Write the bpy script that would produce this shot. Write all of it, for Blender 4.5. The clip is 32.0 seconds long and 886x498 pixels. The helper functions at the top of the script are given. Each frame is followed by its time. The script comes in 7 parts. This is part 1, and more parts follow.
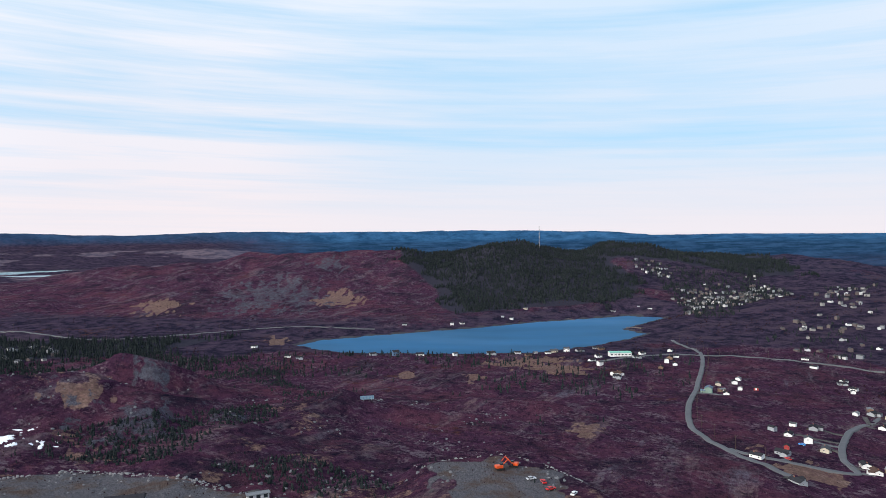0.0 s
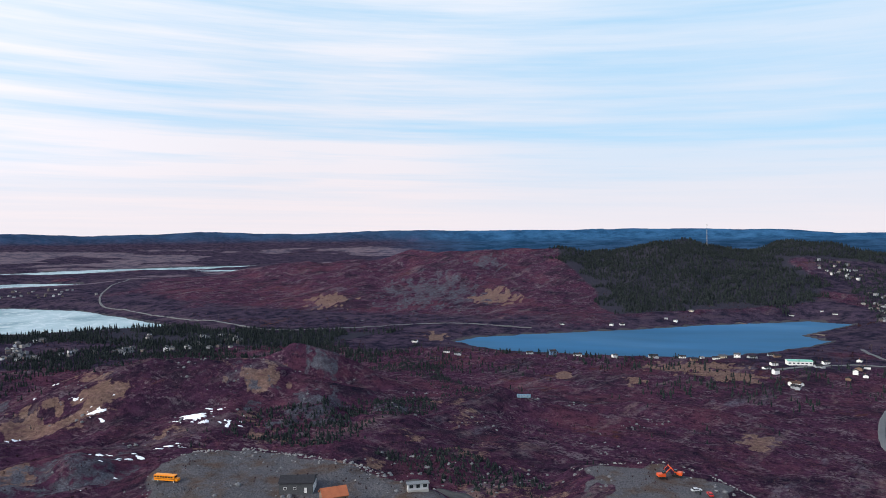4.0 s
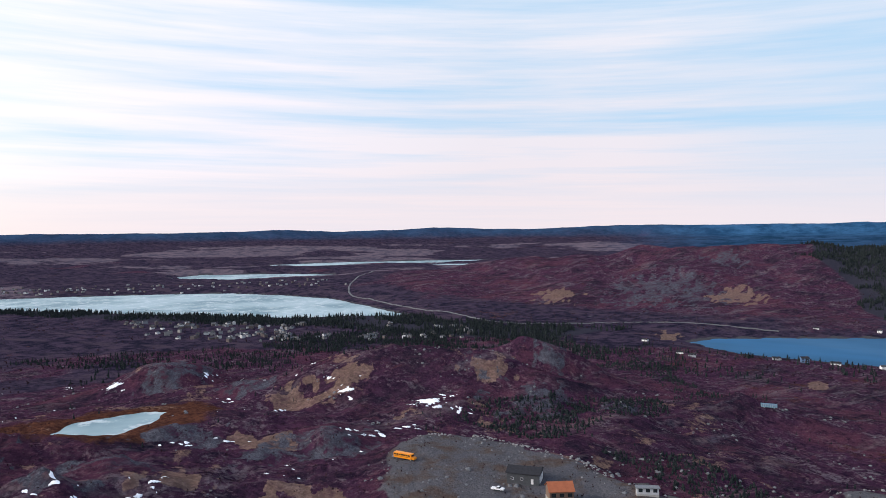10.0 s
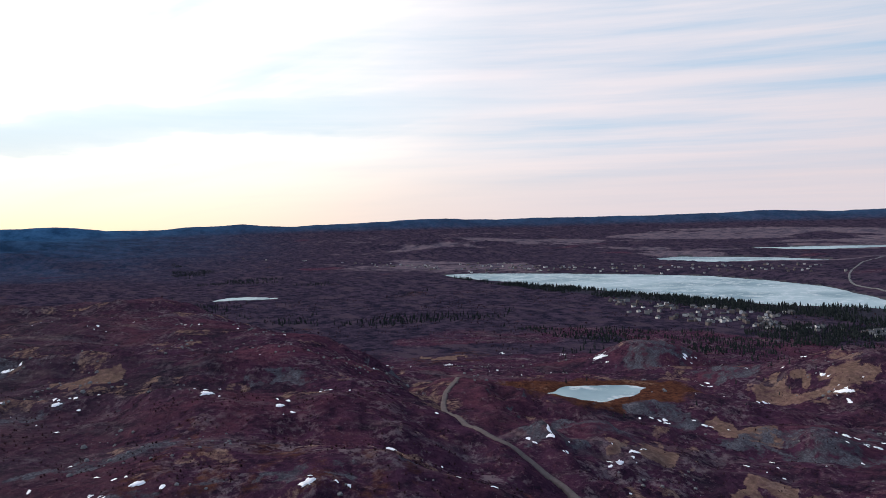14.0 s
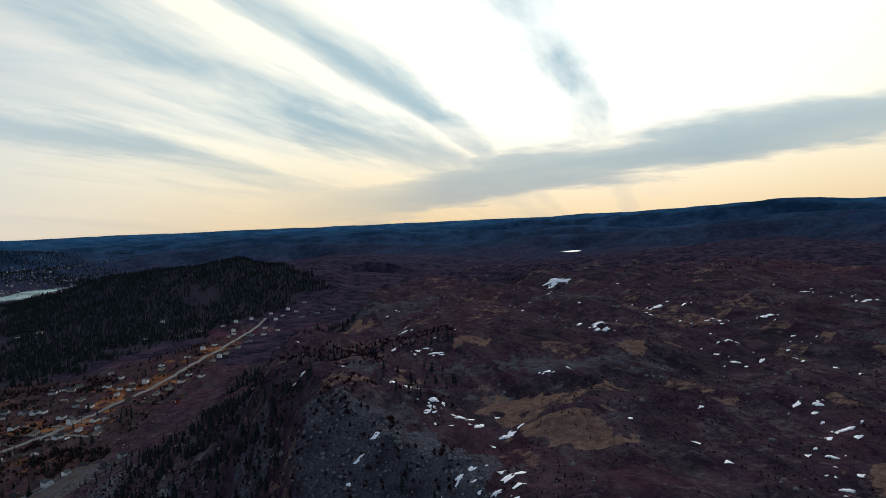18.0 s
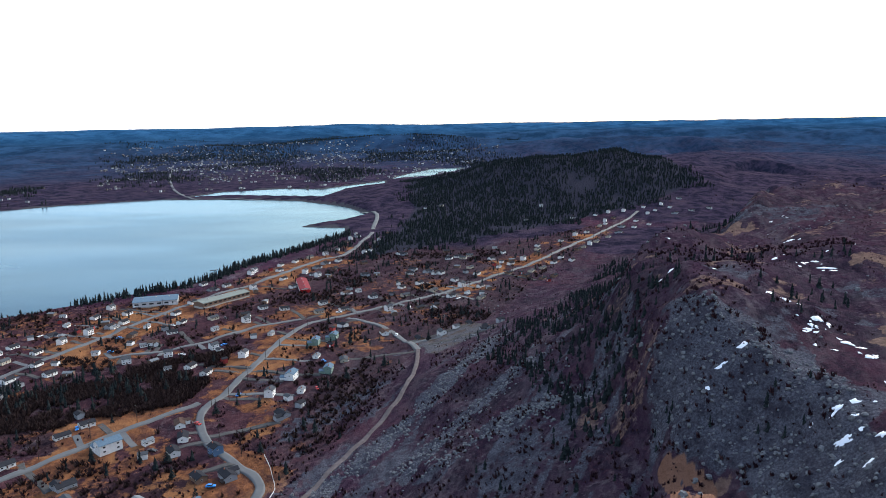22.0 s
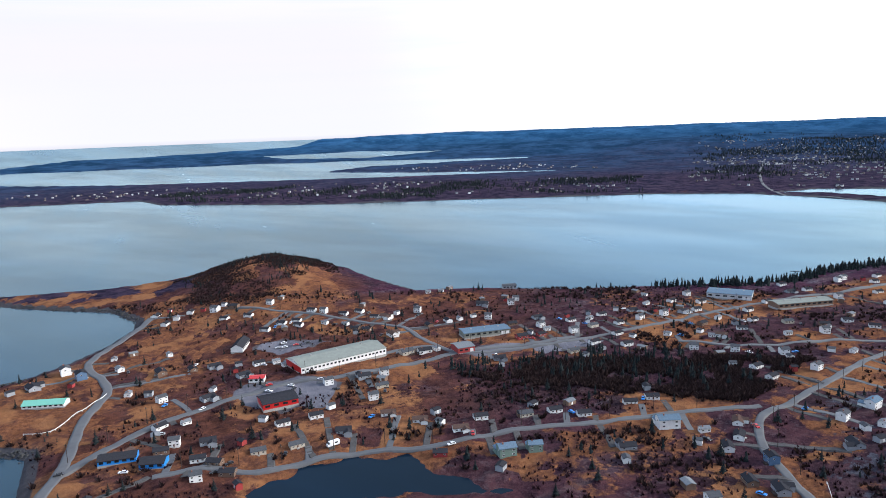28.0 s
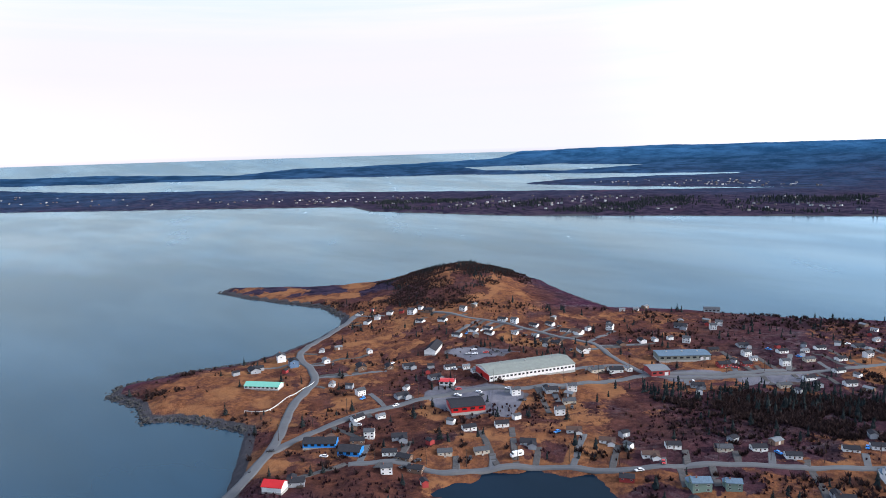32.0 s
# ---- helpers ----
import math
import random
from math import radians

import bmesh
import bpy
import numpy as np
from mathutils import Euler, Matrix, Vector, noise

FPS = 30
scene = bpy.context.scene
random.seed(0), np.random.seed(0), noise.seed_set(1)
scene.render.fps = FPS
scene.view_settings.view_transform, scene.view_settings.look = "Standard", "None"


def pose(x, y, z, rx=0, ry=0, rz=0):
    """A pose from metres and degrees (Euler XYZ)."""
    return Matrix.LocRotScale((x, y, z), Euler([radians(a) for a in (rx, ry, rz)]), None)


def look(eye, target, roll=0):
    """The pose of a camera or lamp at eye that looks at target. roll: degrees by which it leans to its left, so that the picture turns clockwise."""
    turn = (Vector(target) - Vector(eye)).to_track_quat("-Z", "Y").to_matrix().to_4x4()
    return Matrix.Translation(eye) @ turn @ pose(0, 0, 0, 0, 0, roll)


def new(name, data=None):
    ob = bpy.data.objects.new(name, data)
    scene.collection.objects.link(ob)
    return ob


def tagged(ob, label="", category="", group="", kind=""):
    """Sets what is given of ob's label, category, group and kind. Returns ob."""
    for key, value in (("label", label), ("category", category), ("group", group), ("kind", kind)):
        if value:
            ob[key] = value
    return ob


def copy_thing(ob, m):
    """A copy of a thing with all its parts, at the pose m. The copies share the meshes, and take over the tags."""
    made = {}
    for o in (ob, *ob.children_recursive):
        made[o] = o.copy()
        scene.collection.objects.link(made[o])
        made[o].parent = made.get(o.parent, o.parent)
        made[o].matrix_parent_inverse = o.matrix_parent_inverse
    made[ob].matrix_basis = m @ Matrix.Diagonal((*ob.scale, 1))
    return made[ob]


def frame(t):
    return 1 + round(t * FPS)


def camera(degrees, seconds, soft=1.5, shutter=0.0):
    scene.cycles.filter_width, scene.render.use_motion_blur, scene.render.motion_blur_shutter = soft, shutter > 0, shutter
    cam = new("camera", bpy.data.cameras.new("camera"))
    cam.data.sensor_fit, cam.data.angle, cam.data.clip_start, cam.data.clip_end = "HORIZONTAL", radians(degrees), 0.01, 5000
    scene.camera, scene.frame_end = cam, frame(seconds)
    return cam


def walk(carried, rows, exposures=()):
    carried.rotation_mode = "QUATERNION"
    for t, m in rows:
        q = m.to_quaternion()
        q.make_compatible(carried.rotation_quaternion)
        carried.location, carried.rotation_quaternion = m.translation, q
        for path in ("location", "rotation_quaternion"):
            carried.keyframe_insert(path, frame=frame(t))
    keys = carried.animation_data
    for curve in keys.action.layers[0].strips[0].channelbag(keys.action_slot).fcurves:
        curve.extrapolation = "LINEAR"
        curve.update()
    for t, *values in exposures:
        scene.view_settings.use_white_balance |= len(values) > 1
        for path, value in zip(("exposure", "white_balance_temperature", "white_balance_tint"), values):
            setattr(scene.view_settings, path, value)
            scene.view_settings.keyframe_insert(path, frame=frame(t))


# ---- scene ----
cam = camera(64.94, 32.0, 0.9)
# seconds, heading, tilt, lean in degrees: the drone hovers in one spot 165 m above the sea and turns
TURN = [
    (0.0, -0.00, -1.24, 0.48), (0.5, 1.71, -1.23, 0.49), (1.0, 3.40, -1.23, 0.51), (1.5, 5.05, -1.23, 0.50),
    (2.0, 6.65, -1.23, 0.50), (2.5, 8.23, -1.22, 0.48), (3.0, 9.77, -1.21, 0.51), (3.5, 11.33, -1.24, 0.51),
    (5.5, 17.51, -1.28, 0.57), (6.0, 19.06, -1.27, 0.56), (6.5, 20.60, -1.30, 0.60), (7.0, 22.16, -1.32, 0.62),
    (7.5, 23.74, -1.36, 0.65), (8.0, 25.33, -1.36, 0.64), (8.5, 26.80, -1.38, 0.67), (9.0, 28.36, -1.40, 0.65),
    (9.5, 29.90, -1.45, 0.71), (10.0, 31.43, -1.49, 0.72), (10.5, 32.93, -1.53, 0.80), (11.0, 36.53, -1.66, 0.87),
    (11.5, 41.14, -1.81, 0.99), (12.0, 47.04, -1.95, 1.12), (12.5, 52.83, -2.04, 1.28), (13.0, 58.27, -2.12, 1.39),
    (13.5, 63.64, -2.15, 1.48), (15.5, 90.96, -2.35, 1.97), (16.0, 99.84, -2.22, 2.25), (16.5, 109.43, -2.41, 2.53),
    (17.0, 119.51, -2.41, 2.56), (17.5, 129.78, -2.39, 2.46), (18.0, 140.51, -2.44, 2.50), (18.5, 151.18, -2.44, 2.44),
    (19.0, 162.17, -2.46, 2.43), (19.5, 164.76, -2.76, 1.98), (20.0, 164.40, -1.96, 1.60), (20.5, 163.91, -4.48, 1.16),
    (21.0, 163.50, -9.78, 0.89), (21.5, 164.67, -10.38, 0.82), (22.0, 170.79, -10.35, 0.99), (22.5, 177.32, -10.31, 1.23),
    (23.0, 184.30, -10.18, 1.49), (23.5, 187.80, -10.09, 1.68), (24.0, 191.17, -9.99, 1.76), (24.5, 194.05, -9.93, 1.81),
    (25.0, 196.93, -9.88, 1.85), (25.5, 199.82, -9.84, 1.86), (27.5, 212.80, -9.71, 2.04), (28.0, 216.50, -9.65, 2.05),
    (28.5, 220.38, -9.60, 2.12), (29.0, 224.23, -9.56, 2.10), (29.5, 227.80, -9.54, 2.26), (30.0, 231.00, -9.49, 2.31),
    (30.5, 232.44, -9.54, 2.19), (31.0, 232.67, -9.62, 1.98), (31.5, 232.62, -9.57, 1.84), (32.0, 232.60, -8.14, 1.69),
]
EXPOSURE = [(0.0, 0.05, 6150, 10), (10.5, -0.02, 6250, 14), (13.5, -0.2, 6300, 16), (16.0, -0.84, 6300, 8), (17.0, -1.03, 6250, 8), (18.5, -0.94, 6150, 8), (20.2, -0.72, 5650, 8), (21.2, 0.25, 5850, 9), (23.0, 0.42, 5900, 9), (32.0, 0.40, 5850, 13)]
walk(cam, [(t, pose(0, 0, 165, 90 + p, r, y)) for t, y, p, r in TURN], EXPOSURE)

# ---- sky and sun ----
SUN_AZ, SUN_EL = 128.0, 24.0   # degrees anticlockwise from +y, and above the horizon
world = bpy.data.worlds.new("sky")
scene.world = world
world.use_nodes = True
wt = world.node_tree
wt.nodes.clear()


def wn(kind, **kw):
    n = wt.nodes.new(kind)
    for k, v in kw.items():
        n.inputs[int(k[1:])].default_value = v
    return n


def wmath(op, a, b=None, clamp=False):
    n = wt.nodes.new("ShaderNodeMath")
    n.operation, n.use_clamp = op, clamp
    for i, v in enumerate((a, b)):
        if v is None:
            continue
        if isinstance(v, (int, float)):
            n.inputs[i].default_value = v
        else:
            wt.links.new(v, n.inputs[i])
    return n.outputs[0]


def wmix(fac, a, b):
    n = wt.nodes.new("ShaderNodeMix")
    n.data_type = "RGBA"
    for sock, v in ((n.inputs[0], fac), (n.inputs[6], a), (n.inputs[7], b)):
        if isinstance(v, tuple):
            sock.default_value = (*v, 1)
        elif isinstance(v, (int, float)):
            sock.default_value = v
        else:
            wt.links.new(v, sock)
    return n.outputs[2]


def wramp(v, *stops):
    n = wt.nodes.new("ShaderNodeValToRGB")
    els = n.color_ramp.elements
    while len(els) < len(stops):
        els.new(0.5)
    for e, (p, c) in zip(els, stops):
        e.position, e.color = p, (c, c, c, 1) if isinstance(c, (int, float)) else (*c, 1)
    wt.links.new(v, n.inputs[0])
    return n.outputs[0]


sun_dir = Vector((-math.sin(radians(SUN_AZ)) * math.cos(radians(SUN_EL)), math.cos(radians(SUN_AZ)) * math.cos(radians(SUN_EL)), math.sin(radians(SUN_EL))))
tc = wt.nodes.new("ShaderNodeTexCoord").outputs["Generated"]
sep = wt.nodes.new("ShaderNodeSeparateXYZ")
wt.links.new(tc, sep.inputs[0])
dx, dy, dz = sep.outputs
up = wmath("MAXIMUM", dz, 0.0)
clear = wt.nodes.new("ShaderNodeTexSky")
clear.sky_type, clear.sun_disc = "NISHITA", False
clear.sun_elevation, clear.sun_rotation = radians(SUN_EL), radians(-SUN_AZ)
clear.altitude, clear.air_density, clear.dust_density = 100, 1.0, 1.5
dot = wt.nodes.new("ShaderNodeVectorMath")
dot.operation = "DOT_PRODUCT"
wt.links.new(tc, dot.inputs[0])
dot.inputs[1].default_value = sun_dir
near_sun = wmath("MAXIMUM", dot.outputs["Value"], 0.0)
glow = wmath("POWER", near_sun, 4.5)
core = wmath("POWER", near_sun, 26.0)
# high cloud in long streaks that run towards the sun's side of the sky
inv = wmath("DIVIDE", 1.0, wmath("ADD", up, 0.10))
px, py = wmath("MULTIPLY", dx, inv), wmath("MULTIPLY", dy, inv)
SA = radians(122.0)
along = wmath("ADD", wmath("MULTIPLY", px, -math.sin(SA)), wmath("MULTIPLY", py, math.cos(SA)))
across = wmath("ADD", wmath("MULTIPLY", px, math.cos(SA)), wmath("MULTIPLY", py, math.sin(SA)))


def streaks(sa, sc, scale, detail, rough, dist, off):
    c = wt.nodes.new("ShaderNodeCombineXYZ")
    wt.links.new(wmath("MULTIPLY", along, sa), c.inputs[0])
    wt.links.new(wmath("MULTIPLY", across, sc), c.inputs[1])
    c.inputs[2].default_value = off
    n = wt.nodes.new("ShaderNodeTexNoise")
    wt.links.new(c.outputs[0], n.inputs["Vector"])
    n.inputs["Scale"].default_value, n.inputs["Detail"].default_value = scale, detail
    n.inputs["Roughness"].default_value, n.inputs["Distortion"].default_value = rough, dist
    return n.outputs["Fac"]


# thin level bands of cloud, far off and long
level = wt.nodes.new("ShaderNodeCombineXYZ")
wt.links.new(wmath("MULTIPLY", dx, 1.5), level.inputs[0])
wt.links.new(wmath("MULTIPLY", dy, 1.5), level.inputs[1])
wt.links.new(wmath("ADD", wmath("MULTIPLY", wmath("POWER", up, 0.75), 27.0), wmath("MULTIPLY", dx, 0.9)), level.inputs[2])
bands = wt.nodes.new("ShaderNodeTexNoise")
wt.links.new(level.outputs[0], bands.inputs["Vector"])
bands.inputs["Scale"].default_value, bands.inputs["Detail"].default_value, bands.inputs["Roughness"].default_value = 1.0, 5, 0.6
veil = wramp(wmath("ADD", wmath("MULTIPLY", bands.outputs["Fac"], 0.8), wmath("MULTIPLY", streaks(0.07, 0.95, 1.0, 6, 0.58, 0.25, 3.1), 0.2)), (0.31, 0.0), (0.58, 1.0))
north_gap = wramp(wmath("ADD", wmath("MULTIPLY", dx, 0.2588), wmath("MULTIPLY", dy, 0.9659)), (0.84, 0.0), (0.98, 0.45))
north_gap.node.color_ramp.interpolation = "EASE"
veil = wmath("MULTIPLY", veil, wmath("SUBTRACT", 1.0, north_gap))
cloud_col = wmix(wramp(up, (0.0, 0.0), (0.30, 1.0)), (0.96, 0.86, 0.86), (0.90, 0.93, 0.98))
scaled = wt.nodes.new("ShaderNodeVectorMath")
scaled.operation = "SCALE"
wt.links.new(clear.outputs[0], scaled.inputs[0])
scaled.inputs["Scale"].default_value = 0.10
blue = wmix(0.85, scaled.outputs[0], (0.48, 0.80, 1.04))
base = wmix(veil, blue, cloud_col)
# thin white overcast that thickens towards the sun's half of the sky and over the bay
towards = wmath("ADD", wmath("MULTIPLY", dx, -math.sin(radians(SUN_AZ))), wmath("MULTIPLY", dy, math.cos(radians(SUN_AZ))))
over_bay = wmath("ADD", wmath("MULTIPLY", dx, -math.sin(radians(205))), wmath("MULTIPLY", dy, math.cos(radians(205))))
blue_gap = wramp(wmath("ADD", wmath("MULTIPLY", dx, -math.sin(radians(192))), wmath("MULTIPLY", dy, math.cos(radians(192)))), (0.86, 0.0), (0.985, 0.9))
bay_dim = wramp(wmath("ADD", wmath("MULTIPLY", dx, -math.sin(radians(242))), wmath("MULTIPLY", dy, math.cos(radians(242)))), (0.68, 0.0), (0.95, 1.0))
bay_dim.node.color_ramp.interpolation = "EASE"
white = wmath("MAXIMUM", wmath("MULTIPLY", wramp(wmath("MULTIPLY", wmath("ADD", towards, 0.5), 0.66), (0.22, 0.0), (0.80, 0.8)), wramp(veil, (0.0, 0.55), (1.0, 1.0))), wmath("MULTIPLY", wramp(wmath("ADD", over_bay, 0.5), (0.5, 0.0), (0.95, 0.96)), wramp(up, (0.14, 1.0), (0.28, 0.15))))
white = wmath("MULTIPLY", white, wmath("SUBTRACT", 1.0, wmath("MULTIPLY", blue_gap, wmath("MULTIPLY", wramp(up, (0.015, 0.0), (0.05, 0.55), (0.15, 0.65), (0.20, 1.0)), wramp(streaks(0.10, 0.8, 1.0, 5, 0.6, 0.2, 6.3), (0.48, 1.0), (0.68, 0.4))))))
base = wmix(white, wmix(blue_gap, base, wmix(wmath("MULTIPLY", veil, 0.45), wmix(wramp(up, (0.14, 0.0), (0.22, 1.0)), (0.60, 1.08, 1.52), (0.42, 0.95, 1.50)), (1.30, 1.20, 1.24))), wmix(bay_dim, wmix(wramp(near_sun, (0.50, 0.0), (0.85, 1.0)), (1.32, 1.24, 1.24), (2.0, 1.92, 1.74)), (0.80, 0.74, 0.725)))
# milky air low over the land
milk = wmix(wramp(over_bay, (0.45, 0.0), (0.80, 1.0)), (0.98, 0.87, 0.86), wmix(bay_dim, (1.22, 1.22, 1.26), (0.80, 0.765, 0.76)))
base = wmix(wmath("MULTIPLY", wramp(up, (0.0, 0.85), (0.05, 0.6), (0.10, 0.05)), wmath("SUBTRACT", 1.0, wmath("MULTIPLY", blue_gap, 0.7))), base, milk)
# yellow light low along the sun's side
base = wmix(wmath("MULTIPLY", wmath("POWER", near_sun, 3.0), wramp(up, (0.0, 0.95), (0.07, 0.85), (0.20, 0.0))), base, wmix(wramp(up, (0.0, 0.0), (0.06, 1.0)), (1.95, 1.50, 0.86), (2.0, 1.82, 1.20)))
# light through the cloud about the sun, yellow low down
low_light = wmix(wramp(up, (0.0, 0.0), (0.05, 0.35), (0.14, 1.0)), (2.0, 1.42, 0.74), (2.4, 2.25, 1.85))
warm = wmix(core, low_light, (3.2, 3.1, 2.9))
base = wmix(wmath("MULTIPLY", glow, 1.25, True), base, warm)
# darker banks of cloud against the light: long bars, ragged along their length


def bank(axis_deg, at, wide):
    c, q = math.cos(radians(axis_deg)), math.sin(radians(axis_deg))
    side = wmath("ADD", wmath("MULTIPLY", px, c), wmath("MULTIPLY", py, q))
    gap = wmath("DIVIDE", wmath("SUBTRACT", wmath("ADD", side, wmath("MULTIPLY", wmath("SUBTRACT", rag, 0.5), wide * 5.0)), at), wide)
    return wramp(wmath("MULTIPLY", gap, gap), (0.0, 1.0), (0.30, 0.7), (1.0, 0.0))


rag = streaks(0.22, 0.9, 1.0, 6, 0.62, 0.15, 4.4)
bars = wramp(streaks(0.14, 0.8, 1.0, 5, 0.58, 0.12, 9.3), (0.50, 0.0), (0.66, 0.8))
for spec in ((122, -1.84, 0.42), (122, -0.55, 0.13), (124, -1.15, 0.14), (126, -3.1, 0.5)):
    bars = wmath("MAXIMUM", bars, bank(*spec))
bars = wmath("MULTIPLY", bars, wramp(up, (0.03, 0.25), (0.13, 1.0)))
bars = wmath("MULTIPLY", bars, wramp(streaks(0.5, 1.6, 1.0, 5, 0.6, 0.3, 2.2), (0.36, 0.35), (0.56, 1.0)))
# one long bank that lies low under the sun and climbs away from it
az = wmath("MULTIPLY", wmath("ARCTAN2", wmath("MULTIPLY", dx, -1.0), dy), 57.3)
el = wmath("MULTIPLY", up, 57.3)
mid_line = wmath("ADD", 3.4, wmath("MULTIPLY", wmath("SUBTRACT", 132.0, az), 0.105))
low_rag = streaks(0.5, 0.5, 1.0, 5, 0.62, 0.1, 7.7)
gap = wmath("DIVIDE", wmath("ADD", wmath("SUBTRACT", el, mid_line), wmath("MULTIPLY", wmath("SUBTRACT", low_rag, 0.5), 6.0)), 2.1)
low_bank = wmath("MULTIPLY", wramp(wmath("MULTIPLY", gap, gap), (0.0, 1.0), (0.35, 0.85), (1.0, 0.0)), wramp(wmath("DIVIDE", az, 200.0), (0.28, 0.0), (0.42, 0.75), (0.60, 1.0), (0.70, 0.85), (0.78, 0.0)))
dark = wmath("MULTIPLY", bars, wramp(near_sun, (0.45, 0.0), (0.80, 1.0)), True)
dark = wmath("MAXIMUM", dark, low_bank)
base = wmix(wmath("MULTIPLY", dark, 0.82), base, wmix(wramp(up, (0.02, 0.0), (0.16, 1.0)), (0.56, 0.75, 0.88), (0.62, 0.96, 1.14)))
# deeper blue overhead
base = wmix(wmath("MULTIPLY", wramp(up, (0.36, 0.0), (0.75, 0.7)), wramp(near_sun, (0.5, 1.0), (0.9, 0.0))), base, (0.20, 0.40, 0.78))
# the ground's own dimness below the horizon
base = wmix(wramp(wmath("ADD", dz, 0.5), (0.46, 1.0), (0.50, 0.0)), base, (0.10, 0.09, 0.10))
bg = wt.nodes.new("ShaderNodeBackground")
wt.links.new(base, bg.inputs[0])
bg.inputs[1].default_value = 0.95
wo = wt.nodes.new("ShaderNodeOutputWorld")
wt.links.new(bg.outputs[0], wo.inputs[0])
sun = new("sun", bpy.data.lights.new("sun", "SUN"))
sun.data.energy, sun.data.angle, sun.data.color = 3.2, radians(9), (1.0, 0.90, 0.80)
sun.matrix_world = look(sun_dir * 1000, (0, 0, 0))

# ---- the plan: shores, roads, woods, in metres ----
SHORE_NEAR = [(198, -40), (321, -105), (362, -128), (391, -143), (413, -133), (442, -114), (449, -99), (483, -104), (514, -93), (534, -103), (537,
    -121), (536, -154), (527, -196), (535, -233), (552, -273), (581, -313), (606, -330), (663, -337), (716, -316), (768, -297), (831, -283), (845,
    -310), (779, -383), (719, -488), (660, -580), (580, -594), (497, -567), (452, -555), (400, -596)]
SHORE_FAR = [(398, -595), (305, -641), (246, -685), (147, -758), (113, -844), (61, -920), (-17, -1050), (-18, -1122), (62, -1154), (-10, -1202), (-67,
    -1272), (-23, -1422), (76, -1558), (240, -1634), (385, -1674), (577, -1616), (649, -1569), (933, -1382), (1255, -1156), (1658, -1007), (1849,
    -1054), (2288, -647), (2711, -226), (3400, 100), (4200, 300), (4900, 1200), (3200, 2600), (1100, 1100), (560, 340), (330, 80)]
LAGOON = [(336, -1707), (268, -1828), (120, -1864), (29, -1812), (-62, -1909), (-155, -2020), (-143, -1873), (-29, -1752), (26, -1598), (107, -1651),
    (223, -1714)]
CREEK = [(-174, -2057), (-210, -2180), (-353, -2459), (-497, -2503), (-434, -2373), (-287, -2115)]
SOUND = [(3682, -317), (3259, -692), (2978, -1137), (2523, -1389), (2164, -1648), (1779, -1923), (1316, -2279), (1078, -2506), (1358, -2352), (1742,
    -2203), (2199, -2094), (2186, -2364), (1956, -2673), (1676, -2945), (1703, -2993), (2409, -2605), (2887, -2203), (3205, -1768), (3493, -1337),
    (3712, -793), (3862, -334), (4500, 300), (4000, 300)]
FAR_WATER = [(3101, -2514), (2780, -2959), (2452, -3099), (2329, -3158), (2509, -2714), (2877, -2489)]
OPEN_SEA = [(4216, -369), (4087, -877), (3705, -1420), (3781, -1791), (3300, -2950), (3500, -3400), (5200, -3000), (5400, 200), (4600, 700)]
LAKE_BLUE = [(-212, 988), (-140, 923), (-64, 910), (25, 902), (122, 910), (198, 956), (279, 1025), (315, 1068), (293, 1127), (408, 1270), (346, 1311),
    (252, 1265), (154, 1222), (71, 1168), (-41, 1113), (-127, 1071), (-190, 1033)]
LAKE_ICE = [(-722, 1069), (-793, 1028), (-908, 941), (-1088, 890), (-1306, 827), (-1606, 762), (-1811, 706), (-1933, 719), (-1911, 816), (-1749,
    1011), (-1560, 1176), (-1427, 1266), (-1255, 1282), (-1079, 1262), (-881, 1159)]
LAKE_MID = [(-2107, 1550), (-1751, 1555), (-1497, 1752), (-1594, 2003), (-1879, 1950), (-2144, 1757)]
LAKE_LONG = [(-2315, 2068), (-2034, 2308), (-1765, 2558), (-1525, 2854), (-1494, 2969), (-1765, 2793), (-2079, 2553), (-2274, 2285)]
POND_ICE = [(-361, 194), (-342, 192), (-329, 202), (-330, 226), (-346, 262), (-359, 251), (-373, 230), (-373, 210)]
POND_DARK = [(259, -177), (258, -199), (252, -223), (237, -241), (219, -255), (199, -250), (186, -248), (169, -253), (152, -261), (147, -250), (200,
    -215), (232, -180)]
QUARRY = [(-190, 262), (-188, 285), (-163, 299), (-133, 292), (-108, 287), (-88, 272), (-62, 262), (-50, 240), (-90, 215), (-130, 205), (-165, 222)]
LOT_TRACK = [(-86, 304), (-74, 287), (-56, 269), (-38, 250), (-20, 225)]
PIT = [(-8, 342), (27, 353), (48, 341), (71, 296), (50, 250), (0, 255)]
SHORE_ROAD = [(314, -102), (327, -120), (345, -140), (370, -158), (403, -181), (435, -212), (465, -224), (497, -231), (523, -251), (560, -301), (587,
    -335)]
MAIN_STREET = [(343, -139), (354, -172), (359, -206), (355, -246), (346, -285), (332, -303), (310, -340), (295, -368), (282, -401), (253, -438), (232,
    -474)]
POND_ROAD = [(301, -163), (286, -184), (266, -196), (251, -226), (234, -246), (207, -268), (184, -298), (154, -330), (116, -366), (81, -398)]
HILL_ROAD = [(-482, -1042), (-379, -921), (-227, -744), (-132, -655), (-84, -612), (-8, -566), (28, -539), (55, -455), (68, -410), (77, -382), (70,
    -351), (56, -327), (40, -305), (38, -289), (47, -272), (58, -264), (85, -240)]
LOOP = [(-8, -554), (-34, -521), (-50, -471), (-53, -447)]
TRACK = [(-53, -449), (-45, -397), (-30, -355), (1, -308), (30, -266)]
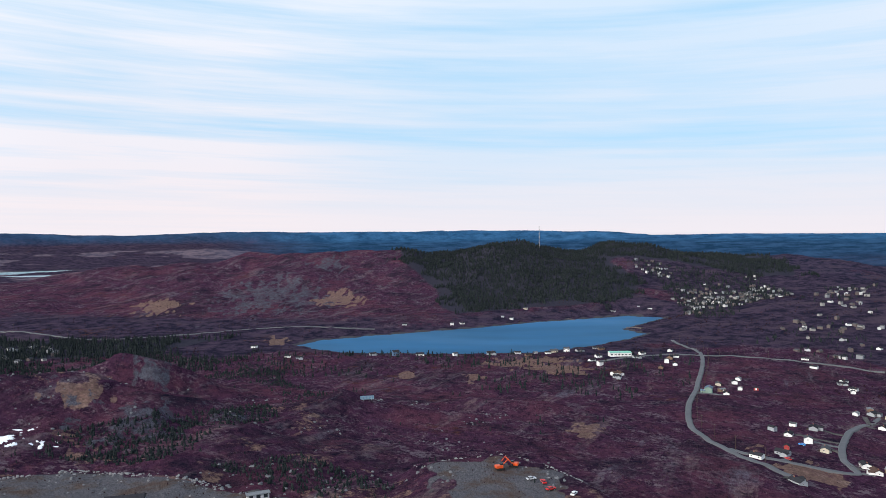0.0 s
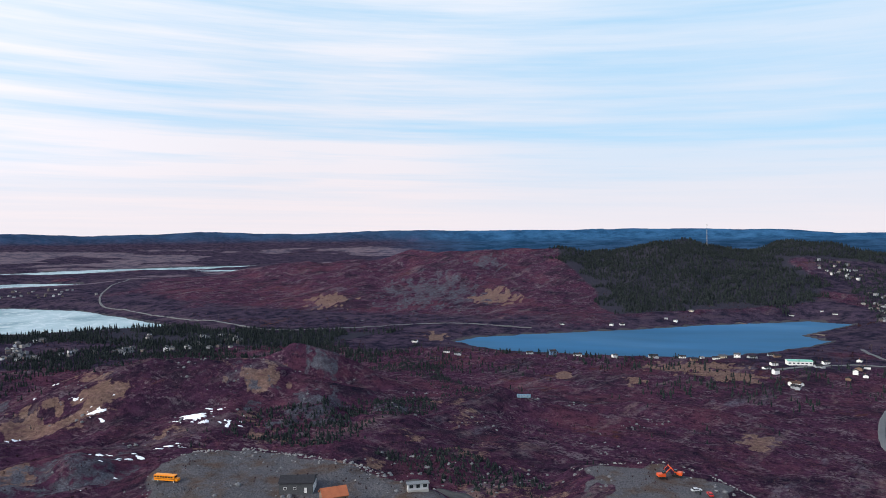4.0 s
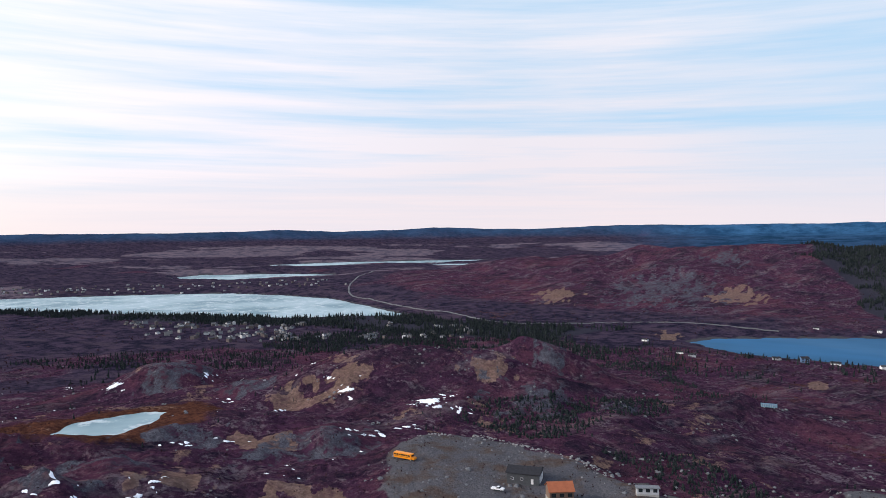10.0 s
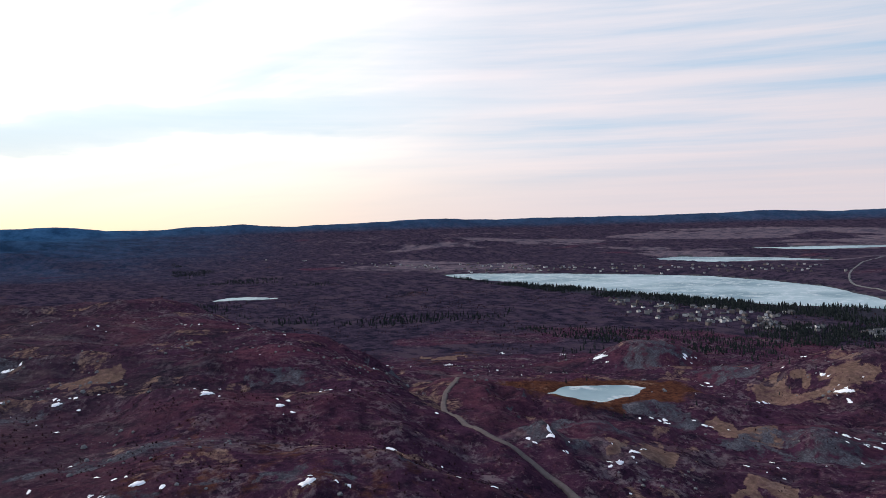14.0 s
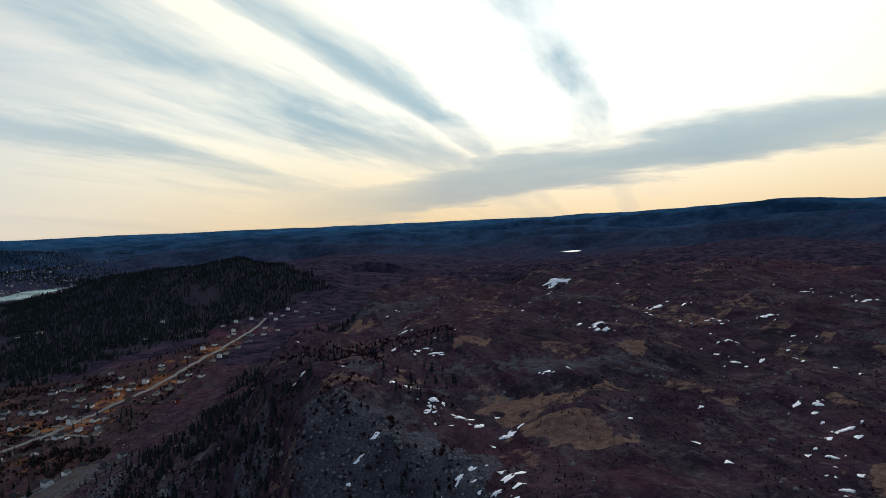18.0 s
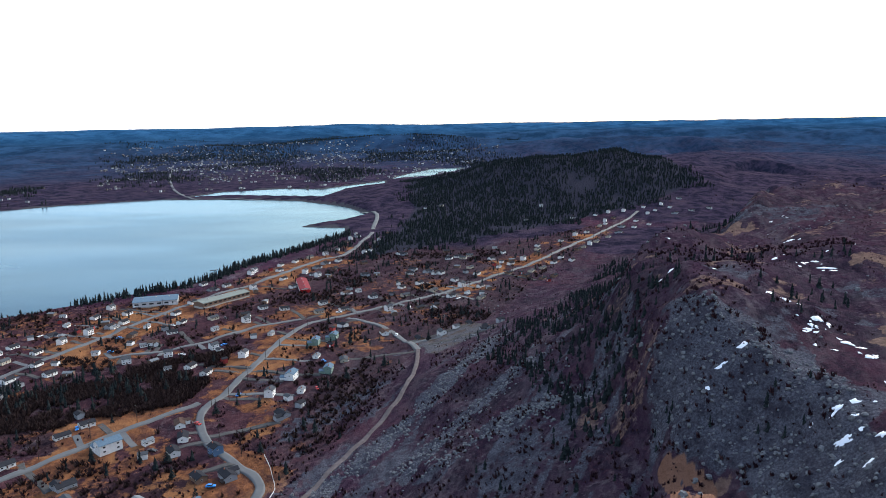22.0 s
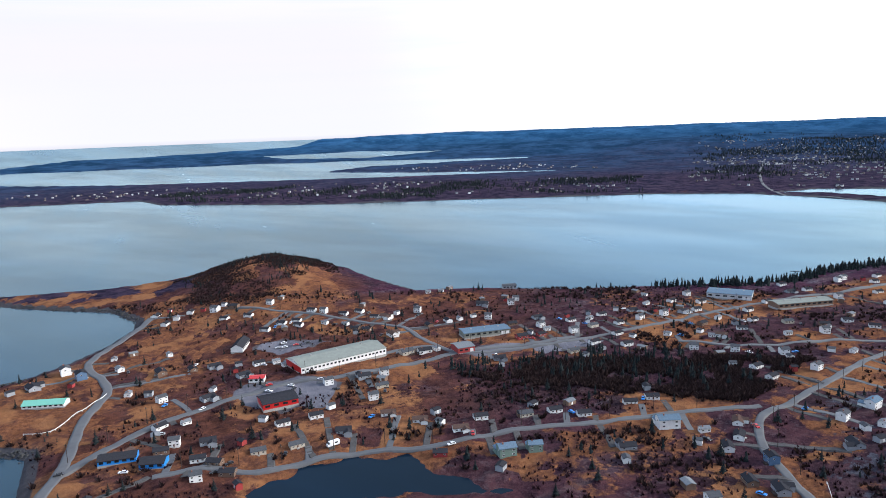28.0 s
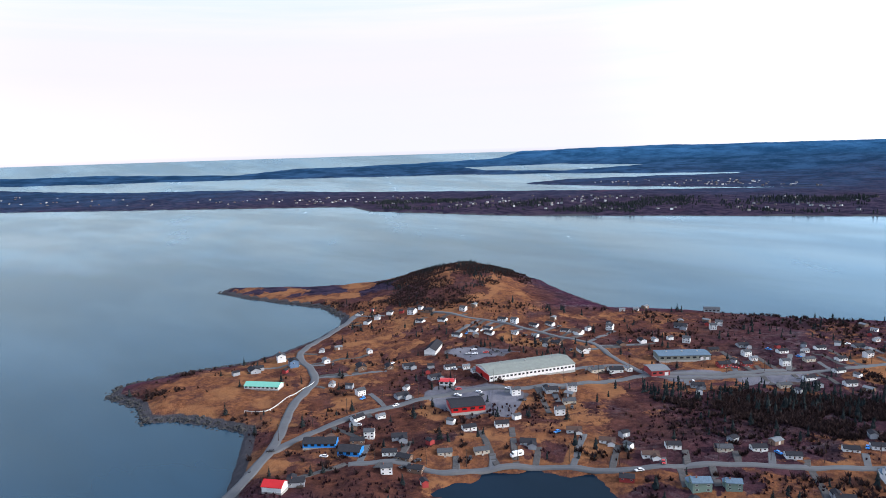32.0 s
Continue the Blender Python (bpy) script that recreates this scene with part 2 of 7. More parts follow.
CAUSEWAY = [(-60, -1056), (-75, -1240), (-22, -1366), (74, -1526), (212, -1624), (331, -1686), (456, -2105), (590, -2794)]
BAY_ROAD = [(159, -497), (106, -511), (61, -549), (29, -565)]
COAST_ROAD = [(115, -680), (85, -719), (21, -826), (-13, -862), (-43, -969), (-58, -1030)]
LOW_ROAD = [(256, -423), (224, -472), (193, -528), (159, -603), (115, -682)]
CHURCH_ROAD = [(367, -428), (308, -401), (281, -396), (256, -423)]
HEADLAND_LANE = [(518, -380), (474, -394), (432, -410), (367, -428)]
WORKS_ROAD = [(349, -318), (325, -380), (308, -401)]
NORTH_ROAD = [(323, 982), (320, 865), (252, 689), (205, 581), (182, 508), (181, 458), (187, 420), (197, 393)]
EAST_ROAD = [(478, 751), (434, 802), (383, 834), (316, 853), (261, 855), (169, 815)]
EAST_LANE = [(330, 541), (305, 519), (272, 473), (254, 440), (247, 416), (209, 425), (185, 450)]
LAKE_ROAD = [(-1445, 1924), (-1107, 1358), (-912, 1213), (-644, 1074), (-480, 1012), (-311, 1099), (-110, 1111)]
BOG_TRACK = [(-404, 164), (-352, 138), (-310, 114), (-270, 106), (-243, 107), (-220, 119), (-198, 120)]
TOWN = [(317, -105), (390, -145), (445, -101), (511, -96), (521, -149), (517, -225), (567, -305), (800, -282), (516, -421), (436, -535), (307, -634),
    (135, -695), (-15, -934), (-168, -837), (-447, -996), (-195, -656), (-109, -496), (-56, -459), (-5, -346), (40, -275), (58, -266)]
FOREST_HILL = [(10, 1208), (161, 1280), (273, 1318), (400, 1370), (470, 1560), (445, 1740), (560, 1690), (700, 1590), (830, 1570), (930, 1830), (900, 2150), (500, 2300), (330, 2250), (60, 2100), (-150,
    1950), (-120, 1700), (-40, 1500), (-35, 1330)]
HOLLOW_A = [(-205, 378), (-168, 427), (-150, 440), (-126, 500), (-105, 440), (-133, 372), (-128, 325), (-172, 334), (-205, 334)]
HOLLOW_B = [(-119, 333), (-81, 371), (-20, 330), (-20, 300), (-52, 300), (-80, 310)]
HOLLOW_C = [(-314, 849), (-201, 833), (-123, 656), (-60, 600), (-90, 520), (-140, 500), (-150, 560), (-180, 680), (-260, 720)]
BELT_WOOD = [(-747, 748), (-670, 833), (-382, 896), (-227, 907), (-250, 780), (-400, 720), (-560, 640), (-676, 640)]
HEATH_WOOD = [(-840, 520), (-724, 640), (-560, 640), (-500, 560), (-620, 470), (-805, 421), (-912, 400)]
CLIFF_WOOD = [(-60, -300), (-100, -420), (-215, -577), (-350, -759), (-468, -870), (-560, -860), (-480, -700), (-290, -480), (-150, -290), (-110,
    -225), (-80, -215)]
COAST_WOOD = [(-156, -878), (-46, -811), (44, -871), (-20, -1002), (-66, -1024), (-120, -1250), (-168, -1746), (-433, -1900), (-729, -1549), (-700,
    -1180), (-560, -1080), (-267, -935)]
SHORE_WOOD = [(-705, 1044), (-783, 1015), (-892, 924), (-1065, 871), (-1276, 808), (-1565, 742), (-1742, 679), (-1257, 698), (-1035, 756), (-748,
    847), (-523, 824), (-369, 867), (-304, 1043), (-484, 999)]
SCRUB_STRIP = [(284, -359), (152, -400), (101, -410), (114, -473), (199, -465)]
SCRUB_WIDE = [(271, -350), (173, -376), (88, -398), (67, -495), (163, -458), (243, -400)]
VILLAGE_NORTH = [(436, 1784), (549, 1708), (723, 1603), (712, 1378), (483, 1154), (398, 1100), (448, 1328), (477, 1564)]
VILLAGE_EAST = [(737, 1427), (995, 1563), (735, 1155), (609, 956), (478, 760), (367, 960), (553, 1090), (614, 1171)]
VILLAGE_ICE = [(-3231, 87), (-3044, 417), (-1917, 747), (-1552, 1170), (-1247, 1293), (-1098, 1363), (-1365, 1598), (-1792, 1351), (-2077, 1092)]
VILLAGE_BELT = [(-1105, 733), (-536, 981), (-458, 839), (-745, 673), (-909, 636)]
VILLAGE_PENINSULA = [(3260, -277), (2427, -987), (1895, -1443), (1153, -1845), (759, -2059), (602, -1637), (1206, -1304), (2025, -952), (2997, -253)]
VILLAGE_BAYHEAD = [(1105, -3623), (307, -3683), (-824, -3261), (-581, -2469), (-299, -1976), (65, -1779), (404, -1783), (592, -1904)]
VILLAGE_SPIT = [(2053, -2220), (1505, -2604), (1131, -2627), (1065, -2477), (1928, -2085)]
PENINSULA_WOOD = [(2149, -1094), (1808, -1376), (761, -2066), (586, -1596), (929, -1376), (1582, -1041)]
BAYHEAD_WOOD = [(1176, -3869), (328, -3966), (-1025, -3568), (-580, -2300), (-170, -1953), (215, -1978), (618, -1990)]
PLAIN_WOOD = [(-2984, -44), (-2100, 229), (-1610, 474), (-1153, 605), (-971, 459), (-945, 166), (-1406, -24)]
RAIL = [(413, -152), (403, -162), (412, -177), (423, -195), (433, -211)]
SHORE_TREES = [(246, -685), (194, -716), (146, -752), (112, -837), (61, -912), (-17, -1042)]
BAY = SHORE_NEAR + SHORE_FAR

# ---- patches of dry grass, bare rock and old snow: place, half-width, half-depth ----
STRAW_PATCHES = [(96, 483, 11, 16), (31, 713, 10, 16), (-44, 742, 9, 12), (111, 784, 26, 24), (203, 451, 6, 10), (216, 411, 17, 20), (-528, 1300, 34, 54), (-210, 1396, 40, 64), (-222, 415, 13, 10), (-241, 1003, 14, 23), (-290, 354, 13, 17), (-313, 327, 15, 19), (-251, 241, 15, 10), (-229, 324, 4, 6), (-232, 178, 10, 7), (-168, 264, 3, 3), (-202, 204, 8, 7), (-200, 193, 9, 11), (-239, 163, 4, 7), (-314, 324, 11, 14), (-265, 240, 7, 7), (-651, 245, 17, 14), (-184, 208, 6, 8), (-180, -150, 17, 10)]
STRAW_PATCHES_B = [(-375, -44, 14, 10), (-283, -204, 7, 7), (-239, -267, 10, 11), (-274, -439, 12, 15), (-366, -146, 5, 7), (-191, -198, 9, 8), (-212, -69, 6, 7), (-191, -187, 9, 11), (-106, -169, 3, 4), (485, -286, 42, 29), (430, -165, 15, 18), (446, -144, 24, 24), (311, -284, 10, 7), (276, -238, 11, 6), (169, -276, 8, 6), (748, -330, 30, 17), (421, -385, 7, 8), (95, -334, 12, 7), (155, -270, 15, 12), (43, -498, 12, 14), (49, -441, 11, 13), (-2, -447, 11, 5), (204, -437, 12, 9), (143, -400, 7, 7)]
ROCK_PATCHES = [(-347, 1401, 111, 178), (-283, 1704, 49, 78), (-178, 398, 23, 30), (-135, 426, 16, 12), (-241, 578, 15, 18), (-209, 410, 13, 12), (-456, 348, 28, 29), (-242, 234, 13, 15), (-224, 260, 17, 15), (-366, 334, 22, 20), (-290, 219, 23, 14), (-263, 168, 15, 11), (-255, 132, 12, 9), (-188, 31, 24, 3), (-335, 43, 21, 8), (-222, 263, 21, 20), (-242, -213, 40, 21), (-302, -79, 10, 7), (-499, -180, 43, 16), (-425, -358, 41, 25), (-238, -30, 26, 7), (-307, -482, 20, 27), (-209, -141, 16, 5), (-132, -207, 16, 26)]
ROCK_PATCHES_B = [(-134, -167, 16, 19), (-172, -262, 11, 15), (-341, -462, 28, 39), (-147, -149, 5, 8), (-95, -191, 8, 13), (-125, -188, 11, 18), (-192, -212, 14, 6), (-404, -103, 34, 20), (-308, -69, 18, 7), (-195, 13, 42, 4), (-256, 131, 19, 8)]
SNOW_A = [(-168, -214, 3, 3), (-164, -211, 3, 3), (-168, -199, 3, 4), (-166, -186, 3, 4), (-166, -173, 3, 3), (-127, -128, 3, 5), (-111, -136, 3, 3), (-107, -122, 3, 3), (-132, -142, 3, 3), (-133, -159, 3, 3), (-127, -149, 3, 3), (-170, -234, 3, 3), (-216, -273, 8, 3), (-220, -286, 3, 3), (-410, -87, 4, 5), (-285, 7, 5, 5), (-236, -89, 6, 3), (-198, -75, 3, 3), (-217, -86, 3, 3), (-301, -233, 4, 4), (-270, -373, 3, 6), (-190, -31, 3, 3), (-203, -14, 3, 3), (-305, -242, 6, 4)]
SNOW_B = [(-254, -105, 3, 3), (-337, -183, 3, 3), (-303, -161, 3, 3), (-535, -187, 4, 5), (-563, -239, 9, 9), (-388, -188, 3, 4), (-515, -455, 22, 17), (-197, -44, 3, 3), (-410, -113, 3, 3), (-223, -204, 3, 3), (-397, -266, 9, 5), (-264, 32, 3, 3), (-348, 110, 4, 6), (-467, 127, 6, 7), (-601, 226, 7, 6), (-669, 315, 4, 7), (-494, 320, 7, 6), (-294, 297, 3, 3), (-224, 349, 8, 11), (-218, 365, 3, 3), (-213, 308, 3, 4), (-232, 282, 3, 4), (-232, 167, 3, 3), (-279, 220, 3, 3)]
SNOW_C = [(-227, 156, 3, 3), (-244, 135, 3, 3), (-450, 372, 3, 4), (-216, 282, 3, 3), (-283, 339, 7, 3), (-390, -187, 4, 4), (-316, -50, 3, 3), (-381, -220, 3, 3), (-181, 28, 3, 3), (-270, 235, 3, 3), (-305, 352, 3, 4), (-491, 320, 9, 6), (-636, 370, 3, 5), (-279, 341, 5, 3)]
STRAW = STRAW_PATCHES + STRAW_PATCHES_B + [(84, 809, 30, 24), (133, 763, 26, 22), (112, 827, 40, 16), (-41, 731, 10, 10), (32, 717, 12, 12)]
OUTCROPS = ROCK_PATCHES + ROCK_PATCHES_B
SNOW = SNOW_A + SNOW_B + SNOW_C + [(-226, 350, 11, 14), (-207, 354, 4, 9), (-217, 346, 5, 6)]

DIRT_A = [(-99, -189), (-97, -178), (-66, -118), (-66, -114)]
DIRT_B = [(-101, -186), (-104, -171), (-70, -117), (-68, -110), (-68, -106)]
CLIFF = [(-112, -120), (-127, -134), (-145, -171), (-146, -190), (-142, -208), (-134, -228), (-128, -242), (-112, -230), (-102, -205), (-104, -184), (-110, -167), (-106, -138)]
SCREE_A = [(-102, -413), (-48, -342), (-4, -297), (21, -277)]
SCREE_B = [(-103, -267), (-74, -276), (-37, -264)]
SCREE_C = [(-117, -261), (-94, -269), (-68, -270)]
SCREE_D = [(-97, -326), (-54, -297), (-24, -270)]
# ---- the lie of the land: heights as a function of place ----
EYE_Z = 165.0


def smooth(v, lo, hi):
    t = np.clip((np.asarray(v, float) - lo) / (hi - lo), 0, 1)
    return t * t * (3 - 2 * t)


def vnoise(x, y, seed=0):
    x, y = np.asarray(x, float), np.asarray(y, float)
    xi, yi = np.floor(x).astype(np.int64), np.floor(y).astype(np.int64)
    fx, fy = x - xi, y - yi
    fx, fy = fx * fx * (3 - 2 * fx), fy * fy * (3 - 2 * fy)

    def h(a, b):
        n = (a * 374761393 + b * 668265263 + seed * 974711) & 0xFFFFFFFF
        n = ((n ^ (n >> 13)) * 1274126177) & 0xFFFFFFFF
        return ((n ^ (n >> 16)) & 0xFFFF) / 65535.0
    a, b, c, d = h(xi, yi), h(xi + 1, yi), h(xi, yi + 1), h(xi + 1, yi + 1)
    return (a + (b - a) * fx) * (1 - fy) + (c + (d - c) * fx) * fy


def fbm(x, y, octaves=4, seed=0):
    """Noise round 0, from about -1 to 1."""
    v, amp, tot = 0, 1.0, 0
    for i in range(octaves):
        v, tot = v + amp * (2 * vnoise(x, y, seed + i) - 1), tot + amp
        x, y, amp = np.asarray(x) * 2.03 + 17.1, np.asarray(y) * 2.03 - 9.7, amp * 0.5
    return v / tot * 1.6


def ridged(x, y, octaves=4, seed=0):
    v, amp, tot = 0, 1.0, 0
    for i in range(octaves):
        v, tot = v + amp * (1 - abs(2 * vnoise(x, y, seed + i) - 1)), tot + amp
        x, y, amp = np.asarray(x) * 2.1 + 5.3, np.asarray(y) * 2.1 + 3.9, amp * 0.5
    return v / tot


def inside(poly, x, y):
    """Signed distance to the polygon's edge, positive inside."""
    x, y = np.asarray(x, float), np.asarray(y, float)
    d, s = np.full(x.shape, 1e12), np.zeros(x.shape, bool)
    n = len(poly)
    for i in range(n):
        (ax, ay), (bx, by) = poly[i], poly[(i + 1) % n]
        ex, ey = bx - ax, by - ay
        t = np.clip(((x - ax) * ex + (y - ay) * ey) / (ex * ex + ey * ey + 1e-9), 0, 1)
        d = np.minimum(d, (x - ax - t * ex) ** 2 + (y - ay - t * ey) ** 2)
        s ^= ((ay > y) != (by > y)) & (x < (bx - ax) * (y - ay) / (by - ay + 1e-12) + ax)
    return np.where(s, 1, -1) * np.sqrt(d)


def within(poly, x, y, margin):
    """inside(), worked out only within margin of the polygon's bounds, and -margin elsewhere."""
    p = np.array(poly, float)
    (ax, ay), (bx, by) = p.min(0) - margin, p.max(0) + margin
    near = (x > ax) & (x < bx) & (y > ay) & (y < by)
    out = np.full(x.shape, -float(margin))
    if near.any():
        out[near] = np.maximum(inside(poly, x[near], y[near]), -margin)
    return out


def line_dist(pts, x, y):
    d = np.full(np.shape(x), 1e12)
    for (ax, ay), (bx, by) in zip(pts, pts[1:]):
        ex, ey = bx - ax, by - ay
        t = np.clip(((x - ax) * ex + (y - ay) * ey) / (ex * ex + ey * ey + 1e-9), 0, 1)
        d = np.minimum(d, (x - ax - t * ex) ** 2 + (y - ay - t * ey) ** 2)
    return np.sqrt(d)


def rise(r):
    """Beyond 2.5 km the land is drawn together, so that the far country fits within 5 km: it climbs towards eye level."""
    r = np.maximum(np.asarray(r, float), 1.0)
    d = np.where(r > 2500, 2500 + (r - 2500) / np.maximum(1 - (r - 2500) / 2480.0, 1e-3), r)
    return EYE_Z * (1 - r / np.maximum(d, 1))


SEAS = [BAY, LAGOON, CREEK, SOUND, FAR_WATER, OPEN_SEA]
LAKES = [(LAKE_BLUE, 8.0), (LAKE_ICE, 8.0), (LAKE_MID, 8.0), (LAKE_LONG, 8.0), (POND_ICE, 62.0), (POND_DARK, 2.0)]
def oval(x, y, a, b):
    u = math.atan2(y, x)
    pts = []
    for k in range(11):
        t = k / 11 * 2 * math.pi
        q = 1 + 0.22 * math.sin(3 * t + x) + 0.12 * math.cos(5 * t + y)
        c, s = a * q * math.cos(t), b * q * math.sin(t)
        pts.append((x - c * math.sin(u) + s * math.cos(u), y + c * math.cos(u) + s * math.sin(u)))
    return pts


# small ponds of the back country: x, y, half-width, half-depth
PONDS = [(-1052, -1556, 64, 60), (-1629, -1623, 50, 60), (-2159, -1820, 60, 80), (-1352, -2493, 52, 80), (-1542, 115, 76, 50), (-3723, 1309, 127, 120), (-1177, -1040, 44, 40),
         (-1508, 2635, 165, 70), (1506, 2908, 90, 110), (-1254, -2410, 102, 80)]
LAKES = LAKES + [(oval(*p), 10.0) for p in PONDS]
PLATEAU = [(-105, -55), (-108, -86), (-119, -115), (-138, -165), (-128, -225), (-152, -322), (-206, -390), (-300, -480), (-448, -626), (-620, -700), (-800, -560), (-830, -250), (-700, -30), (-480, 40), (-270, 70), (-160, 50)]
# rocky knolls of the heath behind the gravel lot
KNOLLS = [(-318, 385, 72, 36, 40, 17), (-262, 418, 95, 46, 32, 19), (-190, 446, 70, 36, 24, 9), (-480, 362, 52, 30, 52, 27), (-300, 572, 60, 30, 27, 24), (-246, 596, 50, 28, 22, 27),
          (-62, 520, 46, 26, 6, 9), (40, 560, 70, 24, -5, 7), (-395, 300, 30, 22, 52, 5)]
# hills: x, y, half-widths along and across, turn in degrees, height
HILLS = [(-330, 1850, 860, 400, 8, 92), (380, 2020, 430, 380, -10, 60), (1050, 1900, 480, 420, 30, 60), (-500, -1420, 330, 230, -35, 70),
         (556, -450, 125, 80, -30, 13), (634, -516, 112, 76, -30, 15), (-190, 190, 400, 290, 20, 52), (-1900, -900, 600, 450, 20, 50), (-1100, -1900, 600, 350, 30, 50),
         (-330, 430, 90, 45, 60, 7), (-90, 500, 70, 30, 75, 7), (800, 1200, 300, 220, 0, 42),
         (-64, -118, 52, 30, 61, 40), (-134, -236, 60, 26, 61, 13), (-185, -362, 80, 26, 58, 9),
         *KNOLLS]
SKYLINE = [(0, 0.26), (6, 0.2), (12, 0.21), (19, 0.28), (23, 0.12), (28, 0.08), (32.3, 0.32), (35, 0.14), (39.5, 0.03), (44, 0.22), (48, 0.15), (55, 0.14), (58, 0.1), (62, 0.1), (65, 0.06), (68.3, 0.28), (75, 0.14), (80, 0.02), (82, -0.1), (83.6, 0.02), (85.6, 0.3), (87, 0.22), (89, 0.1), (91, -0.06), (95.4, 0.07), (98.6, 0.33), (103.7, 0.26), (110, 0.28), (114.5, 0.48), (117, 0.33), (121, 0.16), (126, 0), (132, -0.15), (139, -0.42), (141, -0.4), (144, -0.26), (146.6, -0.12), (150, -0.3), (158, -0.36), (167, -0.27), (173, -0.18), (177, -0.05), (179.5, 0), (183, -0.2), (189, -0.28), (196, -0.25), (205, -0.3), (214, -0.33), (224, -0.28), (230, -0.4), (238, -0.5), (262, -0.55), (300, -0.55), (328, -0.4), (337.7, -0.5), (341, -0.34), (344.3, -0.08), (348, 0.1), (353, 0.22), (360, 0.26)]


def height(x, y):
    x, y = np.asarray(x, float), np.asarray(y, float)
    r = np.hypot(x, y)
    sea = np.full(x.shape, -810.0)
    for s in SEAS:
        sea = np.maximum(sea, within(s, x, y, 810))
    off = np.clip(-sea, 0, None)
    z = 3.5 + 11 * smooth(off, 60, 800) + 3.5 * fbm(x / 260, y / 260, 3, 1) * smooth(off, 30, 300)
    plat = within(PLATEAU, x, y, 260) + 9 * fbm(x / 60, y / 60, 3, 5)
    up = 0.58 * smooth(plat, -190, 5) + 0.42 * smooth(plat, -36 - 130 * smooth(y, -110, -20), 6)
    north = 0
    lumps = 1 + 0.22 * fbm(x / 170, y / 170, 3, 9)
    for k, (hx, hy, a, b, turn, hh) in enumerate(HILLS):
        c, s = math.cos(radians(turn)), math.sin(radians(turn))
        u, v = ((x - hx) * c + (y - hy) * s) / a, (-(x - hx) * s + (y - hy) * c) / b
        q = np.exp(-(u * u + v * v))
        q = hh * q * lumps
        if k == 6:
            north = q
        else:
            z = z + q
    z = z + np.maximum(83 * up, north + 0.25 * np.minimum(83 * up, north))
    for px_, py_, a, b in OUTCROPS:
        if py_ < 60 or py_ > 900:
            continue
        near = (abs(x - px_) < 70) & (abs(y - py_) < 70)
        if near.any():
            q = ((x[near] - px_) ** 2 + (y[near] - py_) ** 2) / (0.65 * (a + b) / 2) ** 2
            z[near] += 0.19 * min(a, b, 22) * np.exp(-q * q)
    # rocky relief: long low ridges that run roughly north to south, broken by gullies
    rough = np.clip(smooth(z, 30, 60), 0, 1) * smooth(r, 2600, 900)
    on_track = (x < -170) & (x > -430) & (y > 80) & (y < 190)
    if on_track.any():
        rough[on_track] *= smooth(line_dist(BOG_TRACK, x[on_track], y[on_track]), 3, 22)
    al, ac = -0.42 * x - 0.91 * y, 0.91 * x - 0.42 * y
    wob = 9 * fbm(x / 55, y / 55, 3, 41)
    z = z + rough * (17 * (ridged(al / 230, (ac + wob) / 62, 3, 21) - 0.62) + 3.0 * fbm(x / 40, y / 40, 3, 31))
    z = z + 7 * rough * (ridged(x / 21, y / 21, 3, 47) - 0.6) * smooth(up, 0.05, 0.5) * smooth(up, 0.99, 0.8)
    z = z + 1.5 * (ridged(x / 8.5 + wob / 9, y / 8.5, 2, 57) - 0.62) * smooth(z, 34, 60) * smooth(r, 700, 350) * (0.35 + smooth(up, 0.05, 0.5) * smooth(up, 0.99, 0.8))
    for poly, level in LAKES:
        d = within(poly, x, y, 72)
        w = 70.0 if len(poly) > 12 else 34.0
        z = np.where(d > -w, level + (z - level) * smooth(-d, 0, w) + 0.4 * smooth(-d, 0, 4), z)
        z = np.where(d > 0, level - 0.3 - np.minimum(d * 0.2, 3), z)
    for poly, level in ((QUARRY, 64.0), (PIT, 52.0)):
        z = level + 0.5 * fbm(x / 12, y / 12, 3, 77) + (z - level) * smooth(within(poly, x, y, 30), 4, -22)
    shore = 0.3 + (z - 0.3) * smooth(off, 0, 22)
    z = np.where(sea > 0, -0.3 - np.minimum(sea * 0.15, 5), shore + 0.9 * smooth(off, 0, 3))
    if r.max() < 2250:
        return z + rise(r)
    # far country: its skyline
    az = np.degrees(np.arctan2(-x, y)) % 360
    el = np.interp(az, [a for a, _ in SKYLINE], [e for _, e in SKYLINE])
    crest = EYE_Z + np.tan(np.radians(el - 0.02 + 0.05 * fbm(az / 2.5, az * 0 + 3, 4, 51))) * r - rise(r) - 14
    bayward = smooth(az, 158, 185) * smooth(az, 320, 270)
    far = crest * smooth(r, 4500 - 330 * bayward, 4720 - 160 * bayward) + 13 * smooth(r, 2300, 3200) * smooth(r, 4300, 3900) * fbm(x / 420, y / 420, 4, 61)
    # lower ridges before it, one behind another
    hilly = smooth(az, 84, 112) * smooth(az, 214, 196) + 0.35 * smooth(az, 84, 70) * smooth(az, 56, 68)
    for k, (rk, wide, drop) in enumerate(((3080, 170, 1.75), (3480, 200, 1.25), (3860, 190, 0.72))):
        ek = el - drop + 0.62 * (0.6 + 0.25 * drop) * fbm(az / (9 + 2 * k), r / 900, 4, 65 + k)
        need = np.clip(EYE_Z + np.tan(np.radians(ek)) * rk - rise(rk), 0, None)
        far = np.maximum(far, (hilly * (smooth(az, 180, 158) if k == 0 else 1 - 0.6 * smooth(az, 165, 185))) * need * np.exp(-((r - rk - 90 * fbm(az / 6, az * 0 + k, 3, 69)) / wide) ** 2))
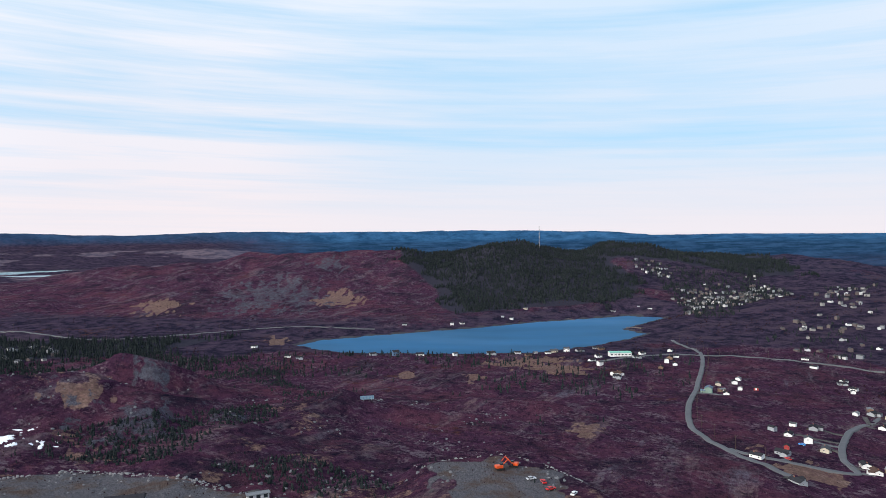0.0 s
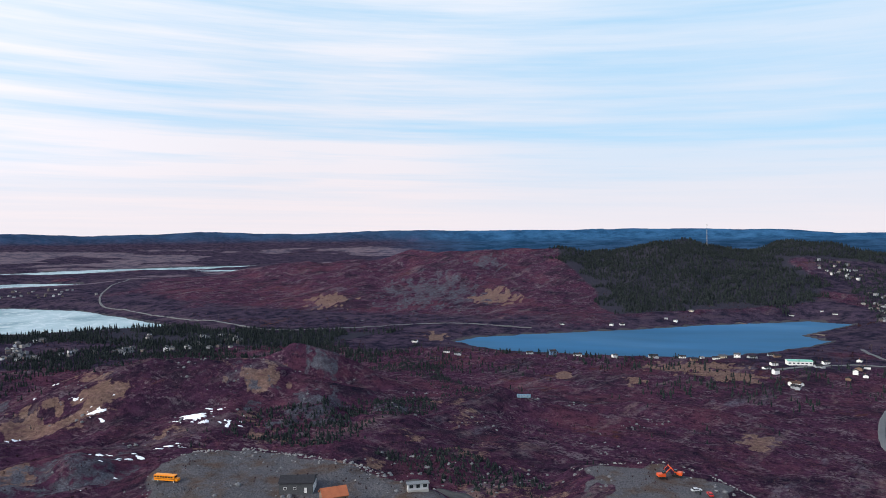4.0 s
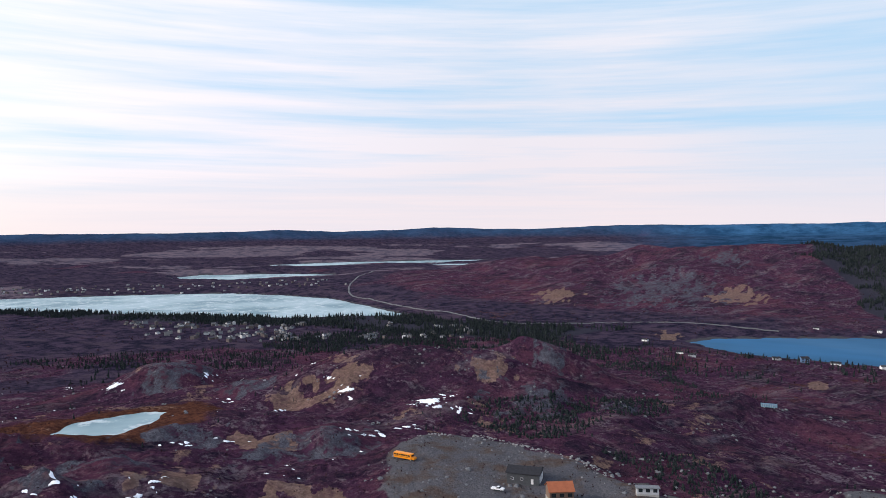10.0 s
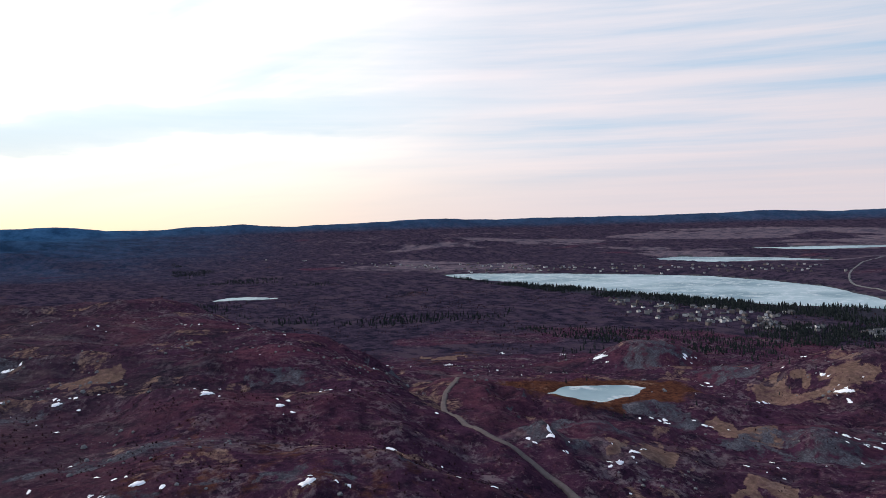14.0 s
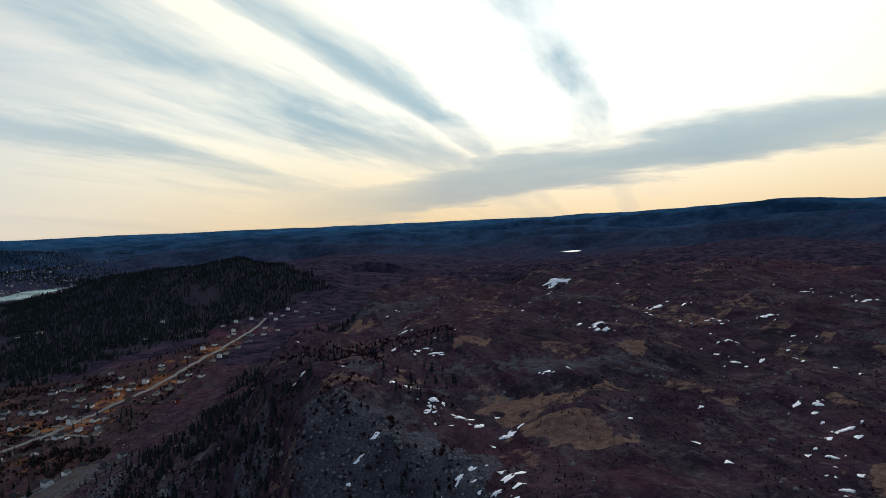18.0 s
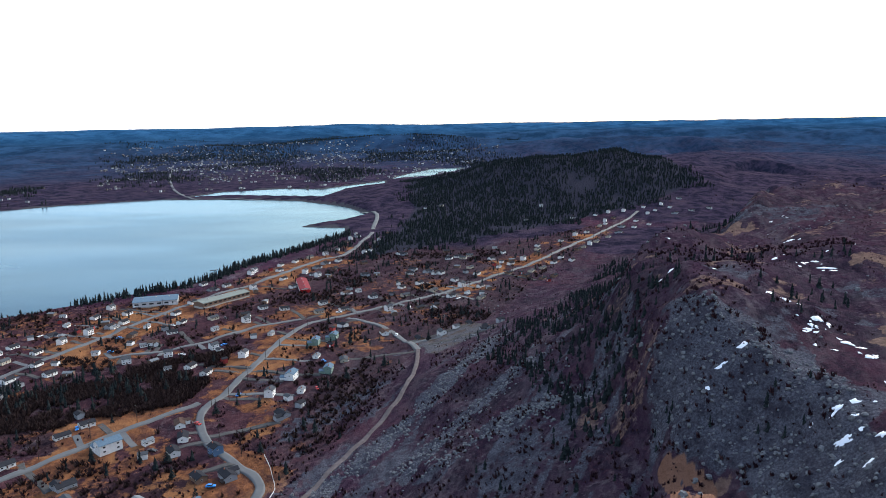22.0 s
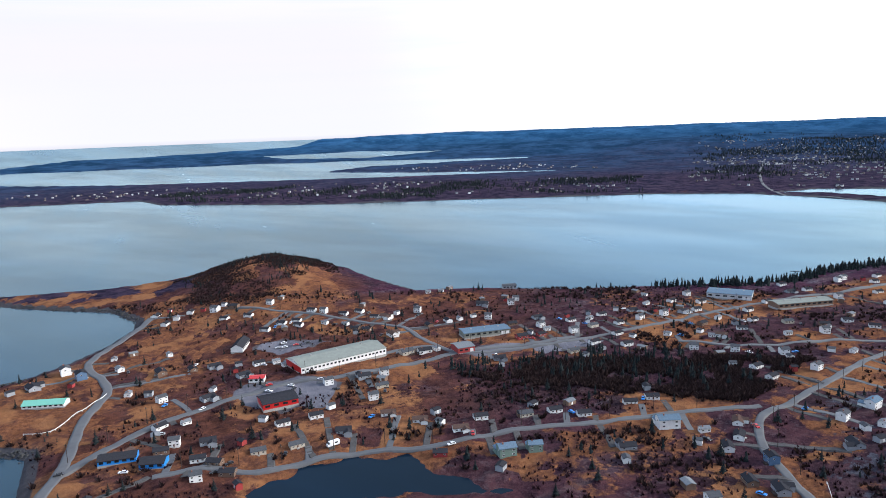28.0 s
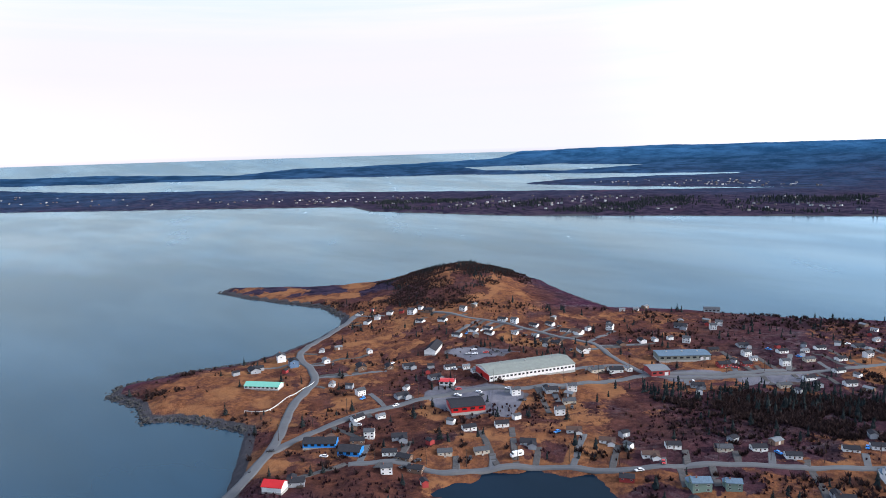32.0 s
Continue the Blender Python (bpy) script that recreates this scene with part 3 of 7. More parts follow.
    for poly, _ in LAKES:
        far = far * smooth(-within(poly, x, y, 100), 4, 95)
    z = np.where(sea > 0, z, z + np.clip(far, -5, None) * smooth(off, 0, 260))
    return z + rise(r)


def ground_z(x, y):
    return float(height(np.array([x]), np.array([y]))[0])

# ---- materials ----
class Nodes:
    def __init__(self, name, rough=0.8, metal=0.0, spec=0.3):
        self.mat = bpy.data.materials.new(name)
        self.mat.use_nodes = True
        self.t = self.mat.node_tree
        self.bsdf = self.t.nodes["Principled BSDF"]
        self.bsdf.inputs["Roughness"].default_value = rough
        self.bsdf.inputs["Metallic"].default_value = metal
        self.bsdf.inputs["Specular IOR Level"].default_value = spec
        self.pos = self.t.nodes.new("ShaderNodeNewGeometry").outputs["Position"]

    def put(self, v, sock):
        if isinstance(v, tuple):
            sock.default_value = (*v, 1) if len(v) == 3 and sock.type == "RGBA" else v
        elif isinstance(v, (int, float)):
            sock.default_value = v
        else:
            self.t.links.new(v, sock)

    def noise(self, scale, detail=4, rough=0.6, vec=None, stretch=None):
        n = self.t.nodes.new("ShaderNodeTexNoise")
        v = vec or self.pos
        if stretch:
            m = self.t.nodes.new("ShaderNodeMapping")
            m.inputs["Scale"].default_value = stretch
            self.t.links.new(v, m.inputs[0])
            v = m.outputs[0]
        self.t.links.new(v, n.inputs["Vector"])
        n.inputs["Scale"].default_value, n.inputs["Detail"].default_value, n.inputs["Roughness"].default_value = scale, detail, rough
        return n.outputs["Fac"]

    def along(self, degrees):
        m = self.t.nodes.new("ShaderNodeMapping")
        m.inputs["Rotation"].default_value = (0, 0, radians(degrees))
        self.t.links.new(self.pos, m.inputs[0])
        return m.outputs[0]

    def voronoi(self, scale):
        n = self.t.nodes.new("ShaderNodeTexVoronoi")
        self.t.links.new(self.pos, n.inputs["Vector"])
        n.inputs["Scale"].default_value = scale
        return n.outputs["Distance"]

    def ramp(self, v, *stops):
        n = self.t.nodes.new("ShaderNodeValToRGB")
        els = n.color_ramp.elements
        while len(els) < len(stops):
            els.new(0.5)
        for e, (p, c) in zip(els, stops):
            e.position, e.color = p, (c, c, c, 1) if isinstance(c, (int, float)) else (*c, 1)
        self.put(v, n.inputs[0])
        return n.outputs[0]

    def math(self, op, a, b=0.0, clamp=False):
        n = self.t.nodes.new("ShaderNodeMath")
        n.operation, n.use_clamp = op, clamp
        self.put(a, n.inputs[0]), self.put(b, n.inputs[1])
        return n.outputs[0]

    def mix(self, f, a, b, kind="MIX"):
        n = self.t.nodes.new("ShaderNodeMix")
        n.data_type, n.blend_type = "RGBA", kind
        self.put(f, n.inputs[0]), self.put(a, n.inputs[6]), self.put(b, n.inputs[7])
        return n.outputs[2]

    def attr(self, name):
        n = self.t.nodes.new("ShaderNodeAttribute")
        n.attribute_name = name
        s = self.t.nodes.new("ShaderNodeSeparateColor")
        self.t.links.new(n.outputs["Color"], s.inputs[0])
        return (*s.outputs, n.outputs["Alpha"])

    def bump(self, v, strength, distance):
        n = self.t.nodes.new("ShaderNodeBump")
        n.inputs["Strength"].default_value, n.inputs["Distance"].default_value = strength, distance
        self.put(v, n.inputs["Height"])
        self.t.links.new(n.outputs[0], self.bsdf.inputs["Normal"])

    def done(self, colour, rough=None):
        self.put(colour, self.bsdf.inputs["Base Color"])
        if rough is not None:
            self.put(rough, self.bsdf.inputs["Roughness"])
        return self.mat


def ground_material():
    n = Nodes("ground_cover", 1.0, 0, 0.0)
    wood, grass, rock, gravel = n.attr("cover")
    # far and ridge: how much haze the ground's colour takes on
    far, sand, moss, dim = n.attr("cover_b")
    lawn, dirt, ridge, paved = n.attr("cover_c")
    moor, barren, meadow = n.attr("cover_d")[:3]
    big, mid, fine = n.noise(0.006, 4), n.noise(0.035, 5, 0.65), n.noise(0.32, 5, 0.7)
    grit, tuft = n.noise(1.3, 4, 0.75), n.noise(0.13, 7, 0.78, stretch=(1, 0.75, 1))
    heath = n.mix(n.ramp(tuft, (0.36, 0.0), (0.62, 1.0)), (0.016, 0.010, 0.018), (0.064, 0.027, 0.046))
    heath = n.mix(n.ramp(fine, (0.48, 0.0), (0.66, 0.85)), heath, n.mix(n.ramp(mid, (0.42, 0.0), (0.6, 1.0)), (0.078, 0.036, 0.056), (0.108, 0.042, 0.050)))
    heath = n.mix(n.ramp(n.math("MULTIPLY", fine, n.noise(0.05, 4, 0.7)), (0.28, 0.0), (0.36, 0.75)), heath, (0.150, 0.122, 0.122))
    hollow = n.ramp(n.noise(0.017, 6, 0.7), (0.50, 0.0), (0.60, 1.0))
    heath = n.mix(n.math("MULTIPLY", hollow, 0.72), heath, n.mix(n.ramp(tuft, (0.4, 0.0), (0.6, 1.0)), (0.010, 0.011, 0.017), (0.034, 0.022, 0.030)))
    flush = n.math("MULTIPLY", n.ramp(n.noise(0.010, 6, 0.7), (0.50, 0.0), (0.62, 0.75)), n.ramp(tuft, (0.40, 0.2), (0.58, 1.0)))
    heath = n.mix(flush, heath, (0.098, 0.036, 0.046))
    speck = n.noise(0.75, 4, 0.8)
    heath = n.mix(n.math("MULTIPLY", n.ramp(speck, (0.60, 0.0), (0.68, 0.8)), n.ramp(mid, (0.40, 0.25), (0.60, 1.0))), heath, (0.175, 0.132, 0.134))
    heath = n.mix(n.ramp(speck, (0.32, 0.75), (0.42, 0.0)), heath, (0.010, 0.008, 0.012))
    # long pale ribs of bare ground along the strike of the rock
    ribs = n.noise(0.030, 6, 0.72, vec=n.along(-65.0), stretch=(0.28, 1.5, 1))
    heath = n.mix(n.math("MULTIPLY", n.ramp(ribs, (0.55, 0.0), (0.68, 0.8)), n.ramp(fine, (0.36, 0.15), (0.56, 1.0))), heath, n.mix(n.ramp(mid, (0.4, 0.0), (0.6, 1.0)), (0.175, 0.125, 0.105), (0.120, 0.115, 0.125)))
    heath = n.mix(n.math("MULTIPLY", lawn, 0.45), heath, n.mix(n.ramp(tuft, (0.36, 0.0), (0.62, 1.0)), (0.026, 0.015, 0.014), (0.095, 0.050, 0.034)))
    heath = n.mix(n.math("MULTIPLY", meadow, n.ramp(n.noise(0.03, 6, 0.75), (0.40, 1.0), (0.62, 0.25))), heath, n.mix(n.ramp(tuft, (0.36, 0.0), (0.62, 1.0)), (0.034, 0.017, 0.014), (0.135, 0.055, 0.031)))
    # heath seen against the sun: its backlit, greyer tone put into the colour
    heath = n.mix(n.math("MULTIPLY", barren, 0.45), heath, n.mix(n.ramp(n.noise(0.09, 7, 0.78, vec=n.along(-65.0), stretch=(0.45, 1.2, 1)), (0.42, 0.0), (0.62, 1.0)), (0.018, 0.018, 0.022), (0.088, 0.074, 0.072)))
    crack = n.ramp(n.voronoi(0.22), (0.05, 0.0), (0.45, 1.0))
    stone = n.mix(n.ramp(grit, (0.35, 0.0), (0.65, 1.0)), (0.048, 0.049, 0.057), (0.172, 0.172, 0.178))
    stone = n.mix(n.ramp(tuft, (0.46, 0.0), (0.62, 0.75)), stone, (0.040, 0.036, 0.046))
    stone = n.mix(n.math("MULTIPLY", crack, 0.5), n.mix(0.5, stone, (0.010, 0.010, 0.012)), stone)
    straw = n.mix(n.ramp(fine, (0.3, 0.0), (0.7, 1.0)), (0.110, 0.070, 0.050), (0.320, 0.215, 0.135))
    straw = n.mix(n.ramp(tuft, (0.5, 0.0), (0.68, 0.7)), straw, (0.070, 0.040, 0.040))
    turf = n.mix(n.ramp(fine, (0.3, 0.0), (0.7, 1.0)), (0.112, 0.047, 0.022), (0.285, 0.122, 0.050))
    turf = n.mix(n.ramp(tuft, (0.44, 0.0), (0.62, 0.85)), turf, (0.062, 0.032, 0.028))
    turf = n.mix(n.ramp(n.noise(0.035, 3, 0.5), (0.52, 0.0), (0.60, 0.55)), turf, (0.340, 0.162, 0.062))
    straw = n.mix(lawn, straw, turf)
    pebble = n.mix(n.ramp(grit, (0.3, 0.0), (0.7, 1.0)), (0.058, 0.058, 0.057), (0.140, 0.137, 0.130))
    pebble = n.mix(n.ramp(n.noise(0.06, 5, 0.65), (0.48, 0.0), (0.62, 0.75)), pebble, (0.085, 0.055, 0.035))
    needle = n.mix(fine, (0.020, 0.024, 0.030), (0.050, 0.044, 0.052))
    # scrub of the plain, with some haze blue mixed into its colour
    hazy_scrub = n.mix(n.ramp(n.noise(0.05, 6, 0.75), (0.42, 0.0), (0.60, 1.0)), (0.016, 0.015, 0.024), (0.056, 0.040, 0.056))
    hazy_scrub = n.mix(n.ramp(n.noise(0.012, 5, 0.7, stretch=(1, 2.2, 1)), (0.52, 0.0), (0.62, 0.8)), hazy_scrub, (0.066, 0.048, 0.058))

    bog = n.mix(n.ramp(n.noise(0.02, 6, 0.75), (0.40, 0.0), (0.60, 1.0)), (0.058, 0.052, 0.066), (0.150, 0.114, 0.116))

    def edge(v, amount=0.55, scale=0.09):
        return n.ramp(n.math("ADD", v, n.math("MULTIPLY", n.math("SUBTRACT", n.noise(scale, 6, 0.75), 0.5), amount)), (0.40, 0.0), (0.60, 1.0))
    col = n.mix(edge(dim, 0.9), heath, hazy_scrub)
    col = n.mix(edge(moor, 0.9, 0.02), col, bog)
    col = n.mix(edge(moss, 1.1), col, n.mix(n.ramp(fine, (0.35, 0.0), (0.65, 1.0)), (0.035, 0.016, 0.013), (0.115, 0.048, 0.026)))
    col = n.mix(n.math("MULTIPLY", edge(grass, 1.6, 0.16), n.math("ADD", 0.62, n.math("MULTIPLY", lawn, 0.35))), col, straw)
    col = n.mix(edge(rock, 1.7, 0.13), col, stone)
    col = n.mix(edge(wood), col, needle)
    col = n.mix(edge(gravel, 0.3), col, pebble)
    col = n.mix(edge(paved, 0.2), col, n.mix(n.ramp(mid, (0.35, 0.0), (0.65, 1.0)), (0.11, 0.11, 0.115), (0.19, 0.188, 0.186)))
    col = n.mix(edge(dirt, 0.5), col, n.mix(fine, (0.130, 0.066, 0.040), (0.270, 0.150, 0.090)))
    col = n.mix(edge(sand, 0.3), col, n.mix(fine, (0.032, 0.031, 0.031), (0.098, 0.094, 0.090)))
    # distant air's blue put into the far woods' colour, paler on the last ridges
    hazy_wood = n.mix(n.ramp(n.noise(0.008, 6, 0.7), (0.42, 0.0), (0.6, 1.0)), (0.012, 0.034, 0.070), (0.030, 0.072, 0.140))
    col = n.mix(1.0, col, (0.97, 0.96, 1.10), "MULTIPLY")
    hazy_wood = n.mix(ridge, hazy_wood, n.mix(n.ramp(n.noise(0.007, 6, 0.75), (0.40, 0.0), (0.62, 1.0)), (0.014, 0.050, 0.110), (0.040, 0.115, 0.225)))
    col = n.mix(far, col, hazy_wood)
    n.bump(n.math("ADD", n.math("MULTIPLY", tuft, 1.6), n.math("ADD", n.math("MULTIPLY", fine, 0.8), n.math("MULTIPLY", grit, 0.3))), 1.0, 1.6)
    return n.done(col)


def water_material(name, deep, rough=0.12, wave=0.5, gloss=1.0, tint=(0.76, 0.96, 1.0)):
    """Water: its own dark colour below, and a tinted mirror of the sky that grows at low angles."""
    n = Nodes(name, rough, 0, 0.0)
    w = n.noise(0.10, 4, 0.6, stretch=(1, 0.5, 1))
    big = n.noise(0.004, 5, 0.6, stretch=(0.5, 1.6, 1))
    n.bump(n.math("ADD", w, n.math("MULTIPLY", n.noise(0.6, 3), 0.25)), wave, 0.6)
    normal = n.bsdf.inputs["Normal"].links[0].from_socket
    body = n.t.nodes.new("ShaderNodeBsdfDiffuse")
    n.put(n.mix(n.ramp(big, (0.4, 0.0), (0.65, 0.7)), deep, tuple(c * 1.9 for c in deep)), body.inputs["Color"])
    top = n.t.nodes.new("ShaderNodeBsdfGlossy")
    n.put(n.mix(n.ramp(n.noise(0.0022, 4, 0.6, stretch=(0.6, 1.5, 1)), (0.42, 0.0), (0.6, 1.0)), tint, tuple(c * 0.82 for c in tint)), top.inputs["Color"])
    lanes = n.ramp(n.noise(0.006, 3, 0.6, vec=n.along(32.0), stretch=(0.15, 1.3, 1)), (0.50, 0.0), (0.70, 1.0))
    n.put(n.math("ADD", n.ramp(big, (0.35, rough), (0.7, rough * 1.7)), n.math("MULTIPLY", lanes, rough * 0.7)), top.inputs["Roughness"])
    n.t.links.new(normal, top.inputs["Normal"])
    fr = n.t.nodes.new("ShaderNodeFresnel")
    fr.inputs["IOR"].default_value = 1.33
    mixer = n.t.nodes.new("ShaderNodeMixShader")
    n.put(n.math("MULTIPLY", fr.outputs[0], gloss), mixer.inputs[0])
    n.t.links.new(body.outputs[0], mixer.inputs[1]), n.t.links.new(top.outputs[0], mixer.inputs[2])
    n.t.links.new(mixer.outputs[0], n.t.nodes["Material Output"].inputs["Surface"])
    n.t.nodes.remove(n.bsdf)
    return n.mat


def ice_material():
    n = Nodes("lake_ice", 0.5, 0, 0.12)
    a, b = n.noise(0.006, 5, 0.6), n.noise(0.05, 5, 0.7)
    col = n.mix(n.ramp(a, (0.42, 0.0), (0.56, 1.0)), (0.14, 0.23, 0.26), (0.31, 0.41, 0.44))
    return n.done(n.mix(n.ramp(b, (0.52, 0.0), (0.62, 0.8)), col, (0.50, 0.56, 0.58)))


def plain(name, colour, rough=0.7, vary=0.25, scale=0.8, metal=0.0):
    """A weathered coat: fine grain, and stains at a few metres, and a little difference from thing to thing."""
    n = Nodes(name, rough, metal, 0.0 if rough > 0.9 else 0.25)
    r = n.t.nodes.new("ShaderNodeObjectInfo").outputs["Random"]
    f = n.math("ADD", n.math("MULTIPLY", n.noise(scale, 4, 0.6), 0.7), n.math("MULTIPLY", n.noise(scale * 7, 3, 0.6), 0.3))
    lo, hi = tuple(c * (1 - vary) for c in colour), tuple(min(c * (1 + vary), 0.95) for c in colour)
    c = n.mix(n.ramp(f, (0.3, 0.0), (0.7, 1.0)), lo, hi)
    return n.done(n.mix(n.math("MULTIPLY", r, vary), c, tuple(k * 0.7 for k in colour)))


def siding(name, colour):
    n = Nodes(name, 0.6)
    w = n.t.nodes.new("ShaderNodeTexWave")
    w.wave_type, w.bands_direction = "BANDS", "Z"
    w.inputs["Scale"].default_value, w.inputs["Distortion"].default_value = 1.6, 0.0
    tc2 = n.t.nodes.new("ShaderNodeTexCoord").outputs["Object"]
    n.t.links.new(tc2, w.inputs["Vector"])
    n.bump(w.outputs["Fac"], 0.4, 0.03)
    c = n.mix(n.ramp(n.noise(0.7, 4), (0.35, 0.0), (0.75, 1.0)), colour, tuple(k * 0.84 for k in colour))
    return n.done(c)


def asphalt():
    n = Nodes("asphalt", 0.75, 0, 0.35)
    c = n.mix(n.noise(0.25, 5, 0.6), (0.060, 0.062, 0.067), (0.112, 0.112, 0.116))
    c = n.mix(n.ramp(n.noise(0.03, 4), (0.5, 0.0), (0.7, 0.6)), c, (0.115, 0.114, 0.116))
    n.bump(n.noise(6.0, 2), 0.3, 0.02)
    return n.done(c)


def foliage(name, lo, hi, rough=0.9):
    n = Nodes(name, rough, 0, 0.0)
    isl = n.t.nodes.new("ShaderNodeNewGeometry").outputs["Random Per Island"]
    c = n.mix(isl, lo, hi)
    return n.done(n.mix(n.ramp(n.noise(0.9, 4, 0.7), (0.35, 0.0), (0.7, 1.0)), c, tuple(k * 0.45 for k in lo)))


M_GROUND = ground_material()
M_SEA = water_material("sea_water", (0.005, 0.021, 0.042), 0.14, 0.12, 1.0)
M_LAKE = water_material("lake_water", (0.008, 0.058, 0.135), 0.3, 0.3, 0.25)
M_POND = water_material("pond_water", (0.004, 0.010, 0.020), 0.12, 0.2, 0.32)
M_ICE = ice_material()
M_ASPHALT = asphalt()
M_TRACK = plain("gravel_track", (0.12, 0.10, 0.098), 0.95, 0.35, 0.4)
M_DRIVE = plain("drive_gravel", (0.085, 0.080, 0.078), 0.95, 0.35, 0.5)
M_SPRUCE = foliage("spruce_needles", (0.018, 0.024, 0.027), (0.040, 0.048, 0.047))
M_SCRUB = foliage("bare_scrub", (0.026, 0.014, 0.022), (0.082, 0.045, 0.047))
M_BARK = plain("bark", (0.06, 0.045, 0.04), 0.95, 0.3, 2)
M_SNOW = plain("old_snow", (0.82, 0.84, 0.88), 0.6, 0.06, 0.5)
M_ROCK = plain("grey_rock", (0.155, 0.158, 0.168), 0.95, 0.45, 0.5)
WALLS = {k: siding(k + "_siding", c) for k, c in dict(white=(0.76, 0.76, 0.75), cream=(0.48, 0.43, 0.35), grey=(0.30, 0.32, 0.35), blue=(0.10, 0.17, 0.28), red=(0.30, 0.04, 0.04), brown=(0.17, 0.11, 0.08), green=(0.18, 0.26, 0.22)).items()}
ROOFS = {k: plain(k + "_shingles", c, 0.95, 0.25, 1.2) for k, c in dict(black=(0.035, 0.035, 0.040), charcoal=(0.075, 0.078, 0.085), brown=(0.09, 0.06, 0.05), grey=(0.17, 0.18, 0.19), red=(0.35, 0.05, 0.03), bluegrey=(0.12, 0.17, 0.22)).items()}
M_TRIM = plain("white_trim", (0.66, 0.66, 0.65), 0.5, 0.08)
M_PANE = Nodes("window_pane", 0.08, 0, 0.6).done((0.02, 0.025, 0.03))
M_DOOR = plain("door_paint", (0.10, 0.05, 0.04), 0.5, 0.2)
M_BRICK = plain("chimney_brick", (0.24, 0.10, 0.07), 0.9, 0.2, 3)
M_CONCRETE = plain("concrete", (0.34, 0.33, 0.31), 0.9, 0.2, 0.6)
M_METAL = plain("pale_metal_roof", (0.21, 0.225, 0.20), 0.95, 0.15, 0.3)
M_RUST = plain("rust_orange_roof", (0.32, 0.10, 0.045), 0.7, 0.2, 0.6)
M_TYRE = plain("black_rubber", (0.02, 0.02, 0.02), 0.9, 0.1)
PAINTS = {k: plain(k + "_paint", c, 0.35, 0.08) for k, c in dict(white=(0.75, 0.75, 0.75), red=(0.45, 0.02, 0.02), orange=(0.75, 0.26, 0.01), blue=(0.03, 0.22, 0.62), black=(0.02, 0.02, 0.025), silver=(0.45, 0.46, 0.48), green=(0.17, 0.42, 0.32), yellow=(0.7, 0.45, 0.03), vermilion=(0.60, 0.085, 0.02)).items()}

# ---- mesh helpers ----
def raw_mesh(name, verts, faces, material, smooth_shade=False):
    """A mesh from arrays: verts (n, 3), faces (m, k) of one size."""
    verts, faces = np.asarray(verts, np.float32), np.asarray(faces, np.int32)
    me = bpy.data.meshes.new(name)
    m, k = faces.shape
    me.vertices.add(len(verts)), me.loops.add(m * k), me.polygons.add(m)
    me.vertices.foreach_set("co", verts.ravel())
    me.loops.foreach_set("vertex_index", faces.ravel())
    me.polygons.foreach_set("loop_start", np.arange(0, m * k, k, dtype=np.int32))
    me.polygons.foreach_set("use_smooth", np.full(m, smooth_shade))
    me.update(calc_edges=True)
    me.materials.append(material)
    return me


def part(name, bm, material, parent=None, label=""):
    me = bpy.data.meshes.new(name)
    bm.to_mesh(me)
    bm.free()
    me.materials.append(material)
    ob = new(name, me)
    ob.parent = parent
    if label:
        ob["label"] = label
    return ob


def box(bm, x0, y0, z0, x1, y1, z1):
    v = [bm.verts.new(c) for c in ((x0, y0, z0), (x1, y0, z0), (x1, y1, z0), (x0, y1, z0), (x0, y0, z1), (x1, y0, z1), (x1, y1, z1), (x0, y1, z1))]
    for f in ((0, 3, 2, 1), (4, 5, 6, 7), (0, 1, 5, 4), (1, 2, 6, 5), (2, 3, 7, 6), (3, 0, 4, 7)):
        bm.faces.new([v[i] for i in f])
    return bm


def boxes(*args):
    bm = bmesh.new()
    for a in args:
        box(bm, *a)
    return bm


# ---- the ground ----
def blobs(items, x, y, seed):
    """How far into any of the ragged patches each place lies: 0 outside, 1 inside."""
    v = np.zeros(x.shape)
    wob = 0.75 * fbm(x / 16, y / 16, 4, seed) + 0.6 * fbm(x / 5, y / 5, 2, seed + 7)
    for px_, py_, a, b in items:
        near = (abs(x - px_) < 2.2 * max(a, b)) & (abs(y - py_) < 2.2 * max(a, b))
        if not near.any():
            continue
        r = math.hypot(px_, py_)
        ux, uy = px_ / r, py_ / r
        dx_, dy_ = x[near] - px_, y[near] - py_
        q = np.hypot((dx_ * uy - dy_ * ux) / a, (dx_ * ux + dy_ * uy) / b)
        v[near] = np.maximum(v[near], smooth(q + wob[near], 1.3, 0.5))
    return v


LOT = [(369, -259), (345, -300), (318, -306), (296, -270), (330, -246)]
YARD = [(398, -322), (384, -369), (419, -345), (428, -322)]
WORKS_YARD = [(290, -395), (262, -440), (250, -432), (268, -395)]
BASIN_YARD = [(250, -440), (222, -480), (205, -470), (232, -425)]
TURN_YARD = [(-50, -470), (-95, -500), (-110, -460), (-60, -415)]


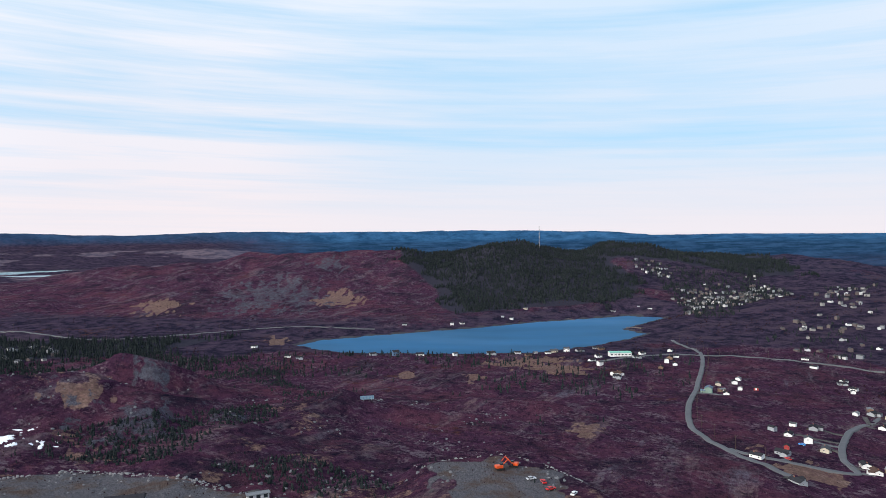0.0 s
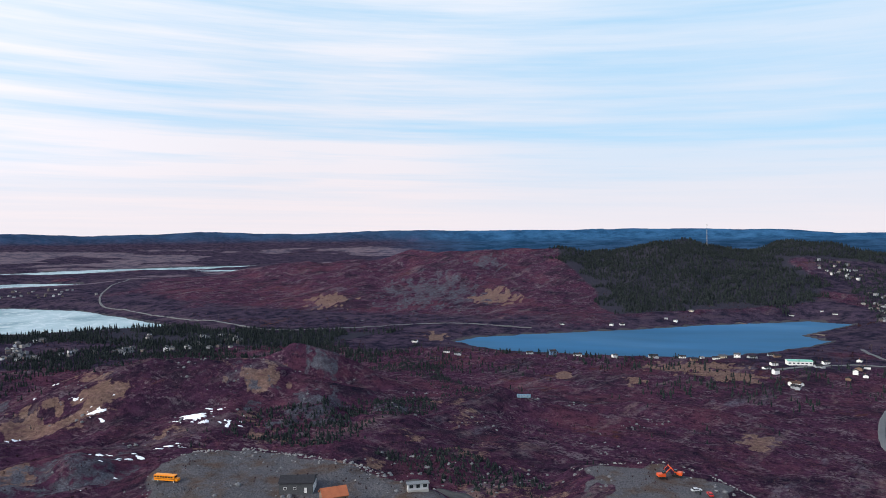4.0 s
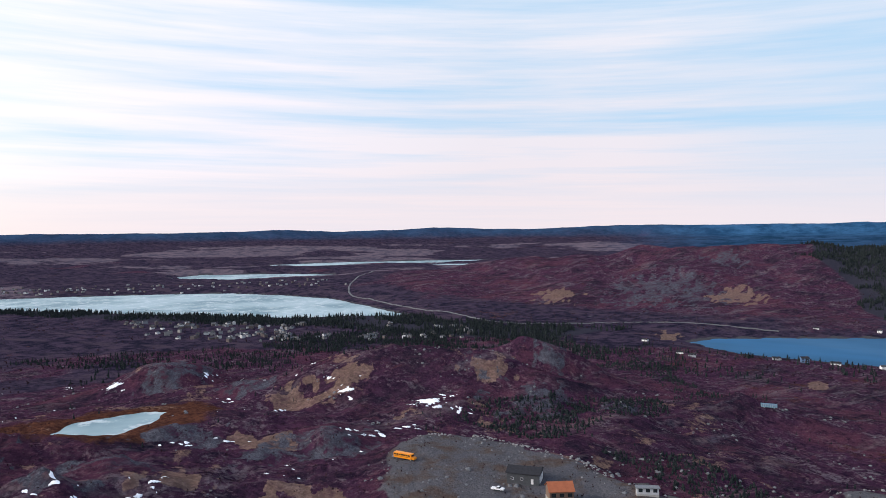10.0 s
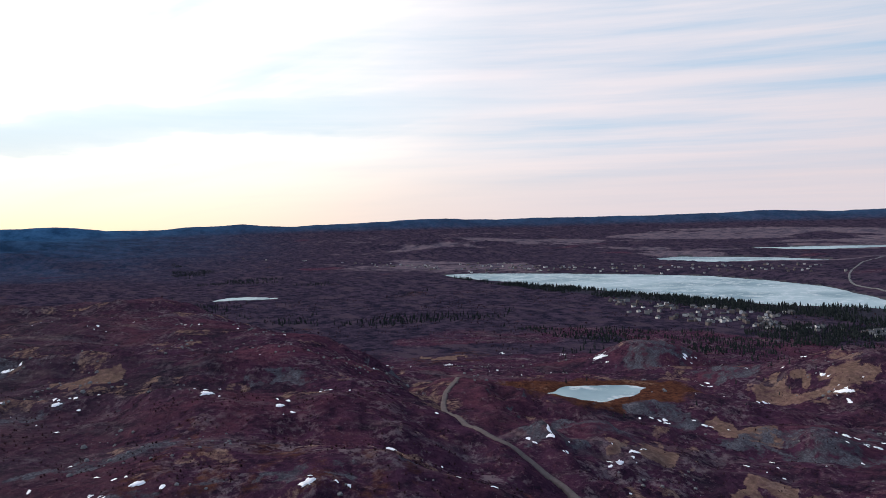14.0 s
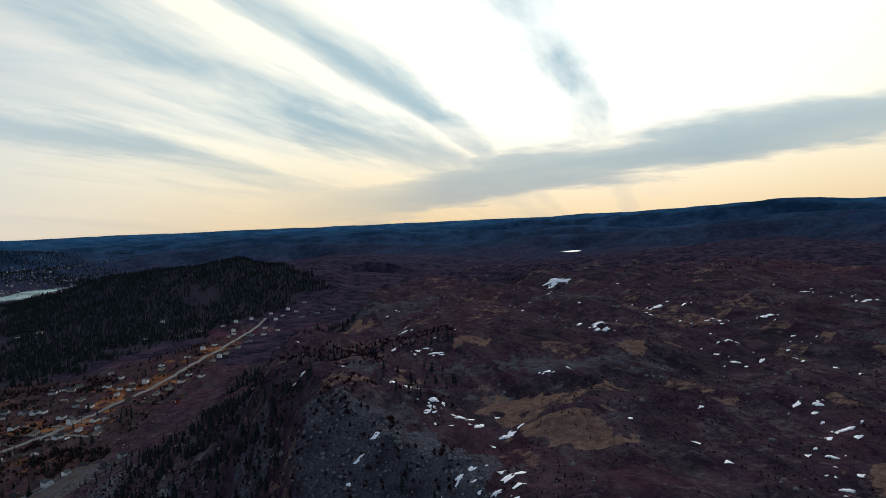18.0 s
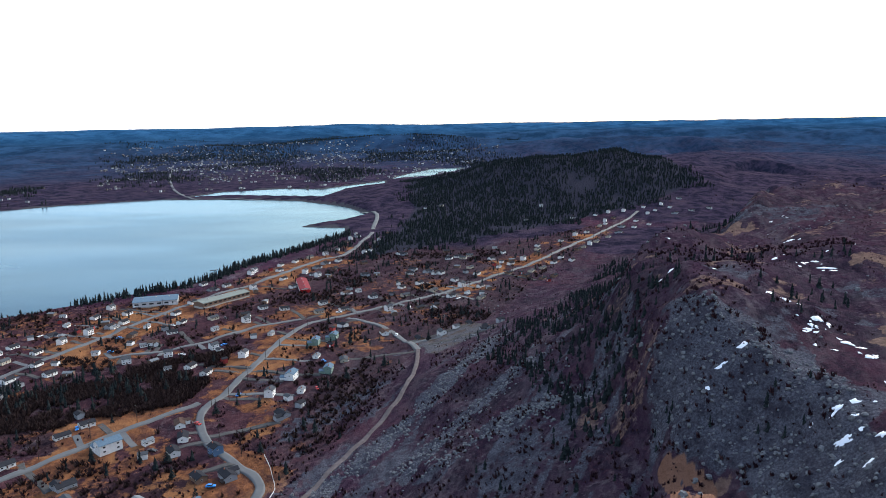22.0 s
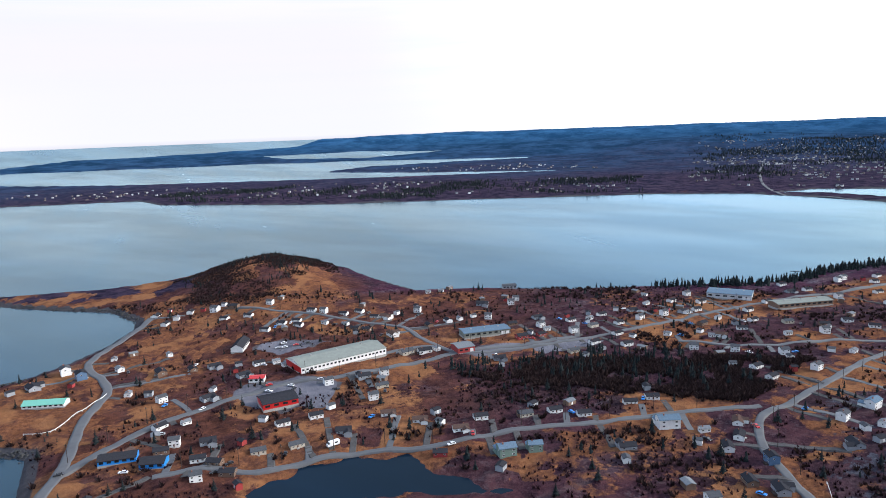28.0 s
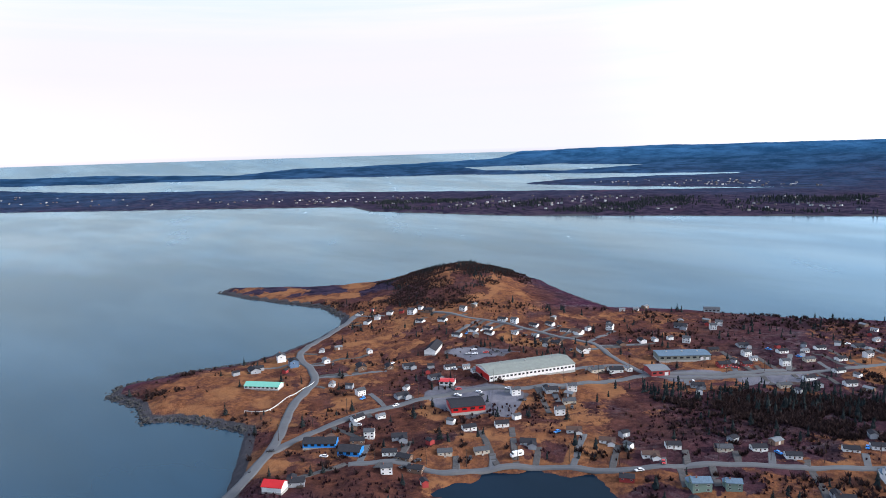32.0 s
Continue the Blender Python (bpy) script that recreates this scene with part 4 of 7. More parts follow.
def cover(x, y, z, steep):
    r = np.hypot(x, y)
    wood = np.zeros(x.shape)
    for p, w in ((FOREST_HILL, 40), (COAST_WOOD, 40), (SHORE_WOOD, 20)):
        wood = np.maximum(wood, smooth(within(p, x, y, 70), 0, w + 15))
    near_road = np.full(x.shape, 1e9)
    by_town = (r < 1200) & (y < 0)
    for c in (SHORE_ROAD, MAIN_STREET, POND_ROAD, HILL_ROAD, LOOP, BAY_ROAD, COAST_ROAD, LOW_ROAD, CHURCH_ROAD, HEADLAND_LANE):
        near_road[by_town] = np.minimum(near_road[by_town], line_dist(c, x[by_town], y[by_town]))
    wood = wood * smooth(near_road, 12, 30)
    town = smooth(within(TOWN, x, y, 30), -15, 15)
    scrub = smooth(within(SCRUB_WIDE, x, y, 30), -5, 15)
    hedge = smooth(fbm(x / 30, y / 30, 4, 103), 0.15, 0.5)
    knoll = np.exp(-(((x - 606) / 150) ** 2 + ((y + 430) / 120) ** 2))
    verge = smooth(near_road, 48, 14)
    grass = town * (0.42 + 0.18 * smooth(x + 0.35 * y, 60, 190) + 0.5 * verge) * smooth(fbm(x / 42, y / 42, 4, 71) + 0.5 * fbm(x / 11, y / 11, 2, 73), -0.5, 0.5) * (1 - 0.7 * scrub)
    grass = np.maximum(grass, smooth(knoll, 0.2, 0.6) * smooth(fbm(x / 34, y / 34, 4, 75), -0.4, 0.3) * 0.95) * (1 - wood)
    point = np.exp(-(((x - 450) / 60) ** 2 + ((y + 150) / 48) ** 2))
    grass = np.maximum(grass, smooth(point, 0.25, 0.5))
    high = smooth(z, 26, 50) * smooth(r, 1500, 900)
    rock = high * np.clip(smooth(steep + 0.25 * fbm(x / 14, y / 14, 3, 84), 0.80, 1.25) * 0.8 + 0.34 * smooth(ridged(x / 45, y / 45, 3, 83), 0.80, 0.93), 0, 1)
    rock = np.maximum(rock, 0.56 * blobs(OUTCROPS, x, y, 85))
    wav = 4 * fbm(x / 9, y / 9, 3, 93)
    near_ = r < 480
    az_ = np.degrees(np.arctan2(-x, y)) % 360
    slope_side = smooth(az_, 138, 146) * smooth(az_, 192, 184) * smooth(r, 520, 420) * smooth(-within(PLATEAU, x, y, 40), -8, 10)
    rock = rock * (1 - 0.86 * slope_side)
    su, sv = 0.67 * x + 0.74 * y, -0.74 * x + 0.67 * y
    rock = np.maximum(rock, 0.62 * slope_side * smooth(fbm(su / 55, sv / 6.5, 4, 113), 0.05, 0.55))
    rock = np.maximum(rock, 0.92 * smooth(within(CLIFF, x, y, 20) + wav * 1.2, -5, 4))
    for c, wide in ((SCREE_A, 9), (SCREE_B, 7), (SCREE_C, 7), (SCREE_D, 8)):
        rock[near_] = np.maximum(rock[near_], 0.85 * smooth(line_dist(c, x[near_], y[near_]) + 1.6 * wav[near_], wide, 2))
    tan = 1.15 * blobs(STRAW, x, y, 87)
    grass = np.maximum(grass, tan)
    tuft = high * smooth(fbm(x / 22, y / 22, 4, 95), 0.15, 0.65) * 0.5
    grass = np.maximum(grass, tuft * (1 - rock))
    gravel = np.zeros(x.shape)
    for p in (QUARRY, PIT, LOT, YARD, WORKS_YARD, BASIN_YARD, TURN_YARD):
        inset, rag = (9, 13) if p is PIT else (0, 5)
        gravel = np.maximum(gravel, smooth(within(p, x, y, 20) - inset + rag * fbm(x / 12, y / 12, 3, 89), -5, 4))
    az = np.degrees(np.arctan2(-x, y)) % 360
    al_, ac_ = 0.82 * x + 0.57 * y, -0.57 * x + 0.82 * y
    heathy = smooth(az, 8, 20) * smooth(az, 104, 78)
    # haze mask: grows with distance from the drone, later on the heath side
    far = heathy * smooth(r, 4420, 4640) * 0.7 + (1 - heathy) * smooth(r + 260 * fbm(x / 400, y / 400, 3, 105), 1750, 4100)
    sea = np.full(x.shape, -60.0)
    for s in SEAS[:4]:
        sea = np.maximum(sea, within(s, x, y, 60))
    sand = smooth(sea, -11, -4)
    for p, _ in LAKES[:4]:
        sand = np.maximum(sand, 0.8 * smooth(within(p, x, y, 20), -8, -3))
    moss = np.maximum(smooth(within(POND_ICE, x, y, 60), -55, -6), 0.3 * town * (1 - verge) * smooth(fbm(x / 60, y / 60, 3, 98), -0.2, 0.6))
    moss = np.maximum(moss, smooth(fbm(x / 90, y / 90, 3, 99), 0.6, 0.9) * 0.4)
    # dim: the hazier scrub takes over with distance from the drone
    dim = smooth(fbm(x / 200, y / 200, 3, 101) * 0.6 + smooth(r, 600, 1300), 0.1, 0.8) * smooth(r, 450, 900)
    red_hill = np.exp(-(((x + 360) / 760) ** 2 + ((y - 1700) / 470) ** 2))
    dim = dim * smooth(red_hill, 0.5, 0.15) * (1 - town)
    moor = heathy * smooth(az, 92, 62) * smooth(r, 1700, 2500) * smooth(r, 4400, 3900) * smooth(fbm(al_ / 380, ac_ / 190, 5, 111), -0.3, 0.4)
    spit = np.exp(-(((x - 730) / 130) ** 2 + ((y + 315) / 48) ** 2))
    grass = np.maximum(grass, smooth(spit, 0.25, 0.6) * smooth(fbm(x / 26, y / 26, 3, 115), -0.5, 0.2))
    lawn = np.maximum(np.maximum(town, smooth(spit, 0.2, 0.5)), smooth(knoll, 0.2, 0.5))
    # over the bay the palest haze tone starts nearer
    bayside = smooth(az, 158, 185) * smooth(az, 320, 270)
    bump_top = np.exp(-(((x + 84) / 16) ** 2 + ((y + 112) / 20) ** 2))
    dirt = smooth(np.minimum(line_dist(DIRT_A, x, y), line_dist(DIRT_B, x, y)), 3.0, 1.2) + smooth(bump_top, 0.6, 0.9) * 0.38
    paved = np.zeros(x.shape)
    for p in (LOT, YARD, WORKS_YARD, BASIN_YARD):
        paved = np.maximum(paved, smooth(within(p, x, y, 20) + 3 * fbm(x / 9, y / 9, 3, 107), -4, 3))
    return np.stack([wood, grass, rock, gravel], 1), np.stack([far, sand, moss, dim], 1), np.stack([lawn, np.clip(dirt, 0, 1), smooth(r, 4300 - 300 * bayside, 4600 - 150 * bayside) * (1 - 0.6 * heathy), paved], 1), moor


def ground():
    az = np.radians(np.concatenate([np.linspace(-40, 272, 1340, endpoint=False), np.linspace(272, 320, 48, endpoint=False)]))
    rad = 25 * (4750 / 25) ** np.linspace(0, 1, 360)
    na, nr = len(az), len(rad)
    A, R = np.meshgrid(az, rad)
    x, y = (-np.sin(A) * R).ravel(), (np.cos(A) * R).ravel()
    z = height(x, y)
    i, j = np.meshgrid(np.arange(nr - 1), np.arange(na), indexing="ij")
    j2 = (j + 1) % na
    f = np.stack([i * na + j, i * na + j2, (i + 1) * na + j2, (i + 1) * na + j], -1).reshape(-1, 4)[:, ::-1]
    zz = z.reshape(nr, na)
    steep = np.hypot(np.gradient(zz, axis=0) / np.gradient(rad)[:, None], np.gradient(zz, axis=1) / (rad[:, None] * np.radians(0.233))).ravel()
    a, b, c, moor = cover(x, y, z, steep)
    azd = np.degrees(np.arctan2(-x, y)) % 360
    # mask by bearing from the drone, fitted to the camera's view sunwards
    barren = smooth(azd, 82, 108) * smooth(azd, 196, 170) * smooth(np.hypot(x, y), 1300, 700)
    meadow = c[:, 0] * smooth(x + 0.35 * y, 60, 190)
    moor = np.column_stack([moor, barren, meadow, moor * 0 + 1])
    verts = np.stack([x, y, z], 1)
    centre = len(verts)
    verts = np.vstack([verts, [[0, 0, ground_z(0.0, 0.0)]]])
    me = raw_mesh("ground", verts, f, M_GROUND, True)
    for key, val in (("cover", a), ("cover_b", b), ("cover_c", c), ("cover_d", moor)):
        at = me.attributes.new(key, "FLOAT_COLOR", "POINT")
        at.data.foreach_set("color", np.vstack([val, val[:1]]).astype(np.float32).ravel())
    ob = tagged(new("ground", me), "barren red heath, rock, woods and yellow grass of a coastal hill country", "ground", kind="structure")
    # the cap under the drone
    bm = bmesh.new()
    ring = [bm.verts.new((x[k], y[k], z[k])) for k in range(0, na, 8)]
    bm.faces.new(ring)
    cap = part("ground_cap", bm, M_GROUND)
    for key in ("cover", "cover_b", "cover_c", "cover_d"):
        at = cap.data.attributes.new(key, "FLOAT_COLOR", "POINT")
        at.data.foreach_set("color", np.zeros(4 * len(cap.data.vertices), np.float32))
    tagged(cap, "heath on the hilltop under the drone", "ground", kind="structure")


ground()


def ring_sheet(name, material, r0, r1, a0, a1, z, label):
    az, rad = np.radians(np.linspace(a0, a1, 120)), r0 * (r1 / r0) ** np.linspace(0, 1, 90)
    A, R = np.meshgrid(az, rad)
    v = np.stack([-np.sin(A) * R, np.cos(A) * R, rise(R) + z], -1).reshape(-1, 3)
    i, j = np.meshgrid(np.arange(89), np.arange(119), indexing="ij")
    f = np.stack([i * 120 + j, (i + 1) * 120 + j, (i + 1) * 120 + j + 1, i * 120 + j + 1], -1).reshape(-1, 4)
    return tagged(new(name, raw_mesh(name, v, f, material, True)), label, "water", kind="structure")


ring_sheet("water_bay", M_SEA, 90, 4760, 150, 320, 0.0, "calm grey-blue sea water of a wide bay")


def lake(name, poly, level, material, label):
    c = np.mean(poly, 0)
    pts = [(c[0] + (px_ - c[0]) * 1.06, c[1] + (py_ - c[1]) * 1.06) for px_, py_ in poly]
    bm = bmesh.new()
    bm.faces.new([bm.verts.new((a, b, level + float(rise(math.hypot(a, b))))) for a, b in pts])
    bmesh.ops.triangulate(bm, faces=bm.faces[:])
    bmesh.ops.recalc_face_normals(bm, faces=bm.faces[:])
    if bm.faces[:][0].normal.z < 0:
        bmesh.ops.reverse_faces(bm, faces=bm.faces[:])
    tagged(part(name, bm, material), label, "lake", kind="structure")


lake("water_blue_lake", LAKE_BLUE, 8.0, M_LAKE, "deep blue open lake below a wooded hill")
lake("water_frozen_lake", LAKE_ICE, 8.0, M_ICE, "large frozen lake with pale thawing ice")
lake("water_middle_lake", LAKE_MID, 8.0, M_ICE, "frozen lake behind a village")
lake("water_long_lake", LAKE_LONG, 8.0, M_ICE, "long pale frozen lake on the plain")
lake("water_hill_pond", POND_ICE, 62.0, M_ICE, "small frozen white pond in rusty bog")
for k, p in enumerate(PONDS):
    lake("water_pond_" + str(k + 1), oval(*p), 10.0, M_ICE, "pale frozen pond in the back country")
lake("water_town_pond", POND_DARK, 2.0, M_POND, "dark pond beside the village road")


def curve_points(pts, step):
    """A smooth line through the points, about one point every step metres."""
    p = [np.array(q, float) for q in pts]
    p = [2 * p[0] - p[1]] + p + [2 * p[-1] - p[-2]]
    out = []
    for a, b, c, d in zip(p, p[1:], p[2:], p[3:]):
        n = max(2, int(np.hypot(*(c - b)) / step))
        for t in np.arange(n) / n:
            out.append(0.5 * (2 * b + (c - a) * t + (2 * a - 5 * b + 4 * c - d) * t * t + (3 * b - a - 3 * c + d) * t ** 3))
    return np.array(out + [p[-2]])


ROADS = {}


def road(name, pts, width, material, label, lift=0.3):
    c = curve_points(pts, 3.0)
    ROADS[name] = c
    t = np.gradient(c, axis=0)
    t /= np.linalg.norm(t, axis=1)[:, None] + 1e-9
    nrm = np.stack([-t[:, 1], t[:, 0]], 1)
    w = width / 2 * 0.88 * (1 + 0.06 * np.sin(np.arange(len(c)) * 0.9))
    offs = (-1.0, -0.5, 0.0, 0.5, 1.0)
    zc = np.max([height(*(c + nrm * (w * k)[:, None]).T) for k in offs], 0)
    zc = np.convolve(np.pad(zc, 1, mode="edge"), [0.25, 0.5, 0.25], "valid") + lift
    rows = [np.column_stack([c + nrm * (w * k)[:, None], zc + 0.06 * (1 - k * k)]) for k in offs]
    rows = [np.column_stack([rows[0][:, :2] - nrm * 0.3, zc - 1.2])] + rows + [np.column_stack([rows[-1][:, :2] + nrm * 0.3, zc - 1.2])]
    v, n, m = np.concatenate(rows), len(c), len(rows)
    f = [(k * n + i, k * n + i + 1, (k + 1) * n + i + 1, (k + 1) * n + i) for k in range(m - 1) for i in range(n - 1)]
    f = np.array(f)[:, ::-1]
    return tagged(new(name, raw_mesh(name, v, f, material, True)), label, "road", kind="structure")


PAVED = "worn grey asphalt road with gravel edges"
for nm, pts, w in (("road_shore", SHORE_ROAD, 6.6), ("road_main_street", MAIN_STREET, 6.2), ("road_pond", POND_ROAD, 4.9), ("road_hill", HILL_ROAD, 5.0), ("road_loop", LOOP, 4.4), ("road_causeway", CAUSEWAY, 7),
                   ("road_bay", BAY_ROAD, 4.6), ("road_coast", COAST_ROAD, 6), ("road_low", LOW_ROAD, 5), ("road_church", CHURCH_ROAD, 4.6), ("road_works", WORKS_ROAD, 4.8), ("road_headland_lane", HEADLAND_LANE, 4.4),
                   ("road_north", NORTH_ROAD, 5.2), ("road_east", EAST_ROAD, 6), ("road_east_lane", EAST_LANE, 5), ("road_lake", LAKE_ROAD, 4.6)):
    road(nm, pts, w, M_ASPHALT, PAVED)
road("road_lake_causeway", [(225, 1262), (262, 1228), (300, 1150), (318, 1112)], 5, M_TRACK, "low stone causeway across the blue lake", 0.6)
road("road_track", TRACK, 2.8, M_TRACK, "gravel track along the foot of the scree")
road("road_lot_track", LOT_TRACK, 9.0, M_DRIVE, "wide gravel track beside the lot")
road("road_bog_track", BOG_TRACK, 2.8, M_TRACK, "gravel track over the barrens")
# ---- the villages: kind of house, place, turn ----
HEADLAND_HOMES = [(3, 487, -189, 348), (1, 499, -216, 348), (5, 479, -217, 348), (7, 472, -241, 168), (7, 498, -251, 142), (6, 436, -251, 158), (6,
    424, -268, 158), (3, 416, -280, 257), (7, 420, -218, 136), (1, 390, -223, 264), (3, 368, -241, 264), (7, 470, -279, 168), (0, 587, -339, 128), (0,
    549, -325, 128), (7, 552, -338, 128), (0, 558, -356, 128), (1, 537, -368, 18), (0, 507, -356, 18), (6, 525, -379, 18), (0, 492, -370, 18), (1,
    499, -400, 198), (0, 451, -354, 21), (0, 450, -371, 21), (0, 436, -377, 21)]
LANE_HOMES = [(0, 446, -384, 21), (0, 453, -408, 201), (1, 443, -413, 201), (7, 421, -393, 15), (0, 429, -423, 195), (7, 407, -403, 15), (0, 424,
    -438, 195), (0, 403, -435, 195), (2, 394, -440, 195), (2, 356, -404, 335), (6, 392, -399, 15), (6, 383, -403, 15), (1, 384, -471, 195), (7, 423,
    -537, 231), (7, 415, -548, 211), (0, 343, -461, 155), (7, 337, -470, 155), (6, 348, -441, 155), (3, 348, -522, 208), (1, 319, -487, 205), (1, 327,
    -538, 223), (4, 317, -374, 69), (0, 308, -384, 51), (7, 303, -392, 350)]
POND_HOMES = [(0, 353, -199, 98), (7, 346, -211, 84), (2, 335, -169, 108), (6, 324, -182, 234), (1, 326, -191, 234), (0, 299, -187, 234), (6, 288,
    -189, 211), (3, 312, -202, 234), (4, 281, -210, 243), (4, 271, -227, 243), (0, 297, -240, 243), (1, 282, -174, 54), (6, 275, -187, 31), (3, 299,
    -133, 54), (0, 392, -300, 257), (7, 384, -309, 249), (3, 381, -278, 257), (7, 374, -309, 249), (9, 265, -451, 240), (1, 268, -487, 240), (9, 255,
    -464, 240)]
MEADOW_HOMES = [(1, 321, -299, 59), (3, 308, -319, 59), (1, 301, -331, 59), (4, 287, -313, 59), (1, 279, -296, 59), (0, 288, -257, 243), (2, 254,
    -281, 219), (2, 233, -284, 219), (3, 261, -252, 230), (2, 207, -286, 233), (0, 206, -304, 233), (4, 187, -321, 227), (9, 202, -261, 39), (8, 172,
    -276, 53), (8, 162, -287, 47)]
HILLFOOT_HOMES = [(0, 176, -335, 227), (0, 160, -339, 223), (6, 188, -321, 227), (0, 144, -366, 223), (0, 136, -379, 223), (10, 116, -348, 43), (2,
    86, -369, 283), (0, 81, -352, 283), (0, 83, -338, 300), (7, 98, -351, 42), (3, 124, -312, 43), (5, 62, -333, 300), (3, 53, -308, 306), (6, 66,
    -309, 306), (1, 75, -284, 222), (8, 64, -283, 216), (0, 205, -494, 61), (2, 136, -525, 195), (1, 88, -497, 40), (0, 85, -446, 254), (0, 97, -459,
    254), (0, 138, -614, 61), (0, 176, -596, 246), (7, 179, -580, 246)]
CROSSING_HOMES = [(7, 233, -625, 179), (1, 88, -779, 239), (4, 15, -582, 207), (0, -6, -585, 211), (0, -33, -621, 211), (0, 12, -613, 211), (3, -31,
    -727, 202), (2, -9, -647, 211), (1, -43, -567, 31), (2, -34, -501, 288), (0, -4, -531, 308), (8, 3, -498, 72), (8, 16, -488, 72), (10, 30, -425,
    74), (1, 41, -398, 72), (7, 23, -400, 74), (3, 32, -368, 120), (8, 7, -430, 74), (7, 15, -459, 72), (4, -3, -448, 277), (7, -21, -653, 211), (0,
    -82, -670, 222), (0, -63, -658, 222), (4, -91, -633, 222)]
FIELDS_HOMES = [(0, -78, -719, 191), (3, -97, -721, 223), (0, -110, -709, 223), (6, -69, -568, 31), (6, -83, -574, 31), (6, -58, -480, 108), (1, -74,
    -478, 108), (6, -98, -491, 108), (3, -103, -457, 97), (0, -143, -793, 173), (4, -159, -798, 160), (1, -120, -644, 42), (0, -137, -639, 42), (3,
    -84, -837, 157), (7, 50, -522, 252), (0, 54, -732, 59), (0, 211, -465, 57), (7, 259, -481, 240), (0, 254, -513, 240), (3, 282, -506, 240), (1,
    330, -552, 222), (3, 398, -694, 216), (7, 244, -528, 241), (0, 239, -541, 241)]
UPPER_HOMES = [(0, -132, -786, 146), (4, -148, -784, 152), (7, -199, -838, 184), (0, -178, -767, 223), (0, -255, -749, 49), (0, -262, -732, 49), (6,
    -177, -685, 43), (6, -191, -669, 43), (6, -204, -654, 43), (6, -220, -666, 43), (0, -250, -824, 229), (0, -289, -850, 229), (1, -323, -891, 229),
    (0, -345, -906, 229), (0, -297, -1040, 151), (1, -348, -1127, 169), (3, -338, -1021, 184), (0, -368, -1028, 177), (0, -408, -1034, 230), (1, -434,
    -1047, 230), (6, -426, -1007, 230), (0, -425, -929, 50), (0, -456, -947, 50), (3, -411, -938, 50)]
ROADHEAD_HOMES = [(0, -501, -1063, 50), (1, -532, -1064, 50), (0, -539, -1047, 50), (0, -579, -1094, 166), (0, -561, -1019, 166), (0, -595, -1025,
    130), (3, -530, -1009, 50), (0, -510, -1039, 50), (0, -104, -710, 223), (3, -84, -739, 152), (0, -165, -1235, 171), (4, -195, -1236, 157), (0,
    -79, -844, 47), (6, -137, -836, 187), (3, 183, -584, 246), (0, 127, -582, 66), (7, 142, -522, 195), (0, 42, -692, 52), (0, 61, -777, 239), (1, 91,
    -768, 239), (3, 139, -824, 198), (0, 134, -727, 232), (0, 131, -651, 61)]
NORTH_HOMES = [(0, 175, 821, 23), (1, 178, 792, 203), (3, 180, 721, 340), (1, 259, 807, 69), (0, 280, 840, 178), (6, 242, 774, 69), (0, 264, 793, 69),
    (4, 271, 686, 249), (0, 291, 695, 249), (8, 248, 650, 246), (0, 260, 639, 246), (7, 284, 665, 246), (0, 195, 432, 134), (3, 217, 444, 314), (3,
    195, 382, 110), (0, 245, 493, 54), (1, 249, 474, 61), (3, 273, 512, 54), (4, 252, 458, 61), (3, 353, 571, 41), (7, 337, 567, 41), (0, 262, 431,
    254), (2, 262, 420, 254), (0, 335, 528, 221)]
LAKESIDE_HOMES = [(3, 400, 697, 346), (0, 396, 671, 312), (0, 415, 778, 131), (0, 429, 824, 328), (3, 174, 895, 23), (3, 201, 916, 354), (3, -89, 869,
    13), (5, -60, 863, 14), (1, 14, 867, 22), (0, 133, 888, 356), (6, 105, 865, 10), (1, 14, 1165, 352), (0, 31, 1175, 9), (1, 120, 1230, 341), (7,
    105, 1237, 0), (0, -65, 1146, 3), (4, 153, 1295, 330), (0, 324, 1329, 7), (0, 393, 1324, 344), (7, 376, 1340, 341), (0, -256, 937, 351), (0, -193,
    858, 9), (3, -176, 845, 9)]
SHORE_HOMES = [(0, -30, 868, 10), (3, 60, 884, 10), (0, 95, 893, 5), (4, 143, 902, 0), (1, 160, 905, 350), (0, 188, 845, 20), (3, 232, 838, 10), (0, 246, 862, 20), (6, 271, 832, 60), (2, 183, 738, 30),
               (0, 290, 890, 60), (7, 302, 712, 60), (0, 559, 890, 40), (3, 545, 950, 60), (4, 362, 560, 40), (0, 408, 708, 20), (7, 118, 896, 8), (6, 205, 905, 5)]
HOMES = [SHORE_HOMES, HEADLAND_HOMES, LANE_HOMES, POND_HOMES, MEADOW_HOMES, HILLFOOT_HOMES, CROSSING_HOMES, FIELDS_HOMES, UPPER_HOMES, ROADHEAD_HOMES, NORTH_HOMES, LAKESIDE_HOMES]

